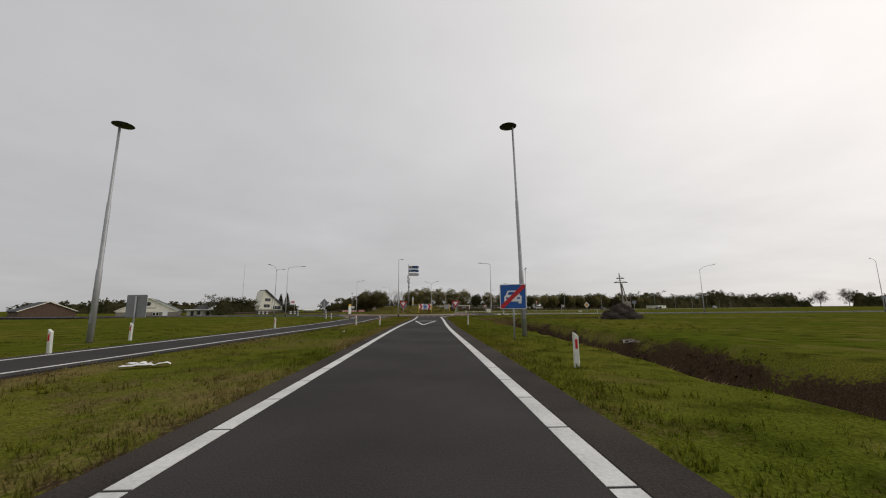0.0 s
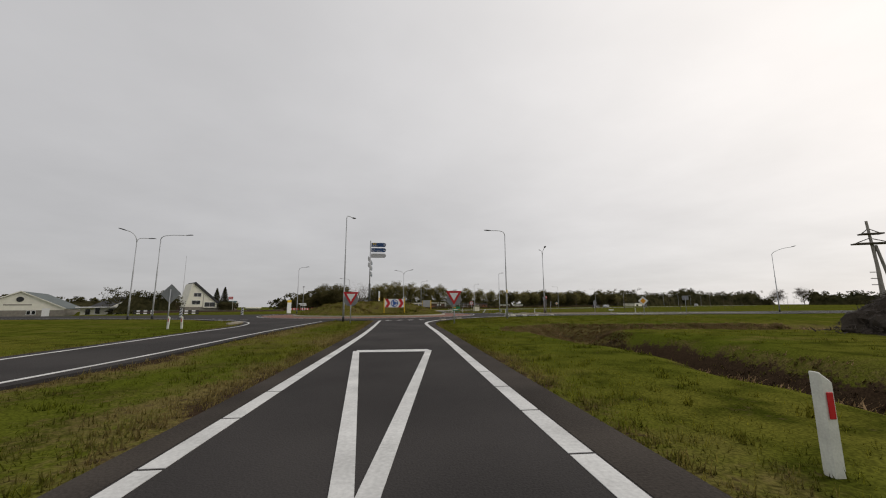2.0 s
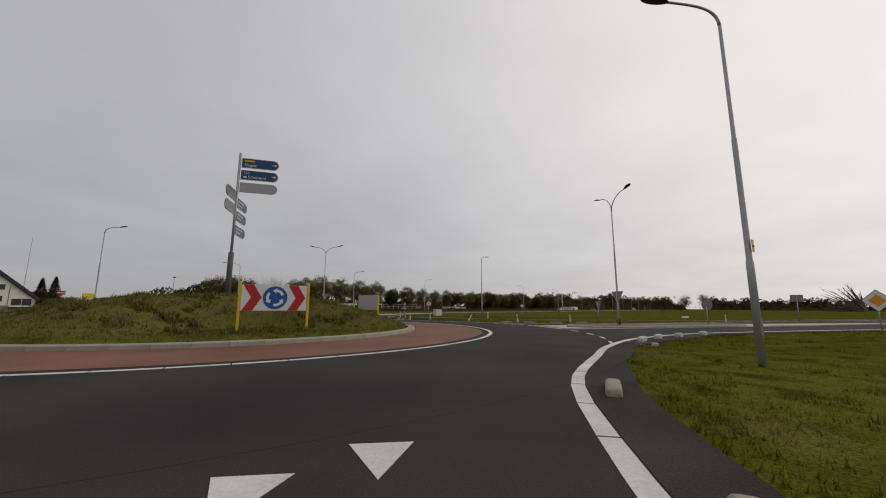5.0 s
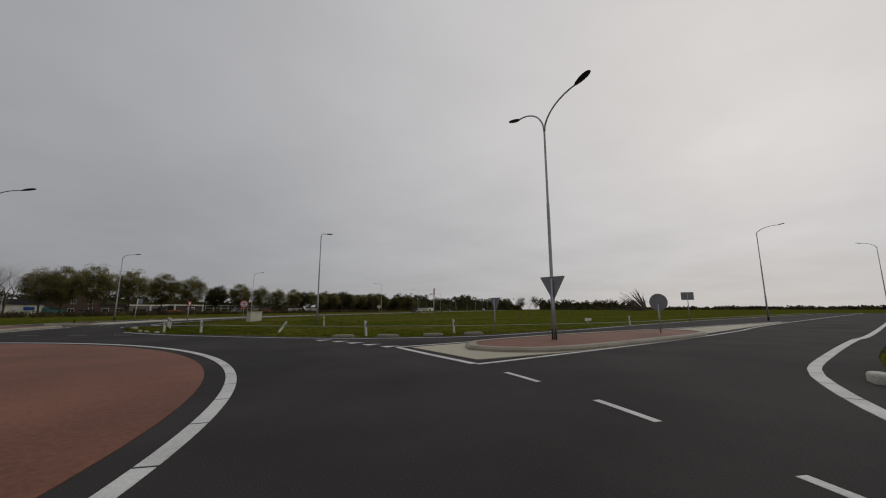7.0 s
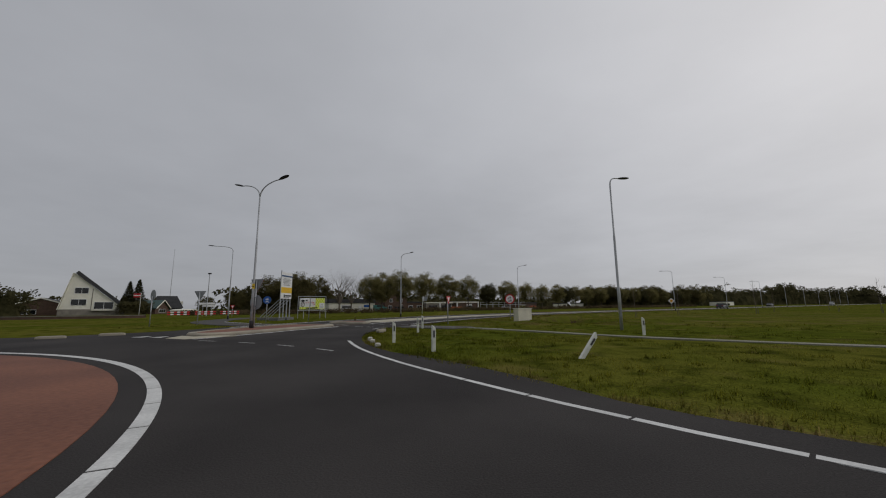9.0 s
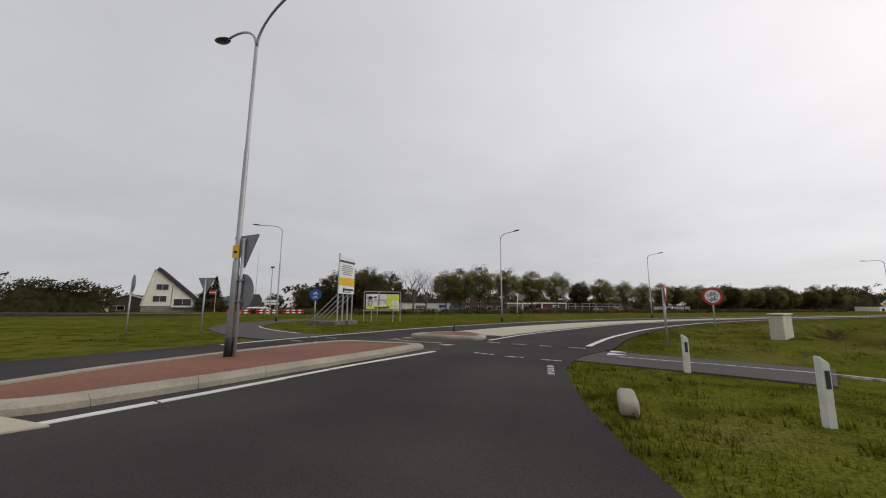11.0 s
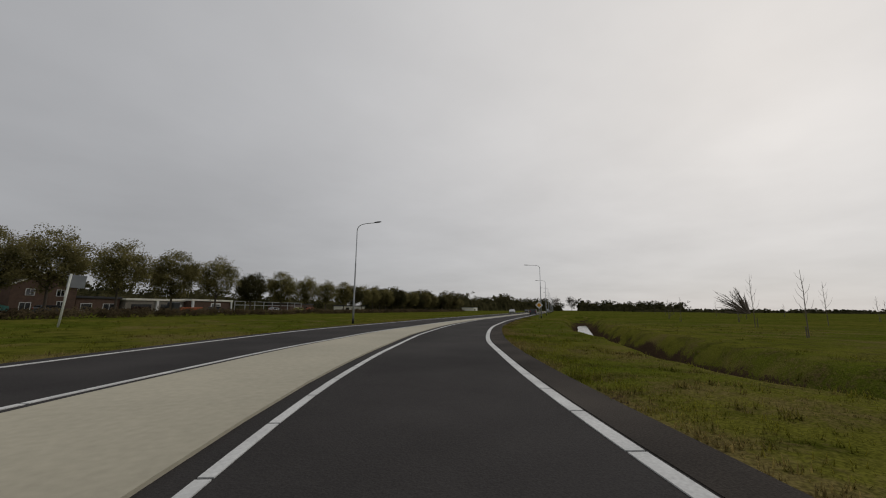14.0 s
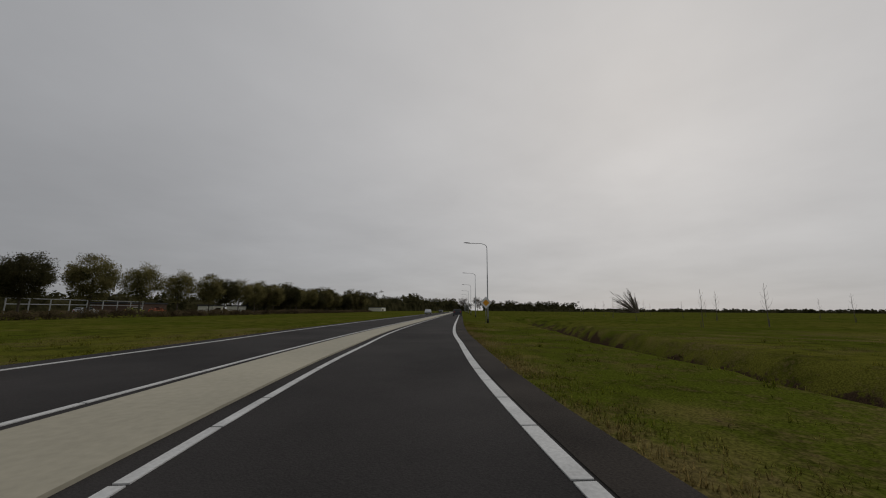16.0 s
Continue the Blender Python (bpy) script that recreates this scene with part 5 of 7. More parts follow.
for z, w in ((4.52, 1.3), (4.38, 1.75), (4.24, 1.6), (4.1, 1.7), (3.96, 1.2), (3.82, 1.45), (3.4, 1.9), (3.2, 1.6), (3.06, 1.1)):
    part("text_bar", box(w, 0.012, 0.05, (-0.05, -0.046, z)), ALU if z > 3.6 else ORANGE_FILM, e)
part("logo_bar", box(1.25, 0.012, 0.16, (0.36, -0.046, 2.6)), DARK, e)
part("logo_bar", box(0.9, 0.012, 0.06, (0.2, -0.046, 2.46)), ALU, e)
part("logo_block", box(0.24, 0.012, 0.34, (-0.45, -0.046, 2.47)), DARK, e)

e = thing("banner_frame", pose(-9.63, 133.39, -0.08, 0, 0, 36), "lime checked event banner in a steel frame", "banner")
e.scale = (0.77, 1, 0.92)
for px in (-2.2, 2.2):
    part("upright", tube([(px, 0, 0), (px, 0, 3.0)], 0.045, 8), STEEL, e)
for px in (-1.3, 1.3):
    part("leg", tube([(px, 0.02, 0), (px, 0.02, 1.2)], 0.05, 8), STEEL, e)
for pz in (1.1, 2.98):
    part("rail", tube([(-2.2, 0, pz), (2.2, 0, pz)], 0.04, 8), STEEL, e)
cloth = bmesh.new()
bmesh.ops.create_grid(cloth, x_segments=20, y_segments=8, size=0.5)
for v in cloth.verts:
    v.co = Vector((v.co.x * 4.0, 0.03 * noise.noise((v.co.x * 5, v.co.y * 3, 1)), 2.0 + v.co.y * 1.5))
bmesh.ops.solidify(cloth, geom=cloth.faces[:], thickness=0.01)
part("cloth", cloth, WHITE_FILM, e, "white banner cloth", smooth=True)
part("lime_field", box(1.5, 0.01, 1.42, (1.25, -0.036, 1.27)), LIME_LIGHT, e, "pale lime printed field")
part("lime_strip", box(2.45, 0.01, 0.3, (-0.74, -0.037, 1.27)), LIME_LIGHT, e)
for i in range(-6, 14):
    for j in range(6):
        x, z = -0.7 + i * 0.19, 1.32 + j * 0.24
        if (i + j) % 2 == 0 and (j == 0 or i > 6) and not (i > 9 and 0 < j < 3):
            part("lime_check", box(0.19, 0.012, 0.24, (x, -0.045, z)), LIME, e)
for z, x0, w, mt in ((2.36, -1.05, 0.3, BLACK_FILM), (1.34, -0.95, 0.22, BLACK_FILM), (1.32, -0.68, 0.62, BLACK_FILM), (1.34, -0.02, 0.5, BLACK_FILM), (1.38, 0.52, 0.3, BLACK_FILM)):
    part("text_bar", box(w, 0.01, 0.16, (x0 + w / 2, -0.055, z)), mt, e)
part("white_patch", box(0.8, 0.012, 0.75, (1.55, -0.05, 1.35)), WHITE_FILM, e)
words("15", 0.26, 1.42, 1.78, -0.06, BLACK_FILM, e)
words("NOV", 0.27, 1.24, 1.45, -0.06, BLACK_FILM, e)
words("KLEIDUIKERS", 0.24, -1.05, 2.08, -0.06, RED_FILM, e)
words("ENS", 0.2, 0.15, 1.84, -0.06, RED_FILM, e)
face = part("picture_ring", ring(0, 0, 0.2, 0.29, -0.006, 0.006), GREY_WALL, e, "grey printed round figure")
face.matrix_basis = pose(-1.5, -0.047, 1.92, 90, 0, 0) @ Matrix.Diagonal((1, 1.25, 1, 1))
flat("picture_cap", [(-1.92, 2.36), (-1.5, 2.24), (-1.1, 2.38), (-1.5, 2.56)], -0.052, BLACK_FILM, e)
for bx, bz in ((-1.6, 1.98), (-1.42, 1.98), (-1.52, 1.8)):
    part("picture_bar", box(0.07, 0.012, 0.09, (bx, -0.047, bz)), DARK, e)


def barrier(x, y, turn, length, red, label):
    e = thing("barrier", pose(x, y, -0.1, 0, 0, turn), label, "barrier", "barriers")
    n = max(4, int(length / 0.42))
    w = length / n
    for z in (0.35, 0.72):
        plank = part("plank", box(length, 0.035, 0.2, (0, 0, z), 0.005), WHITE_FILM, e)
        for i in range(0, n, 2):
            part("colour_block", box(w, 0.012, 0.2, (-length / 2 + (i + 0.5) * w, -0.024, z)), RED_FILM if red else BLACK_FILM, plank)
    for px in (-length / 2 + 0.2, length / 2 - 0.2):
        part("leg", box(0.07, 0.07, 0.95, (px, 0.055, 0), 0.006), WOOD, e)
    return e


for x, y in ((-39.0, 149.3), (-36.5, 152.5), (-34.0, 155.6)):
    barrier(x, y, 52, 3.3, True, "red and white plank barrier closing off a path")
barrier(-43.5, 90, 35, 2.6, False, "black and white plank barrier beside the road")
barrier(-35.2, 87.6, 35, 2.3, False, "black and white plank barrier beside the road")


def marker_board(x, y, turn):
    e = thing("marker_board", pose(x, y, -0.1, 0, 0, turn), "upright white marker board with dark slanting stripes", "road sign", "marker boards")
    part("panel", box(0.5, 0.06, 1.1, (0, 0, 0.15), 0.02), WHITE_FILM, e)
    for k in range(3):
        z = 0.25 + k * 0.34
        flat("slant_stripe", [(-0.25, z), (0.25, z + 0.2), (0.25, z + 0.36), (-0.25, z + 0.16)], -0.036, BLACK_FILM, e)
    part("foot", box(0.3, 0.3, 0.16, (0, 0, 0), 0.02), DARK, e)


marker_board(-29.2, 75.2, -30)
marker_board(-27.5, 87.5, -30)
stub = thing("island_stub", pose(-0.1, 118.8, -0.02, 6, 0, 20), "short dark red broken post on the island", "post")
part("stub_body", tube([(0, 0, 0), (0, 0, 0.3), (0.02, 0, 0.46)], [0.06, 0.05, 0.03], 8), SOIL, stub)
part("foot", box(0.3, 0.3, 0.08, (0, 0, 0), 0.02), DARK, stub)
e = thing("yellow_top_board", pose(-26.5, 106, -0.1, 0, 0, 60), "white upright board with a yellow top", "road sign")
part("panel", box(1.0, 0.12, 2.2, (0, 0, 0.0), 0.03), WHITE_FILM, e)
part("top", box(1.02, 0.13, 0.5, (0, 0, 2.2), 0.03), YELLOW, e, "yellow top")
e = thing("information_board", pose(-38.0, 155.0, -0.1, 0, 0, 40), "two white direction boards one above the other on posts", "board")
for px in (-0.7, 0.7):
    part("post", tube([(px, 0, 0), (px, 0, 2.55)], 0.05, 8), STEEL, e)
part("panel", box(2.5, 0.07, 0.36, (-0.1, -0.09, 2.12), 0.015), WHITE_FILM, e)
part("panel", box(2.1, 0.07, 0.3, (0.25, -0.09, 1.72), 0.015), WHITE_FILM, e)
give_way_sign(-26.7, 144.5, 20, label="small white give-way sign on a thin post by the path", z=1.25, side=0.7)

# camera mast by the path, flag
e = thing("camera_mast", pose(-37.8, 154.6, -0.1), "thin grey mast with a small camera on top", "mast")
part("pole", tube([(0, 0, 0), (0, 0, 7.8)], [0.09, 0.06], 8), STEEL, e)
part("camera_head", box(0.6, 0.25, 0.25, (0, 0, 7.75), 0.04), DARK, e)
e = thing("thin_mast", pose(-163.6, 303.6, -0.3), "very thin tall grey aerial mast", "mast")
part("pole", tube([(0, 0, 0), (0, 0, 18), (0, 0, 38)], [0.2, 0.15, 0.08], 6), STEEL, e)
e = thing("flag", pose(-70.7, 177.4, -0.1, 0, 0, 20), "small red and white flag on a pole", "flag")
part("pole", tube([(0, 0, 0), (0, 0, 5.4)], 0.06, 8), WHITE_PLASTIC, e)
part("red_cloth", box(1.5, 0.03, 1.0, (-0.8, 0, 4.3)), RED_FILM, e)
part("white_stripe", box(1.52, 0.05, 0.22, (-0.8, 0, 4.7)), WHITE_FILM, e)

# ---- wooden tower on a brushwood heap ----
e = thing("lookout_tower", pose(21.0, 43.6, -0.05, 0, 0, -20), "weathered wooden pole tower with two small platforms", "tower")
part("main_pole", tube([(0, 0, 0.9), (-0.08, 0, 2.8), (-0.22, 0, 5.3)], [0.075, 0.07, 0.05], 8), GREY_WOOD, e, "grey weathered pole")
part("side_pole", tube([(0.62, 0.1, 0.9), (-0.02, 0, 4.1)], [0.07, 0.055], 8), GREY_WOOD, e, "grey weathered pole")
part("back_pole", tube([(0.2, 0.5, 0.9), (-0.05, 0.08, 4.0)], [0.06, 0.05], 8), GREY_WOOD, e, "grey weathered pole")
for z, w, d in ((4.15, 1.45, 0.45), (4.62, 0.85, 0.36)):
    pf = part("platform", box(w, d, 0.07, (-0.12, 0, z), 0.015), WOOD, e, "dark plank platform")
    part("brace", tube([(-0.12 - w / 2 + 0.08, 0, z + 0.07), (-0.2, 0, z + 0.3)], 0.022, 6), WOOD, pf)
    part("brace", tube([(-0.12 + w / 2 - 0.08, 0, z + 0.07), (-0.2, 0, z + 0.3)], 0.022, 6), WOOD, pf)
for z in (2.2, 2.5, 2.8):
    part("rung", tube([(-0.42, 0, z), (-0.02, 0, z)], 0.022, 6), GREY_WOOD, e)
part("stone_foot", box(0.75, 0.5, 0.9, (0.35, -0.15, 1.05), 0.08), KERB, e, "pale stone foot")
heap = bmesh.new()
rng = random.Random(3)
for k in range(2600):
    a, r = rng.uniform(0, 6.28), abs(rng.gauss(0, 0.55))
    x, y = 2.7 * r * math.cos(a), 1.9 * r * math.sin(a)
    z = max(0.02, 1.6 * math.exp(-r * r * 1.3) * rng.uniform(0.5, 1.1))
    d = Vector((rng.gauss(0, 1), rng.gauss(0, 1), rng.gauss(0.3, 0.6))).normalized() * rng.uniform(0.15, 0.5)
    p = Vector((x, y, z))
    n = d.orthogonal().normalized() * rng.uniform(0.015, 0.05)
    heap.faces.new([heap.verts.new(p - n), heap.verts.new(p + n), heap.verts.new(p + d)])
core = bmesh.new()
bmesh.ops.create_icosphere(core, subdivisions=4, radius=1)
for v in core.verts:
    f = 1 + 0.3 * noise.noise(v.co * 2.2) + 0.12 * noise.noise(v.co * 7)
    v.co = Vector((v.co.x * 2.4 * f, v.co.y * 1.6 * f, max(-0.1, v.co.z * 1.45 * f)))
merge(heap, core)
hp = link("brushwood_heap", heap, BRUSH)
hp.matrix_basis = pose(20.2, 42.7, -0.15, 0, 0, -15)
hp.scale = (0.8, 0.85, 1.05)
tagged(hp, "heap of dark brown brushwood and soil", "heap", kind="stuff")
pool = smooth_line([(33.0, 143.4), (34.6, 144.8), (37.2, 147.4), (41.8, 151.0), (65.6, 168.9), (87, 185), (109.5, 202), (143, 227)], 1.0)
pool_l, pool_r = [], []
for k, p in enumerate(pool):
    w = 0.05 + 0.6 * step01(k / 9) + 0.12 * noise.noise((k * 0.3, 0, 8))
    pool_l.append(offset(pool, -w)[k])
    pool_r.append(offset(pool, w)[k])
tagged(link("water", slab(pool_l + pool_r[::-1], -2.2, -1.12), WATER), "narrow strip of still ditch water mirroring the sky", "water", kind="structure")

# fallen branches in the ditch
e = thing("fallen_branches", pose(9.1, 18.9, -0.75), "pale dead branches lying on the ditch bank", "branch")
rng = random.Random(12)
for k in range(7):
    a = rng.uniform(-1.4, 1.4)
    q = Vector((rng.uniform(-0.5, 0.5), rng.uniform(-0.9, 0.9), rng.uniform(0.28, 0.4)))
    d = Vector((0.25 * math.cos(a), math.sin(a) or 0.3, rng.uniform(0.0, 0.15))) * rng.uniform(0.5, 0.9)
    part("branch", tube([tuple(q - d), tuple(q + Vector((0.04, 0, 0.05))), tuple(q + d)], [0.025, 0.02, 0.008], 5), GREY_WOOD, e)

# ---- cars ----


def car(x, y, turn, paint, label, long=4.3, tall=1.48, van=False, z=0.0):
    e = thing("van" if van else "car", pose(x, y, z, 0, 0, turn), label, "van" if van else "car", "vehicles")
    w = 1.76
    side = [(-long / 2, 0.35), (-long / 2 + 0.05, 0.85), (-long / 2 + 0.12, tall * (0.98 if van else 0.72)), (-long / 2 + (0.25 if van else 0.55), tall), (long * 0.12, tall), (long * 0.27, tall * 0.7), (long / 2 - 0.1, tall * 0.58), (long / 2, 0.6), (long / 2 - 0.02, 0.32)]
    bm = plate(side, w)
    for v in bm.verts:
        if v.co.z > tall * 0.75:
            v.co.y *= 0.84
    bmesh.ops.bevel(bm, geom=[g for g in bm.edges if g.is_boundary is False], offset=0.04, segments=1, affect="EDGES")
    body = part("body", bm, paint, e)
    glass = [(-long / 2 + 0.45, tall * 0.72), (-long / 2 + 0.72, tall * 0.94), (long * 0.11, tall * 0.94), (long * 0.23, tall * 0.72)]
    bm = plate(glass, w * 0.945)
    part("side_windows", bm, GLASS_DARK, e)
    part("windscreen", box(0.03, w * 0.74, tall * 0.27, (long * 0.205, 0, tall * 0.7), turn=pose(0, 0, 0, 0, -32, 0)), GLASS_DARK, e)
    part("rear_window", box(0.03, w * 0.74, tall * 0.22, (-long / 2 + 0.2, 0, tall * 0.72), turn=pose(0, 0, 0, 0, 12, 0)), GLASS_DARK, e)
    for px in (-long * 0.31, long * 0.31):
        for py in (-w / 2 + 0.08, w / 2 - 0.08):
            bm = tube([(px, py - 0.1, 0.31), (px, py + 0.1, 0.31)], 0.31, 16)
            wh = part("wheel", bm, DARK, e)
            part("rim", tube([(px, py - 0.11, 0.31), (px, py + 0.11, 0.31)], 0.19, 12), ALU, wh)
    for py in (-0.65, 0.65):
        part("headlight", box(0.05, 0.3, 0.14, (long / 2 - 0.05, py, 0.6), 0.01), WHITE_FILM, e)
        part("tail_light", box(0.05, 0.16, 0.22, (-long / 2 + 0.05, py, 0.8), 0.01), RED_FILM, e)
    part("bumper", box(0.12, w * 0.98, 0.2, (-long / 2 + 0.04, 0, 0.32), 0.03), DARK, e)
    return e


car(104, 225.5, ROAD_DIR + 180, CAR_SILVER, "silver estate car on the far carriageway")
car(150, 262.5, ROAD_DIR + 180, CAR_DARK, "dark car on the far carriageway")
car(84, 197.0, ROAD_DIR, CAR_DARK, "dark car driving away along the road")
car(230, 317.5, ROAD_DIR, CAR_SILVER, "silver van far along the road", 5.0, 2.1, True)


# ---- plants ----


def limb(bm, p, d, length, r, depth, rng, tips, sides=5, droop=0.0):
    """A tapering limb that forks; tips collects where leaves can grow."""
    pts, rad = [p], [r]
    q = Vector(p)
    for k in range(3):
        d = (d + Vector((rng.gauss(0, 0.13), rng.gauss(0, 0.13), rng.gauss(0.04 - droop, 0.08)))).normalized()
        q = q + d * length / 3
        pts.append(tuple(q))
        rad.append(r * (1 - 0.16 * (k + 1)))
    tube(pts, rad, sides, bm)
    if depth == 0:
        tips.append(tuple(q))
        return
    for k in range(rng.choice((2, 3, 3))):
        a = rng.uniform(0, 6.28)
        side = Vector((math.cos(a), math.sin(a), rng.uniform(-0.1, 0.5)))
        nd = (d * rng.uniform(0.7, 1.1) + side * rng.uniform(0.45, 0.85)).normalized()
        limb(bm, pts[rng.choice((2, 3, 3))], nd, length * rng.uniform(0.62, 0.82), rad[-1] * 0.7, depth - 1, rng, tips, max(3, sides - 1), droop)
    tips.append(tuple(q))


def leaf_cloud(centres, per, spread, size, rng):
    v, f = [], []
    for c in centres:
        s = spread * rng.uniform(0.6, 1.25)
        for k in range(per):
            p = Vector(c) + Vector([max(-1.5, min(1.5, rng.gauss(0, 1))) * s * q for q in (1, 1, 0.8)])
            n = Vector((rng.gauss(0, 1), rng.gauss(0, 1), rng.gauss(0, 1))).normalized()
            u = n.orthogonal().normalized() * size * rng.uniform(0.6, 1.3)
            w = n.cross(u).normalized() * size * rng.uniform(0.35, 0.7)
            i = len(v)
            v += [tuple(p - u), tuple(p + w), tuple(p + u), tuple(p - w)]
            f.append((i, i + 1, i + 2, i + 3))
    return v, f


def tree(seed, height, crown, leaves, label, mat, leafy=105, size=0.115, bare=0.27, name="tree", category="tree", limbs=0.075):
    """A trunk with forked limbs and a loose crown of single leaves."""
    rng = random.Random(seed)
    e = thing(name, Matrix(), label, category, "trees")
    bm, tips = bmesh.new(), []
    stem = height * bare
    tube([(0, 0, 0), (0.03, 0, stem * 0.5), (0.02, 0.04, stem), (0.05, 0.02, height * 0.55)], [0.19, 0.15, 0.13, 0.09], 8, bm)
    n = 9
    for k in range(n):
        a = k * 2.4 + rng.uniform(-0.3, 0.3)
        up = rng.uniform(0.5, 1.3)
        z = stem + (height * 0.5 - stem) * (k / n)
        limb(bm, (0.02, 0.02, z), Vector((math.cos(a), math.sin(a), up)).normalized(), height * 0.21 * rng.uniform(0.8, 1.15), limbs, 2 if limbs < 0.1 else 3, rng, tips)
    part("trunk", bm, BARK, e, smooth=True)
    mid = Vector((0, 0, stem + (height - stem) * 0.5))
    ok = []
    for t in tips:
        q = Vector(t)
        d = q - mid
        k = (d.x / crown) ** 2 + (d.y / crown) ** 2 + (d.z / ((height - stem) * 0.54)) ** 2
        ok.append(q if k < 1 else mid + d / math.sqrt(k) * rng.uniform(0.85, 1.0))
    for k in range(130):
        a, b, r = rng.uniform(0, 6.28), rng.uniform(-1, 1), rng.uniform(0.55, 1.0)
        c = math.sqrt(1 - b * b)
        ok.append(mid + Vector((crown * c * math.cos(a) * r, crown * c * math.sin(a) * r, (height - stem) * 0.5 * b * r)))
    v, f = leaf_cloud(ok, max(1, int(leafy * leaves)), 0.5, size, rng)
    me = bpy.data.meshes.new("crown")
    me.from_pydata(v, [], f)
    me.materials.append(mat)
    c = new("crown", me)
    c.parent = e
    return e


def bare_tree(seed, height, label, spread=0.7, depth=4, stems=1, name="bare_tree", n0=5, bole=0.28, thick=0.011):
    rng = random.Random(seed)
    e = thing(name, Matrix(), label, "tree", "trees")
    for s in range(stems):
        bm, tips = bmesh.new(), []
        ox = (s - (stems - 1) / 2) * height * 0.5
        th = height * bole
        tube([(ox, 0, -0.2), (ox, 0, th)], [height * 0.022, height * 0.018], 7, bm)
        for k in range(n0):
            a = k * 2.4
            limb(bm, (ox, 0, th * rng.uniform(0.7, 1)), Vector((math.cos(a) * spread, math.sin(a) * spread, 1)).normalized(), height * 0.3, height * thick, depth, rng, tips, 4)
        part("trunk", bm, TWIG, e, "bare grey-brown branches")
    return e


THIN = bare_tree(15, 9.6, "nearly bare roadside tree with fine twigs", 0.5, 5, 1, "tree", 7, bole=0.3, thick=0.02)
LEAFY = [tree(11, 9.8, 3.2, 0.85, "roadside tree with thinning autumn leaves", LEAVES), tree(12, 10.4, 3.4, 0.72, "roadside tree with thinning autumn leaves", LEAVES), tree(13, 9.4, 3.0, 0.55, "roadside tree with sparse autumn leaves", LEAVES), tree(14, 9.6, 3.2, 1.2, "roadside tree with dense dark leaves", DARK_LEAVES)]
TALL = [tree(16, 12.2, 4.6, 1.0, "large dark leafy tree in a dense group", MID_LEAVES, 80, 0.16, 0.15), tree(17, 11.0, 4.8, 0.95, "large leafy tree in a dense group", MID_LEAVES, 80, 0.16, 0.15)]
ROW = (12.4, 227.0, 0.722, 0.692)


def on_row(s, back=0.0):
    return ROW[0] + ROW[2] * s - ROW[3] * back, ROW[1] + ROW[3] * s + ROW[2] * back


def plant(src, x, y, turn, f, z=-0.3, used={}):
    m = pose(x, y, z, 0, 0, turn)
    if used.get(src.name):
        ob = copy_thing(src, m)
    else:
        ob = src
        used[src.name] = True
        ob.matrix_basis = m
    ob.scale = (f, f, f)
    return ob


rng = random.Random(8)
row = [(-51.5, THIN, 1.0), (-47.8, THIN, 0.86), (-41.8, LEAFY[2], 1.0), (-37.5, LEAFY[0], 1.03), (-30.8, LEAFY[1], 1.1), (-21, LEAFY[1], 1.08), (-10.8, LEAFY[0], 1.1), (0.2, LEAFY[2], 1.15), (11.4, LEAFY[3], 0.92), (23.6, LEAFY[0], 1.02), (36, LEAFY[2], 0.98), (48.4, LEAFY[2], 0.95), (62, LEAFY[0], 0.95), (70, LEAFY[3], 0.9), (78.5, LEAFY[1], 0.9), (90, LEAFY[2], 0.95)]
for s, src, f in row:
    x, y = on_row(s)
    plant(src, x, y, rng.uniform(0, 360), f * (1.25 if s > 30 else 1.18))
for x, y, src, f in ((-38.5, 176, TALL[0], 0.85), (-34.5, 184.5, TALL[1], 1.0), (-31, 179, TALL[0], 0.95), (-31.5, 191, TALL[0], 0.95), (-43, 172, TALL[1], 0.6), (-47, 182, TALL[0], 0.62), (-36.5, 179.5, TALL[1], 0.8), (-40, 190, TALL[0], 1.0), (-50, 172, TALL[1], 0.45)):
    plant(src, x, y, rng.uniform(0, 360), f * 0.9)
for k in range(34):
    s = 98 + k * 6.6
    x, y = on_row(s, rng.uniform(-3, 6))
    plant(rng.choice((LEAFY[0], LEAFY[3], LEAFY[2], TALL[0])), x, y, rng.uniform(0, 360), rng.uniform(1.0, 1.25) + (s - 98) * 0.0012)


def conifer(x, y, h, turn, label="dark green conifer beside a house"):
    rng = random.Random(int(x * 7 + h))
    e = thing("conifer", pose(x, y, -0.4, 0, 0, turn), label, "tree", "conifers")
    part("trunk", tube([(0, 0, 0), (0, 0, h)], [0.18, 0.02], 6), BARK, e)
    v, f = [], []
    for k in range(3600):
        u = rng.random() ** 0.7
        z = h * (1 - u) * 0.94 + 0.5
        r = h * 0.27 * u * rng.uniform(0.5, 1.05)
        a = rng.uniform(0, 6.28)
        p = Vector((r * math.cos(a), r * math.sin(a), z))
        d = Vector((math.cos(a), math.sin(a), -0.35)) * 0.42
        s = Vector((-math.sin(a), math.cos(a), rng.uniform(-0.2, 0.2))) * 0.17
        i = len(v)
        v += [tuple(p - s), tuple(p + s), tuple(p + d)]
        f.append((i, i + 1, i + 2))
    me = bpy.data.meshes.new("crown")
    me.from_pydata(v, [], f)
    me.materials.append(DARK_LEAVES)
    c = new("crown", me)
    c.parent = e


conifer(-80.5, 184.7, 9.4, 0)
conifer(-76.9, 183.6, 9.8, 40)
conifer(-78.0, 180.5, 5.0, 80)


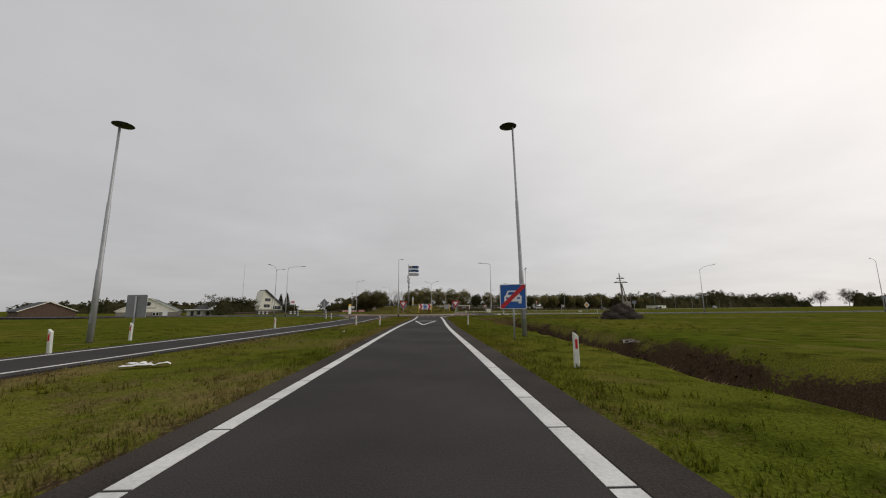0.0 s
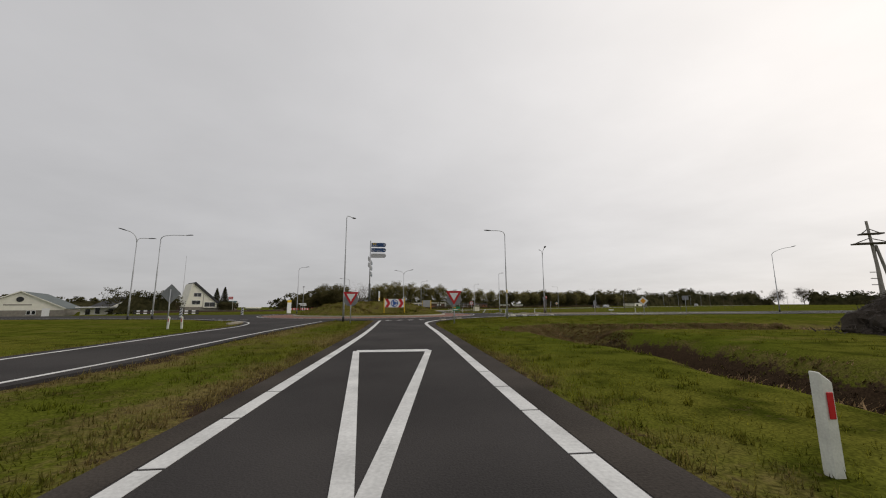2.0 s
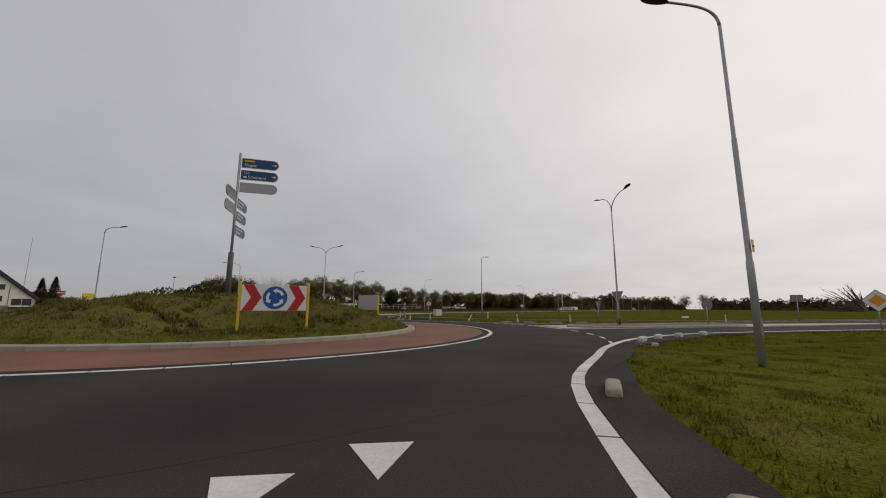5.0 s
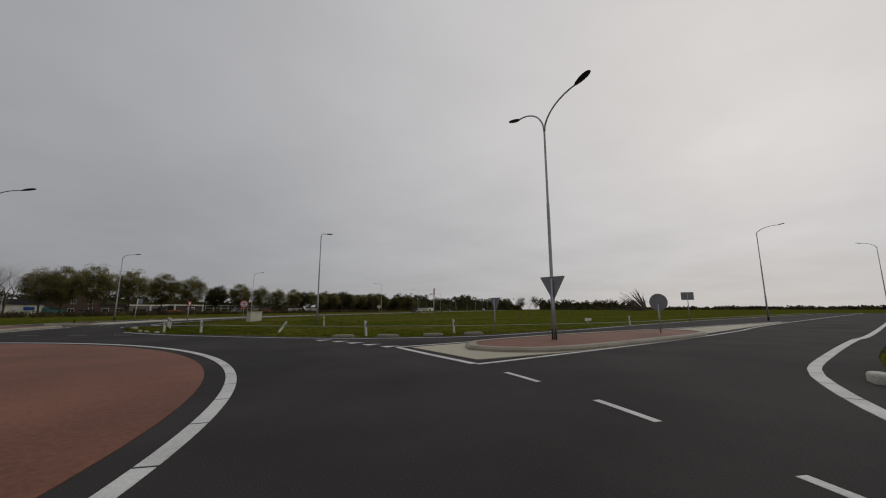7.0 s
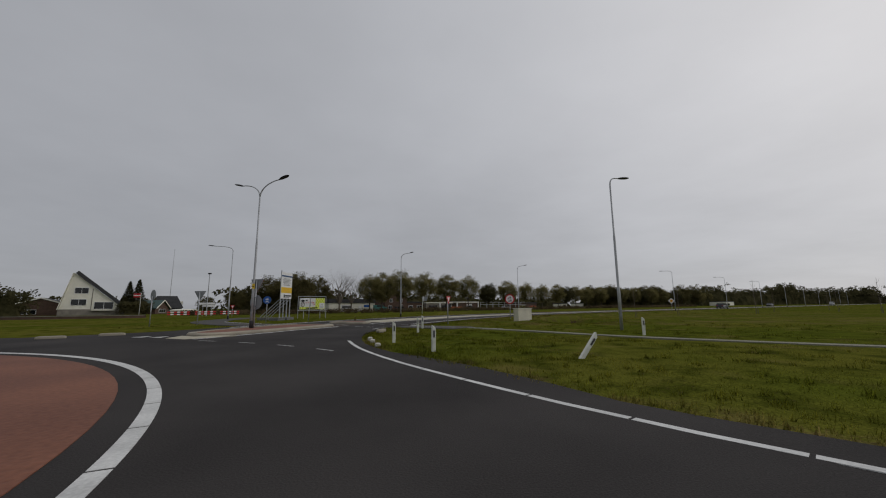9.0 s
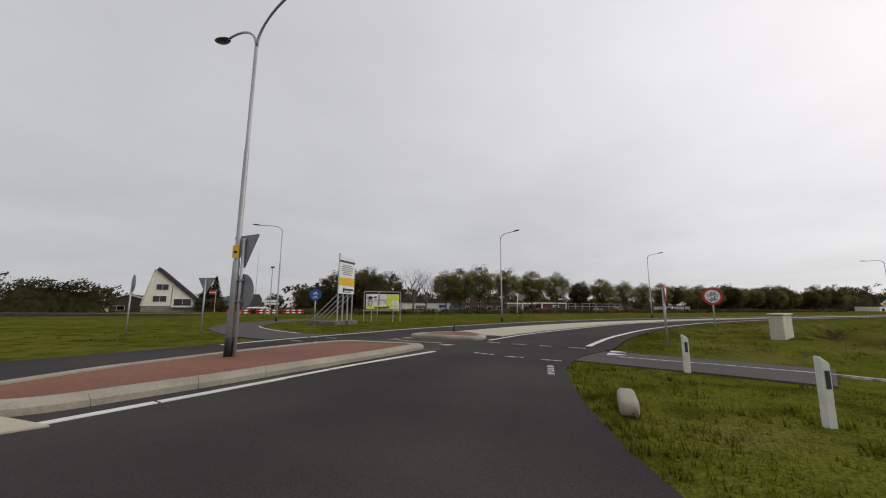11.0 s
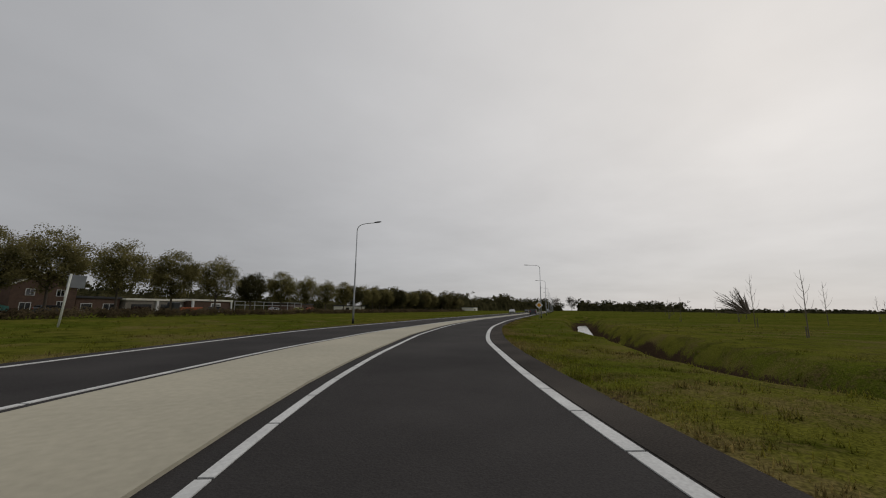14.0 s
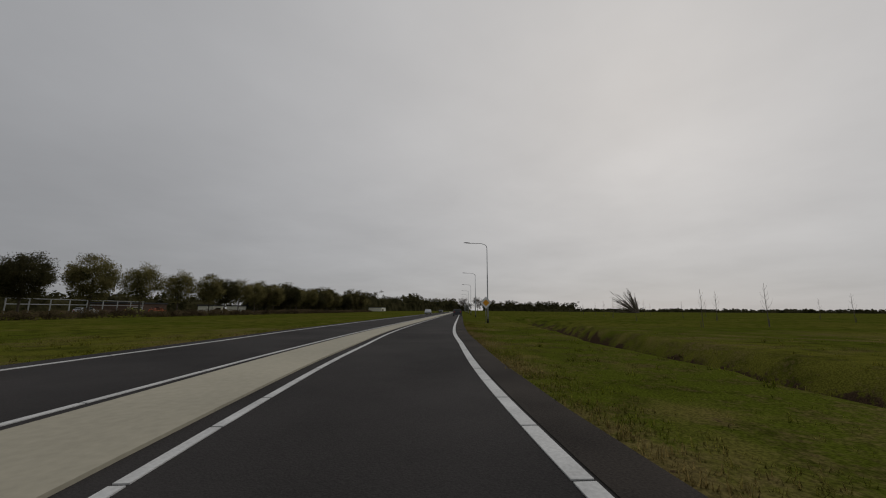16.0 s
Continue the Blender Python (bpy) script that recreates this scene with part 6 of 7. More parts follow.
def woods(name, pts, height, depth, mat, label, seed, per=10, size=0.6):
    """Far woods: one uneven mass of leaf clumps along a line."""
    rng = random.Random(seed)
    line = smooth_line(pts, 4.0)
    cs = []
    for x, y in line:
        for k in range(per):
            h = height * (0.72 + 0.38 * noise.noise((x * 0.06, y * 0.06, seed)) + rng.uniform(-0.12, 0.1))
            cs.append((x + rng.uniform(-depth, depth), y + rng.uniform(-depth, depth), max(0.2, h * math.sqrt(rng.random()))))
    v, f = leaf_cloud(cs, 16, max(0.3, min(1.2, height * 0.08)), size, rng)
    # the dense inside of the wood
    core = height > 3
    if core:
        base = len(v)
        sides = ((-1, 0), (-0.8, 0.55), (-0.3, 0.8), (0.3, 0.8), (0.8, 0.55), (1, 0))
        for i, (x, y) in enumerate(line):
            (ax, ay), (bx, by) = line[max(i - 1, 0)], line[min(i + 1, len(line) - 1)]
            n = math.hypot(bx - ax, by - ay)
            for k, (a, u) in enumerate(sides):
                h = height * (0.72 + 0.38 * noise.noise((x * 0.06, y * 0.06, seed)) + 0.2 * noise.noise((x * 0.5 + k, y * 0.5, seed)))
                if i in (0, len(line) - 1):
                    h *= 0.1
                v.append((x + (by - ay) / n * depth * a, y - (bx - ax) / n * depth * a, -0.3 + h * u))
        m = len(sides)
        for i in range(len(line) - 1):
            for k in range(m - 1):
                q = base + i * m + k
                f.append((q, q + 1, q + m + 1, q + m))
    me = bpy.data.meshes.new(name)
    me.from_pydata(v, [], f)
    me.materials.append(mat)
    return tagged(new(name, me), label, "woods", kind="stuff")


woods("woods_north", [on_row(112, 12), on_row(180, 10), on_row(250, 6), on_row(320, 2)], 15, 6, DARK_LEAVES, "dense dark woods along the far road", 21, 16)
woods("woods_far_north", [on_row(330, 8), on_row(400, -8), on_row(470, -30)], 22, 9, DARK_LEAVES, "distant line of dark trees", 22, 12, 0.8)
woods("woods_far_north_end", [on_row(470, -30), on_row(560, -50), on_row(690, -105), (525, 665)], 26, 10, DARK_LEAVES, "distant dark wood beside the road", 41, 12, 1.0)
woods("woods_far_bushes", [(525, 665), (532, 620), (545, 590), (552, 562)], 17, 6, DARK_LEAVES, "low dark bushes behind distant sheds", 42, 12, 0.8)
woods("woods_behind_row", [on_row(-45, 40), on_row(0, 46), on_row(60, 44), on_row(120, 30)], 9.5, 6, DARK_LEAVES, "dark trees behind the village buildings", 23, 12)
woods("woods_west", [(-190, 170), (-150, 190), (-114, 205), (-102, 212)], 7.5, 6, DARK_LEAVES, "dark trees behind the houses", 24, 14)
woods("woods_garden_bush", [(-74.5, 177.5), (-73, 178.2), (-71.3, 179.3)], 4.0, 1.3, DARK_LEAVES, "dark round bushes beside the white house", 31, 60, 0.2)
woods("woods_west_bushes", [(-93, 150), (-88, 154), (-84.5, 158.5), (-82, 161.5)], 6.6, 2.6, DARK_LEAVES, "dark bushes and small trees beside the houses", 29, 30, 0.3)
woods("woods_northwest", [(-70, 225), (-50, 215), (-44, 195), (-46, 178)], 8, 5, DARK_LEAVES, "dark trees behind the lawn", 25, 14)
woods("woods_south_west", [(-190, 140), (-240, 100), (-300, 60)], 6, 8, DARK_LEAVES, "low distant tree line", 26, 6, 0.8)
woods("woods_east", [(520, 420), (620, 330), (700, 230), (720, 120), (700, 0), (650, -120)], 5.8, 10, DARK_LEAVES, "distant dark tree line across the fields", 27, 9, 1.1)
woods("woods_horizon", [(700, 640), (730, 610), (790, 560), (860, 500)], 26, 12, DARK_LEAVES, "distant dark wood on the horizon", 28, 14, 1.2)
woods("reeds", [(-45, 160), (-22, 166), (-6, 178), (12, 197), (35, 218), (70, 248), (150, 318)], 1.1, 1.5, REEDS, "strip of brown reeds and weeds along a ditch", 30, 60, 0.13)

for k, (x, y, f) in enumerate(((728, 722, 3.5), (762, 702, 3.7))):
    far_tree = tree(50 + k, 9.6, 4.3, 0.16, "wide bare tree far across the fields", TWIG, bare=0.18, limbs=0.11)
    far_tree.matrix_basis = pose(x, y, -1, 0, 0, 40 * k)
    far_tree.scale = (f, f, f)


def fan_tree(x, y, turn):
    """A split, leaning crown: many stems that fan out from one low stool."""
    rng = random.Random(33)
    e = thing("fallen_willow", pose(x, y, -0.6, 0, 0, turn), "bare willow with stems fanning out low", "tree", "trees")
    tw = bmesh.new()
    for k in range(24):
        a = radians(6 + 82 * (k / 23) ** 0.8 + rng.uniform(-5, 5))
        n = rng.uniform(12, 19) * (0.8 + 0.25 * math.sin(a))
        d = Vector((-math.cos(a), rng.uniform(-0.35, 0.35), math.sin(a))).normalized()
        bow = Vector((0, 0, rng.uniform(-0.6, 1.2)))
        pts = [tuple(d * n * u + bow * u * (1 - u) * 2) for u in (0, 0.35, 0.7, 1)]
        part("stem", tube(pts, [0.42, 0.3, 0.2, 0.07], 6), TWIG, e)
        for q in range(7):
            u = rng.uniform(0.35, 1.0)
            p = d * n * u
            w = (d + Vector((rng.gauss(0, 0.4), rng.gauss(0, 0.4), rng.gauss(0.15, 0.35)))).normalized() * rng.uniform(1.5, 4)
            tube([tuple(p), tuple(p + w * 0.5), tuple(p + w)], [0.1, 0.07, 0.03], 4, tw)
    tagged(part("twigs", tw, TWIG, e), kind="stuff")
    return e


fan_tree(331, 226, -32).scale = (1.75, 1.2, 0.95)


def sapling(seed, height):
    """A thin upright leader with a few short twigs, tied to a low stake."""
    rng = random.Random(seed)
    e = thing("sapling", Matrix(), "thin young bare tree planted in a field", "tree", "saplings")
    bm, tw = bmesh.new(), bmesh.new()
    tube([(0, 0, 0), (0.03, 0.02, height * 0.35), (-0.03, 0.04, height * 0.7), (0.02, 0, height)], [0.042, 0.034, 0.024, 0.01], 6, bm)
    for k in range(11):
        z = height * (0.3 + 0.055 * k)
        a = k * 2.4 + rng.uniform(-0.4, 0.4)
        r = height * rng.uniform(0.1, 0.17) * (1.1 - 0.05 * k)
        q = Vector((math.cos(a) * r * 0.55, math.sin(a) * r * 0.55, z + r * 0.75))
        tube([(0, 0, z), tuple(q), tuple(q + Vector((math.cos(a) * r * 0.2, math.sin(a) * r * 0.2, r * 0.7)))], [0.014, 0.01, 0.005], 4, tw)
    part("trunk", bm, TWIG, e, "thin bare stem")
    tagged(part("twigs", tw, TWIG, e), kind="stuff")
    part("stake", tube([(0.25, 0, 0), (0.25, 0, height * 0.2)], 0.035, 6), WOOD, e)
    return e


young = sapling(35, 5.6)
young.matrix_basis = pose(27.5, 127.8, -0.15)
young.scale = (0.62, 0.62, 0.62)
rng = random.Random(40)
for x, y, f in ((35.0, 132.9, 0.82), (48.75, 139.2, 1.05), (63, 137.4, 1.05), (60, 150, 0.75), (66, 146, 0.9), (78, 160, 0.8), (88, 152, 1.0), (100, 170, 0.9), (110, 160, 0.8), (118, 178, 0.9), (130, 172, 1.0), (96, 138, 0.9), (76, 133, 0.8), (145, 190, 0.9), (160, 200, 0.9), (140, 160, 0.9), (180, 214, 1), (120, 140, 0.9), (200, 230, 1), (62, 131, 0.6), (58, 118, 0.8), (75, 112, 0.8), (47, 110, 0.7), (90, 116, 0.8), (170, 180, 1), (210, 220, 1)):
    ob = copy_thing(young, pose(x, y, -0.2, 0, 0, rng.uniform(0, 360)))
    f *= 0.8
    ob.scale = (f, f, f)
shrub = bare_tree(37, 2.4, "small bare shrub in a field", 0.5, 3, 1, "shrub", 6)
shrub.matrix_basis = pose(62, 112, -0.1)

# ---- buildings ----


def window(e, x, z, w, h, y=-0.01, panes=2, name="window"):
    """A framed window on the front wall (facing -y)."""
    fr = part(name, box(w, 0.1, h, (x, y, z), 0.01), WHITE_FILM, e, "white window frame")
    pw = (w - 0.12) / panes
    for k in range(panes):
        part("pane", box(pw - 0.07, 0.04, h - 0.16, (x - w / 2 + 0.06 + (k + 0.5) * pw, y - 0.04, z + 0.08)), GLASS_DARK, fr)
    return fr


def gable_building(name, m, w, d, eave, ridge, wall, roof, label, ridge_x=0.0, over=0.4, base=None):
    """A building whose gable faces -y."""
    e = thing(name, m, label, "building")
    out = [(-w / 2, 0), (w / 2, 0), (w / 2, eave), (ridge_x, ridge), (-w / 2, eave)]
    bm = plate(out, d)
    bmesh.ops.translate(bm, vec=(0, d / 2, 0), verts=bm.verts)
    part("wall", bm, wall, e)
    for sx in (-1, 1):
        ex = sx * w / 2
        t = Vector((ex - ridge_x, eave - ridge)).normalized()
        a, b = Vector((ridge_x, ridge)) - t * 0.02, Vector((ex, eave)) + t * over
        nrm = Vector((-t.y, t.x)) * (0.22 if t.x > 0 else -0.22)
        bm = plate([tuple(a), tuple(b), tuple(b + nrm), tuple(a + nrm)], d + 2 * over)
        bmesh.ops.translate(bm, vec=(0, d / 2, 0.02), verts=bm.verts)
        part("roof", bm, roof, e)
        bm = plate([tuple(a), tuple(b), tuple(b + nrm * 1.2), tuple(a + nrm * 1.2)], 0.08)
        bmesh.ops.translate(bm, vec=(0, -over - 0.05, 0.02), verts=bm.verts)
        part("bargeboard", bm, WHITE_WALL, e, "white bargeboard")
    if base:
        part("plinth", box(w + 0.06, d + 0.06, base, (0, d / 2, 0)), GREY_WALL, e)
    return e


def facing(x, y, tx, ty):
    """Turn so that the front (-y) looks from x, y towards tx, ty."""
    return math.degrees(math.atan2(ty - y, tx - x)) + 90


hall = gable_building("village_hall", pose(-112.5, 142.5, -1.25, 0, 0, facing(-112.5, 142.5, -30, 30) - 4), 18.5, 30, 2.3, 7.1, WHITE_WALL, ROOF_GREEN, "long white gabled hall with a grey-green roof", base=1.9)
part("round_emblem", tube([(0, -0.1, 5.0), (0, 0.05, 5.0)], 0.75, 24), BLACK_FILM, hall, "dark round emblem")
part("text_bar", box(5.5, 0.05, 0.3, (-0.3, -0.02, 3.3)), GREY_WALL, hall)
part("door", box(1.6, 0.1, 2.4, (5.4, -0.04, 0.0)), WHITE_FILM, hall)
for k in range(5):
    window(hall, 2 + k * 1.0, 0.6, 0.9, 1.2, -0.02, 1) if k < 2 else None

bung = thing("bungalow", pose(-95.5, 156.5, -1.15, 0, 0, facing(-95.5, 156.5, 0, 20)), "low white bungalow with a dark hipped roof", "building")
part("wall", box(19, 12, 2.5, (0, 6, 0)), WHITE_WALL, bung)
bm = bmesh.new()
lo = [bm.verts.new(p) for p in ((-8, 0, 2.6), (8, 0, 2.6), (8, 12, 2.6), (-8, 12, 2.6))]
hi = [bm.verts.new(p) for p in ((-2.2, 6, 6.0), (2.2, 6, 6.0))]
for q in ((lo[0], lo[1], hi[1], hi[0]), (lo[1], lo[2], hi[1]), (lo[2], lo[3], hi[0], hi[1]), (lo[3], lo[0], hi[0]), tuple(lo[::-1])):
    bm.faces.new(q)
part("roof", bm, ROOF_DARK, bung, "dark hipped roof")
part("flat_eaves", box(21, 3.5, 0.35, (0, -0.6, 2.4), 0.03), WHITE_FILM, bung, "white flat eaves")
dm = plate([(-2.7, 2.8), (2.7, 2.8), (0, 4.5)], 3.0)
bmesh.ops.translate(dm, vec=(0.3, 1.0, 0), verts=dm.verts)
dormer = part("dormer", dm, WHITE_WALL, bung, "white gabled dormer")
part("dormer_window", box(2.2, 0.1, 0.7, (0.3, -0.55, 2.95)), GLASS_DARK, dormer)
for k, x in enumerate((-7.8, -5.6, -2.5, -0.6, 1.6, 4.4, 7.2)):
    window(bung, x, 0.5 if k % 2 else 0.2, 1.3, 1.9, -0.03, 1)
v, f = leaf_cloud([(-3.5 + 0.25 * k, -2.4 + rng.uniform(-0.4, 0.4), rng.uniform(0.2, 1.6)) for k in range(26)], 40, 0.3, 0.14, rng)
me = bpy.data.meshes.new("hedge")
me.from_pydata(v, [], f)
me.materials.append(DARK_LEAVES)
hd = new("hedge", me)
hd.matrix_basis = bung.matrix_basis.copy()
tagged(hd, "clipped dark green hedge before the bungalow", "hedge", kind="stuff")

# white house with one steep long roof
hx, hy = -80.0, 173.6
a_turn = math.degrees(math.atan2(178.4 - 170.5, -75.2 + 83.1)) + 0
house = thing("asymmetric_house", pose(hx, hy, -0.1, 0, 0, a_turn - 2), "white house with a steep dark lopsided roof", "building")
out = [(-5.2, 1.4), (5.0, 1.4), (5.0, 2.75), (-3.05, 10.0), (-3.35, 10.0)]
bm = plate(out, 9)
bmesh.ops.translate(bm, vec=(0, 4.5, 0), verts=bm.verts)
part("wall", bm, WHITE_WALL, house, "white rendered gable wall")
for a, b in (((-3.05, 10.05), (5.9, 2.1)), ((-3.35, 10.05), (-5.3, 1.4))):
    t = (Vector(b) - Vector(a)).normalized()
    n = Vector((-t.y, t.x)) * (0.75 if b[0] > 0 else -0.12)
    bm = plate([a, b, tuple(Vector(b) + n), tuple(Vector(a) + n)], 9.8)
    bmesh.ops.translate(bm, vec=(0, 4.4, 0), verts=bm.verts)
    part("roof", bm, ROOF_DARK if b[0] > 0 else WHITE_WALL, house)
part("plinth", box(10.5, 9.2, 1.9, (0.0, 4.5, -0.4)), GREY_WALL, house, "rough grey stone base")
window(house, -1.6, 5.2, 2.5, 1.45, -0.03, 2)
window(house, -1.9, 2.4, 2.75, 1.5, -0.03, 2)
window(house, 2.6, 1.5, 3.6, 1.75, -0.05, 2)
part("balcony", box(4.2, 1.0, 0.25, (2.6, -0.5, 1.15), 0.03), WHITE_WALL, house, "white balcony slab")
# grey strip drawn for the shaded step of a recess left unbuilt
part("recess_shade_strip", box(0.16, 0.06, 5.0, (0.35, -0.02, 1.4)), GREY_WALL, house)
part("fascia", plate([(0.4, 6.6), (5.75, 1.95), (5.75, 2.15), (0.4, 6.85)], 0.1), WHITE_WALL, house, "white board under the eaves")
part("side_wall", box(1.6, 3.0, 2.4, (5.8, 1.2, -0.4), 0.02), GREY_WALL, house, "rough grey stone pier")

# low wall with a coping along the far edge of the lawn
wall_line = [(-74, 133), (-62, 135.5), (-50, 138.5), (-43, 141.5), (-40.2, 144)]
garden = tagged(link("garden_wall", strip(smooth_line(wall_line, 2.0), 0.3, -0.7, 0.32), BRICK_WALL), "low brown garden wall along the lawn", "wall", kind="structure")
part("coping", strip(smooth_line(wall_line, 2.0), 0.4, 0.322, 0.4), GREY_WALL, garden, "grey coping")

pav = gable_building("brown_bungalow", pose(-91, 172.5, -0.6, 0, 0, a_turn - 5), 13, 10, 2.4, 4.6, BRICK_WALL, ROOF_DARK, "low brown bungalow with a shallow roof", base=0.5)
window(pav, -2, 0.9, 3.0, 1.1)
green = gable_building("green_roof_house", pose(-75.5, 190.5, -0.5, 0, 0, a_turn + 62), 8, 8.5, 2.0, 4.1, BRICK_WALL, ROOF_TEAL, "low brown house with a teal roof")
window(green, 0, 0.8, 4.0, 1.0, panes=3)
barn = thing("dark_house", pose(-124, 262, -0.3, 0, 0, facing(-124, 262, 3, 95) + 90), "broad house with a dark hipped roof and white dormer", "building")
part("wall", box(11.0, 12, 2.2, (0, 6, 0)), DARK, barn, "dark timber wall")
bm = bmesh.new()
low = [bm.verts.new(p) for p in ((-6.2, -0.6, 2.0), (6.2, -0.6, 2.0), (6.2, 12.6, 2.0), (-6.2, 12.6, 2.0))]
top = [bm.verts.new(p) for p in ((-4.2, 2.2, 7.6), (4.2, 2.2, 7.6), (4.2, 9.8, 7.6), (-4.2, 9.8, 7.6))]
bm.faces.new(top)
bm.faces.new(low[::-1])
for k in range(4):
    bm.faces.new((low[k], low[(k + 1) % 4], top[(k + 1) % 4], top[k]))
part("roof", bm, ROOF_DARK, barn, "dark hipped roof")
dormer = part("dormer", box(3.6, 2.4, 1.5, (0.3, 1.0, 3.7), 0.03), WHITE_WALL, barn, "white dormer")
part("dormer_window", box(1.3, 0.06, 0.8, (-0.45, -0.22, 4.05)), GLASS_DARK, dormer)
part("dormer_window", box(1.3, 0.06, 0.8, (1.05, -0.22, 4.05)), GLASS_DARK, dormer)

boat = thing("boat", pose(-67.6, 188.7, -0.1, 0, 0, 37), "white covered boat on a trailer by the houses", "boat")
bm = bmesh.new()
bmesh.ops.create_uvsphere(bm, u_segments=20, v_segments=10, radius=1)
bmesh.ops.scale(bm, vec=(3.4, 1.1, 0.75), verts=bm.verts)
for v in bm.verts:
    if v.co.z > 0:
        v.co.z *= 0.5
bmesh.ops.translate(bm, vec=(0, 0, 1.0), verts=bm.verts)
part("hull", bm, WHITE_WALL, boat, smooth=True)
part("trailer", box(5, 1.4, 0.3, (0, 0, 0), 0.03), DARK, boat)
grey_roof = gable_building("grey_roof_house", pose(-135, 128, -1.2, 0, 0, 60), 14, 12, 2.4, 5.5, BRICK_WALL, ROOF_DARK, "house with a dark roof behind the hall")

# buildings behind the row of trees
TURN_ROW = math.degrees(math.atan2(ROW[3], ROW[2]))


def low_building(name, s0, s1, back, deep, h, wall, label, trims=(), roof=None, parapet=0.0):
    x, y = on_row((s0 + s1) / 2, back)
    e = thing(name, pose(x, y, -0.4, 0, 0, TURN_ROW), label, "building")
    w = s1 - s0
    part("wall", box(w, deep, h, (0, deep / 2, 0)), wall, e)
    part("roof", box(w + 0.5, deep + 0.5, 0.45 + parapet, (0, deep / 2, h), 0.03), roof or ROOF_DARK, e, "flat dark roof edge")
    for kind, x, z, ww, hh in trims:
        if kind == "window":
            window(e, x, z, ww, hh, -0.03, max(1, int(ww / 1.2)))
        elif kind == "garage":
            g = part("garage_door", box(ww, 0.1, hh, (x, -0.03, z)), WHITE_FILM, e, "white sectional door")
            for k in range(3):
                part("pane_row", box(ww * 0.85, 0.04, hh * 0.13, (x, -0.08, z + hh * (0.4 + 0.18 * k))), GLASS_DARK, g)
        elif kind == "door":
            part("door", box(ww, 0.1, hh, (x, -0.03, z)), WHITE_FILM, e)
        elif kind == "dark":
            part("opening", box(ww, 0.1, hh, (x, -0.03, z)), GLASS_DARK, e)
        elif kind == "blue":
            part("sign_board", box(ww, 0.12, hh, (x, -0.04, z)), BLUE_FILM, e, "blue sign board")
        elif kind == "column":
            part("column", box(ww, 0.4, hh, (x, -0.15, z)), WHITE_FILM, e)
    return e


low_building("white_workshop", -48.2, -31.5, 14, 12, 3.1, WHITE_WALL, "low white workshop with a dark flat roof", (("garage", -2.2, 0, 4.0, 2.5), ("door", 2.6, 0, 1.0, 2.1), ("blue", 5.2, 1.7, 2.2, 0.8)), parapet=0.9)
brick = gable_building("brick_house", pose(*on_row(-22, 15), -0.4, 0, 0, TURN_ROW), 9.5, 9, 5.2, 7.8, BRICK_WALL, ROOF_DARK, "brown brick house behind the trees")
for x, z, w, h in ((-2.6, 0.6, 1.6, 1.6), (2.4, 0.3, 1.2, 2.2), (-2.2, 3.4, 1.3, 1.2), (2.2, 3.4, 1.3, 1.2)):
    window(brick, x, z, w, h)
low_building("brick_annex", -16.5, -8.5, 16, 8, 3.2, BRICK_WALL, "low brick annex with white window frames", (("window", -2.2, 0.7, 2.0, 1.5), ("window", 2.0, 0.7, 2.4, 1.5)))
low_building("white_fascia_shop", -8, 6.0, 15, 10, 3.0, GREY_WALL, "low grey shop with a white fascia", (("dark", -3.5, 0.6, 4.5, 1.6), ("dark", 3.0, 0.6, 4.0, 1.6), ("column", 0, 0, 0.5, 3.0), ("door", 6.0, 0, 0.9, 2.2)), roof=WHITE_WALL)
low_building("garage_block", 6.4, 19.5, 13, 9, 3.2, BRICK_WALL, "brown brick garage block with a white door", (("column", -6.3, 0, 0.5, 3.2), ("garage", 1.0, 0, 3.2, 2.7), ("column", 6.3, 0, 0.4, 3.2)), roof=WHITE_WALL)
low_building("long_shed", 60, 76, 22, 10, 3.0, BRICK_WALL, "low brown shed behind the trees", (("window", -4, 0.8, 3, 1.2), ("dark", 3, 0, 3, 2.2)))
low_building("white_kiosk", 78, 84, 8, 5, 2.6, WHITE_WALL, "small white building with a dark window", (("dark", 0, 0.9, 3.0, 1.1),))
for s, bk in ((112, 14), (131, 16), (150, 15)):
    low_building("white_gabled_house", s, s + 8, bk, 8, 2.8, WHITE_WALL, "small white house among dark trees", (("window", -2, 0.8, 1.6, 1.2), ("window", 2, 0.8, 1.6, 1.2)))
low_building("farm_shed", 300, 330, -18, 12, 3.6, WHITE_WALL, "long pale farm shed in the distance", (("dark", -6, 0.5, 8, 1.8),))
# open steel rack with wares
rack = thing("storage_rack", pose(*on_row(40, 15), -0.3, 0, 0, TURN_ROW), "open grey steel frame with stored goods", "rack")
for k in range(9):
    part("upright", box(0.16, 0.16, 3.4, (-17 + k * 4.2, 0, 0)), STEEL, rack)
for z in (2.2, 3.3):
    part("beam", box(34, 0.14, 0.16, (0, 0, z)), STEEL, rack)
part("goods", box(9, 2.0, 1.1, (6, 1.5, 0), 0.1), BRICK_WALL, rack, "reddish stacked goods")
x, y = on_row(0.5, 8)
tr = thing("farm_trailer", pose(x, y, -0.2, 0, 0, TURN_ROW), "orange farm machine parked behind the trees", "machine")
part("bed", box(6.0, 2.0, 0.9, (0.5, 0, 0.5), 0.05), CAR_ORANGE, tr)
part("cab", box(1.8, 1.8, 1.9, (-3.4, 0, 0.6), 0.15), CAR_DARK, tr, "dark cab")
for px in (-3.4, -0.5, 2.6):
    part("wheel", tube([(px, -1.1, 0.55), (px, 1.1, 0.55)], 0.55, 16), DARK, tr)
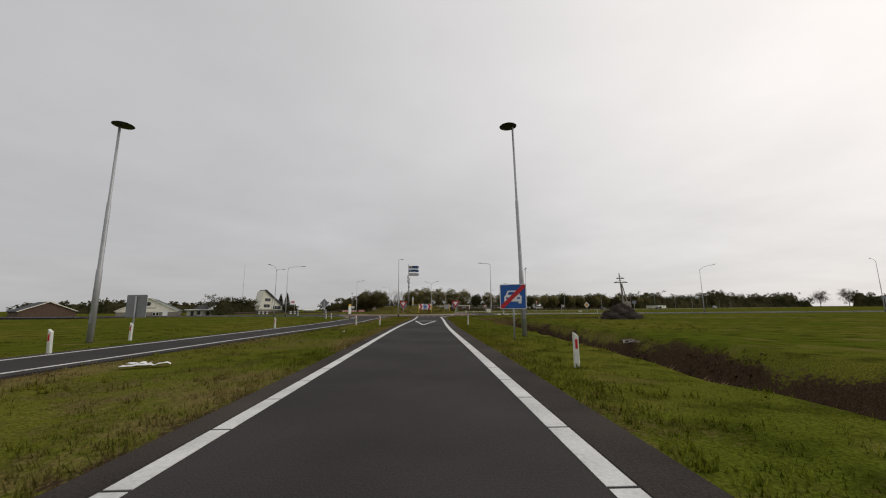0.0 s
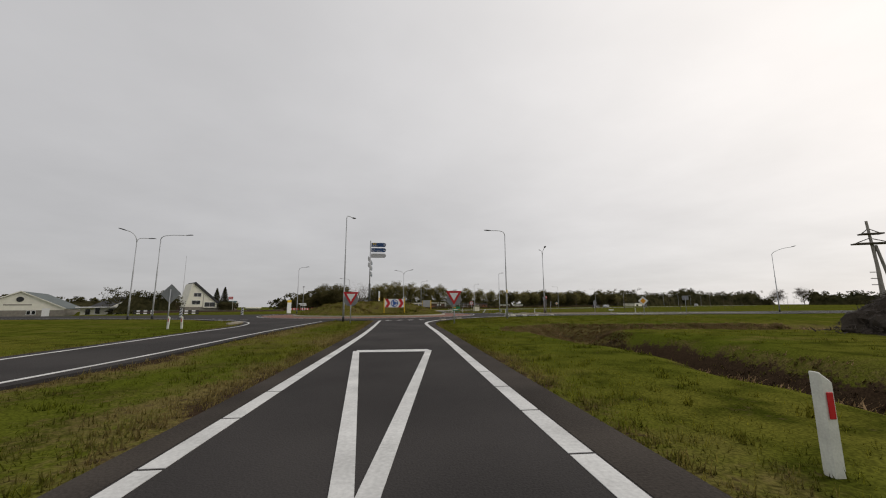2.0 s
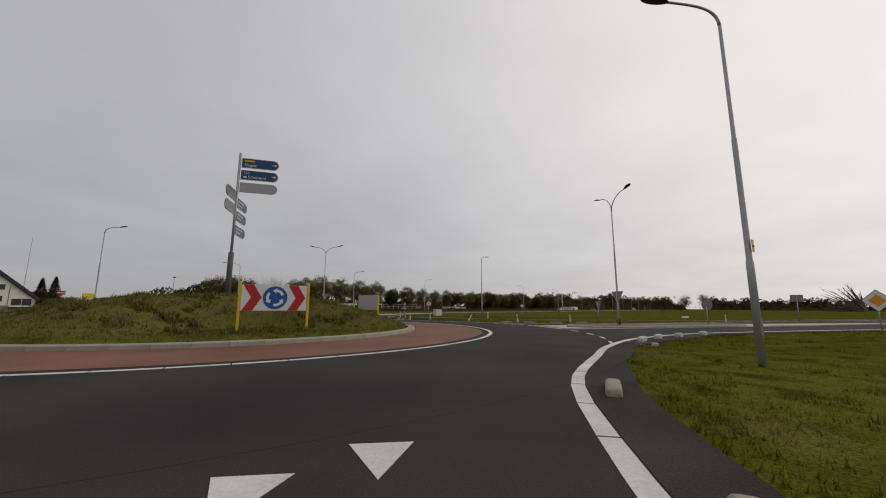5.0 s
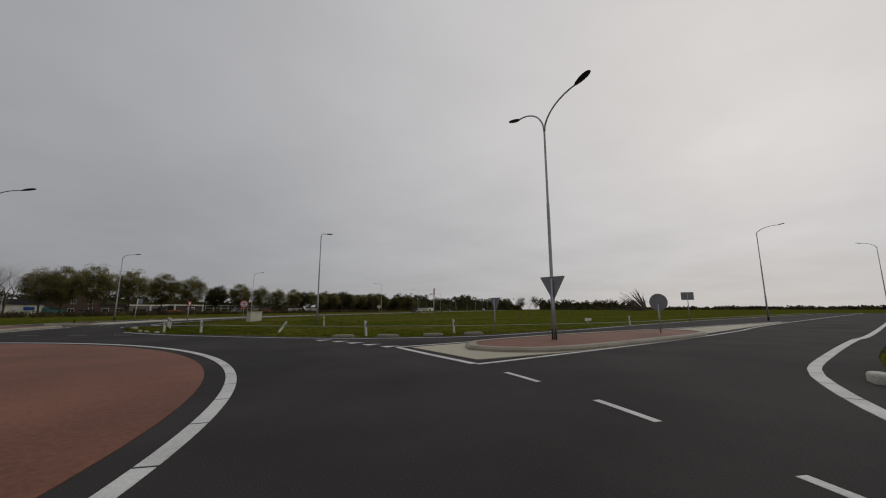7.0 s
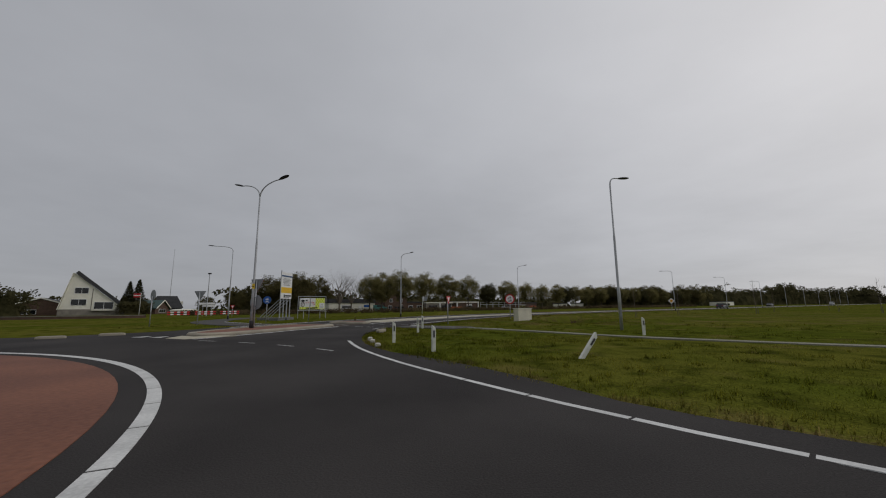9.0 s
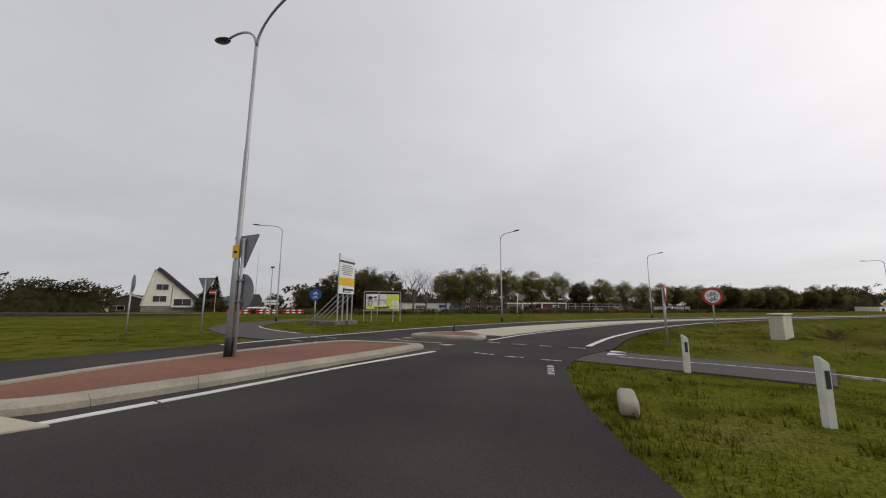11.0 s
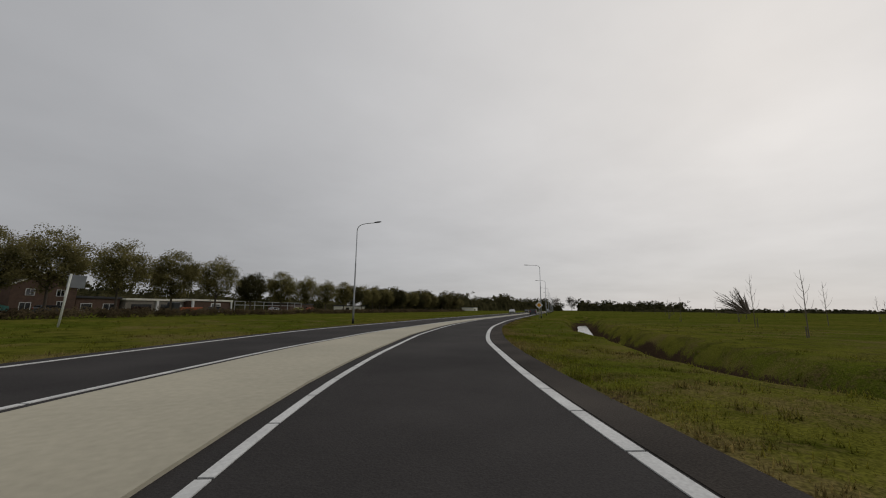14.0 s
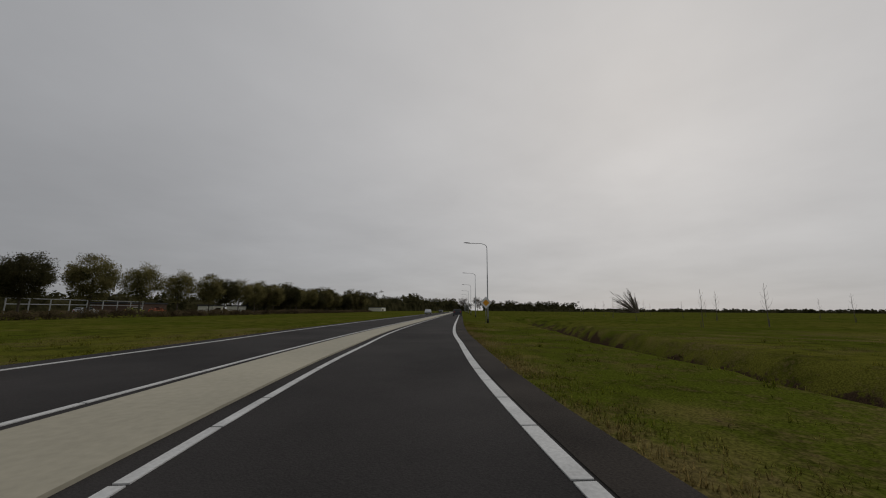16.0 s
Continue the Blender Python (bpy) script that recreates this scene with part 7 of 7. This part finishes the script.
for s, bk, paint, lab, lng, tl_, isvan in ((-32.5, 9, CAR_TEAL, "teal van parked beside the workshop", 4.6, 2.1, True), (-25, 8, CAR_DARK, "dark car parked before the brick house", 4.3, 1.45, False), (9, 8, CAR_DARK, "dark car parked behind the trees", 4.2, 1.45, False), (32, 8, CAR_SILVER, "silver car parked behind the trees", 4.3, 1.45, False), (45, 8, CAR_LIME, "yellow-green car parked behind the trees", 4.2, 1.5, False), (54, 9, CAR_ORANGE, "orange-red car parked behind the trees", 4.2, 1.5, False)):
    x, y = on_row(s, bk)
    car(x, y, TURN_ROW, paint, lab, lng, tl_, isvan, z=-0.1)

# ---- grass tufts along the verges ----
rng = random.Random(77)
ALL = ROADS + CYCLES
BOXES = [(min(p[0] for p in r), max(p[0] for p in r), min(p[1] for p in r), max(p[1] for p in r)) for r in ALL]


def paved(x, y):
    if math.hypot(x - RING_X, y - RING_Y) < R_OUT:
        return True
    for r, (x0, x1, y0, y1) in zip(ALL, BOXES):
        if x0 < x < x1 and y0 < y < y1 and inside(r, x, y):
            return True
    return False


def cell(axis, q):
    """The index of the first step of an axis that lies past q."""
    lo, hi = 1, len(axis) - 1
    while lo < hi:
        mid = (lo + hi) // 2
        if axis[mid] < q:
            lo = mid + 1
        else:
            hi = mid
    return lo


def at_grid(x, y):
    """Ground height, dryness and bareness, from the ground's own grid."""
    i, j = cell(xs, x), cell(ys, y)
    u, w = (x - xs[i - 1]) / (xs[i] - xs[i - 1]), (y - ys[j - 1]) / (ys[j] - ys[j - 1])
    a, b, c, d = (j - 1) * nx + i - 1, (j - 1) * nx + i, j * nx + i - 1, j * nx + i
    k = (1 - u) * (1 - w), u * (1 - w), (1 - u) * w, u * w
    z = sum(q * verts[n][2] for q, n in zip(k, (a, b, c, d)))
    dry = sum(q * wears[n][0] for q, n in zip(k, (a, b, c, d)))
    return z, dry, sum(q * wears[n][1] for q, n in zip(k, (a, b, c, d)))


def tuft(v, f, x, y, z, s, blades=4, wide=0.13):
    for k in range(blades):
        a = rng.uniform(0, 6.28)
        h = s * rng.uniform(0.6, 1.4)
        lx, ly = math.cos(a) * s * rng.uniform(0.15, 0.7), math.sin(a) * s * rng.uniform(0.15, 0.7)
        wx, wy = -math.sin(a) * s * wide, math.cos(a) * s * wide
        ox, oy = rng.uniform(-0.08, 0.08), rng.uniform(-0.08, 0.08)
        i = len(v)
        v += [(x + ox - wx, y + oy - wy, z), (x + ox + wx, y + oy + wy, z), (x + ox + lx, y + oy + ly, z + h)]
        f.append((i, i + 1, i + 2))


def grass_mesh(name, v, f, dry, mat, label):
    me = bpy.data.meshes.new(name)
    me.from_pydata(v, [], f)
    me.materials.append(mat)
    me.polygons.foreach_set("use_smooth", [True] * len(f))
    me.normals_split_custom_set_from_vertices([(0, 0, 1)] * len(v))
    if dry:
        me.attributes.new("dry", "FLOAT", "POINT").data.foreach_set("value", [d for d in dry for k in range(3)])
    return tagged(new(name, me), label, "grass", kind="stuff")


v, f, dryness = [], [], []


def plant_tuft(x, y, s, blades=4):
    z, dry, bare = at_grid(x, y)
    if bare > 0.75 and rng.random() < 0.8:
        return
    n = len(f)
    tuft(v, f, x, y, z - 0.01, s, blades)
    dryness.extend([dry] * (len(f) - n))


AREAS = [(-8.6, 9.5, 3, 64, 30000), (9.5, 18, 20, 60, 4500), (-20, -11.5, 10, 66, 3500), (0.5, 30, 56, 76, 10000), (4, 30, 87, 112, 9000), (3.8, 13, 96, 113, 4000), (5.5, 26, 112, 150, 14000), (16, 48, 133, 168, 9000), (5.5, 22, 113, 140, 11000), (4, 20, 88, 108, 8000), (-18, 4, 112, 150, 6500), (0, 24, 138, 172, 4500)]
for x0, x1, y0, y1, n in AREAS:
    for k in range(n):
        x, y = rng.uniform(x0, x1), rng.uniform(y0, y1)
        c = noise.noise((x * 0.35, y * 0.35, 9))
        if c < -0.3 or paved(x, y) or ditch_at(x, y)[1] > 0.6:
            continue
        big = noise.noise((x * 1.3, y * 1.3, 4)) > 0.22 and rng.random() < 0.5
        plant_tuft(x, y, rng.uniform(0.07, 0.13) if big else rng.uniform(0.025, 0.065), 6 if big else 4)
# ragged turf along the edges of the asphalt
FRINGES = [(in_r, -2, 66, 60), (in_left, -2, 61, 60), (smooth_line([(-8.6, 0), (-7.95, 28), (-7.8, 37.5), (-8.4, 48), (-8.65, 60.8)], 2), 0, 61, 22), (out_f, 8, 66, 10), ([p for p in north_r if p[1] > 94], 94, 172, 55), ([p for p in north_l if p[1] < 175], 112, 172, 14), ([p for p in east_s if p[0] < 45], 65, 80, 34), ([p for p in east_n if p[0] < 32], 86, 99, 40)]
for line, y0, y1, per in FRINGES:
    for (ax, ay), (bx, by) in zip(line, line[1:]):
        d = math.hypot(bx - ax, by - ay)
        if not (y0 < ay < y1) or d < 1e-6:
            continue
        for k in range(int(d * per)):
            u = rng.random()
            x, y = ax + (bx - ax) * u, ay + (by - ay) * u
            out = 0.07 + 0.16 * noise.noise((x * 1.1, y * 1.1, 21)) + abs(rng.gauss(0, 0.75))
            x, y = x + (by - ay) / d * out, y - (bx - ax) / d * out
            if ditch_at(x, y)[1] > 0.5 or any(inside(c, x, y) for c in CYCLES):
                continue
            plant_tuft(x, y, rng.uniform(0.04, 0.1) * (1.25 - 0.4 * min(1, out)), 5)
for k in range(15000):
    a, r = rng.uniform(0, 6.28), 10.3 * math.sqrt(rng.random())
    x, y = CX + r * math.cos(a), CY + r * math.sin(a)
    n = len(f)
    big = noise.noise((x * 0.9, y * 0.9, 4)) > 0.15
    tuft(v, f, x, y, mound_height(x, y) - 0.02, rng.uniform(0.12, 0.26) if big and r < 8.5 else rng.uniform(0.05, 0.12), 5)
    dryness.extend([0.45 * rng.random() + 0.25] * (len(f) - n))
grass_mesh("grass_tufts", v, f, dryness, BLADES, "green and straw-coloured grass tufts on the verges")
# dead brown growth on the banks of the ditches


def mat_down(v, f, x, y, z, s):
    """Flattened dead stalks, lying mostly one way."""
    for k in range(4):
        a = 0.4 + rng.gauss(0, 0.7)
        d = Vector((math.cos(a), math.sin(a) * 0.6, rng.uniform(0.1, 0.75))) * s
        w = Vector((-math.sin(a), math.cos(a), 0)) * s * 0.08
        p = Vector((x + rng.uniform(-0.1, 0.1), y + rng.uniform(-0.1, 0.1), z))
        i = len(v)
        v += [tuple(p - w), tuple(p + w), tuple(p + d)]
        f.append((i, i + 1, i + 2))


v, f = [], []
for x0, x1, y0, y1, n, s in ((4, 24, 45, 55.5, 34000, 0.15), (4.6, 10.4, 2, 45, 11000, 0.13)):
    for k in range(n):
        x, y = rng.uniform(x0, x1), rng.uniform(y0, y1)
        u = ditch_at(x, y)[1]
        if u < 0.1 or (y > 45 and u > 0.9) or noise.noise((x * 0.5, y * 0.5, 31)) < (-0.6 if y > 45 else 0.02):
            continue
        mat_down(v, f, x, y, at_grid(x, y)[0] + 0.01, s * rng.uniform(0.7, 1.6))
grass_mesh("dead_reeds", v, f, None, THATCH, "matted dead brown reeds on the ditch banks")
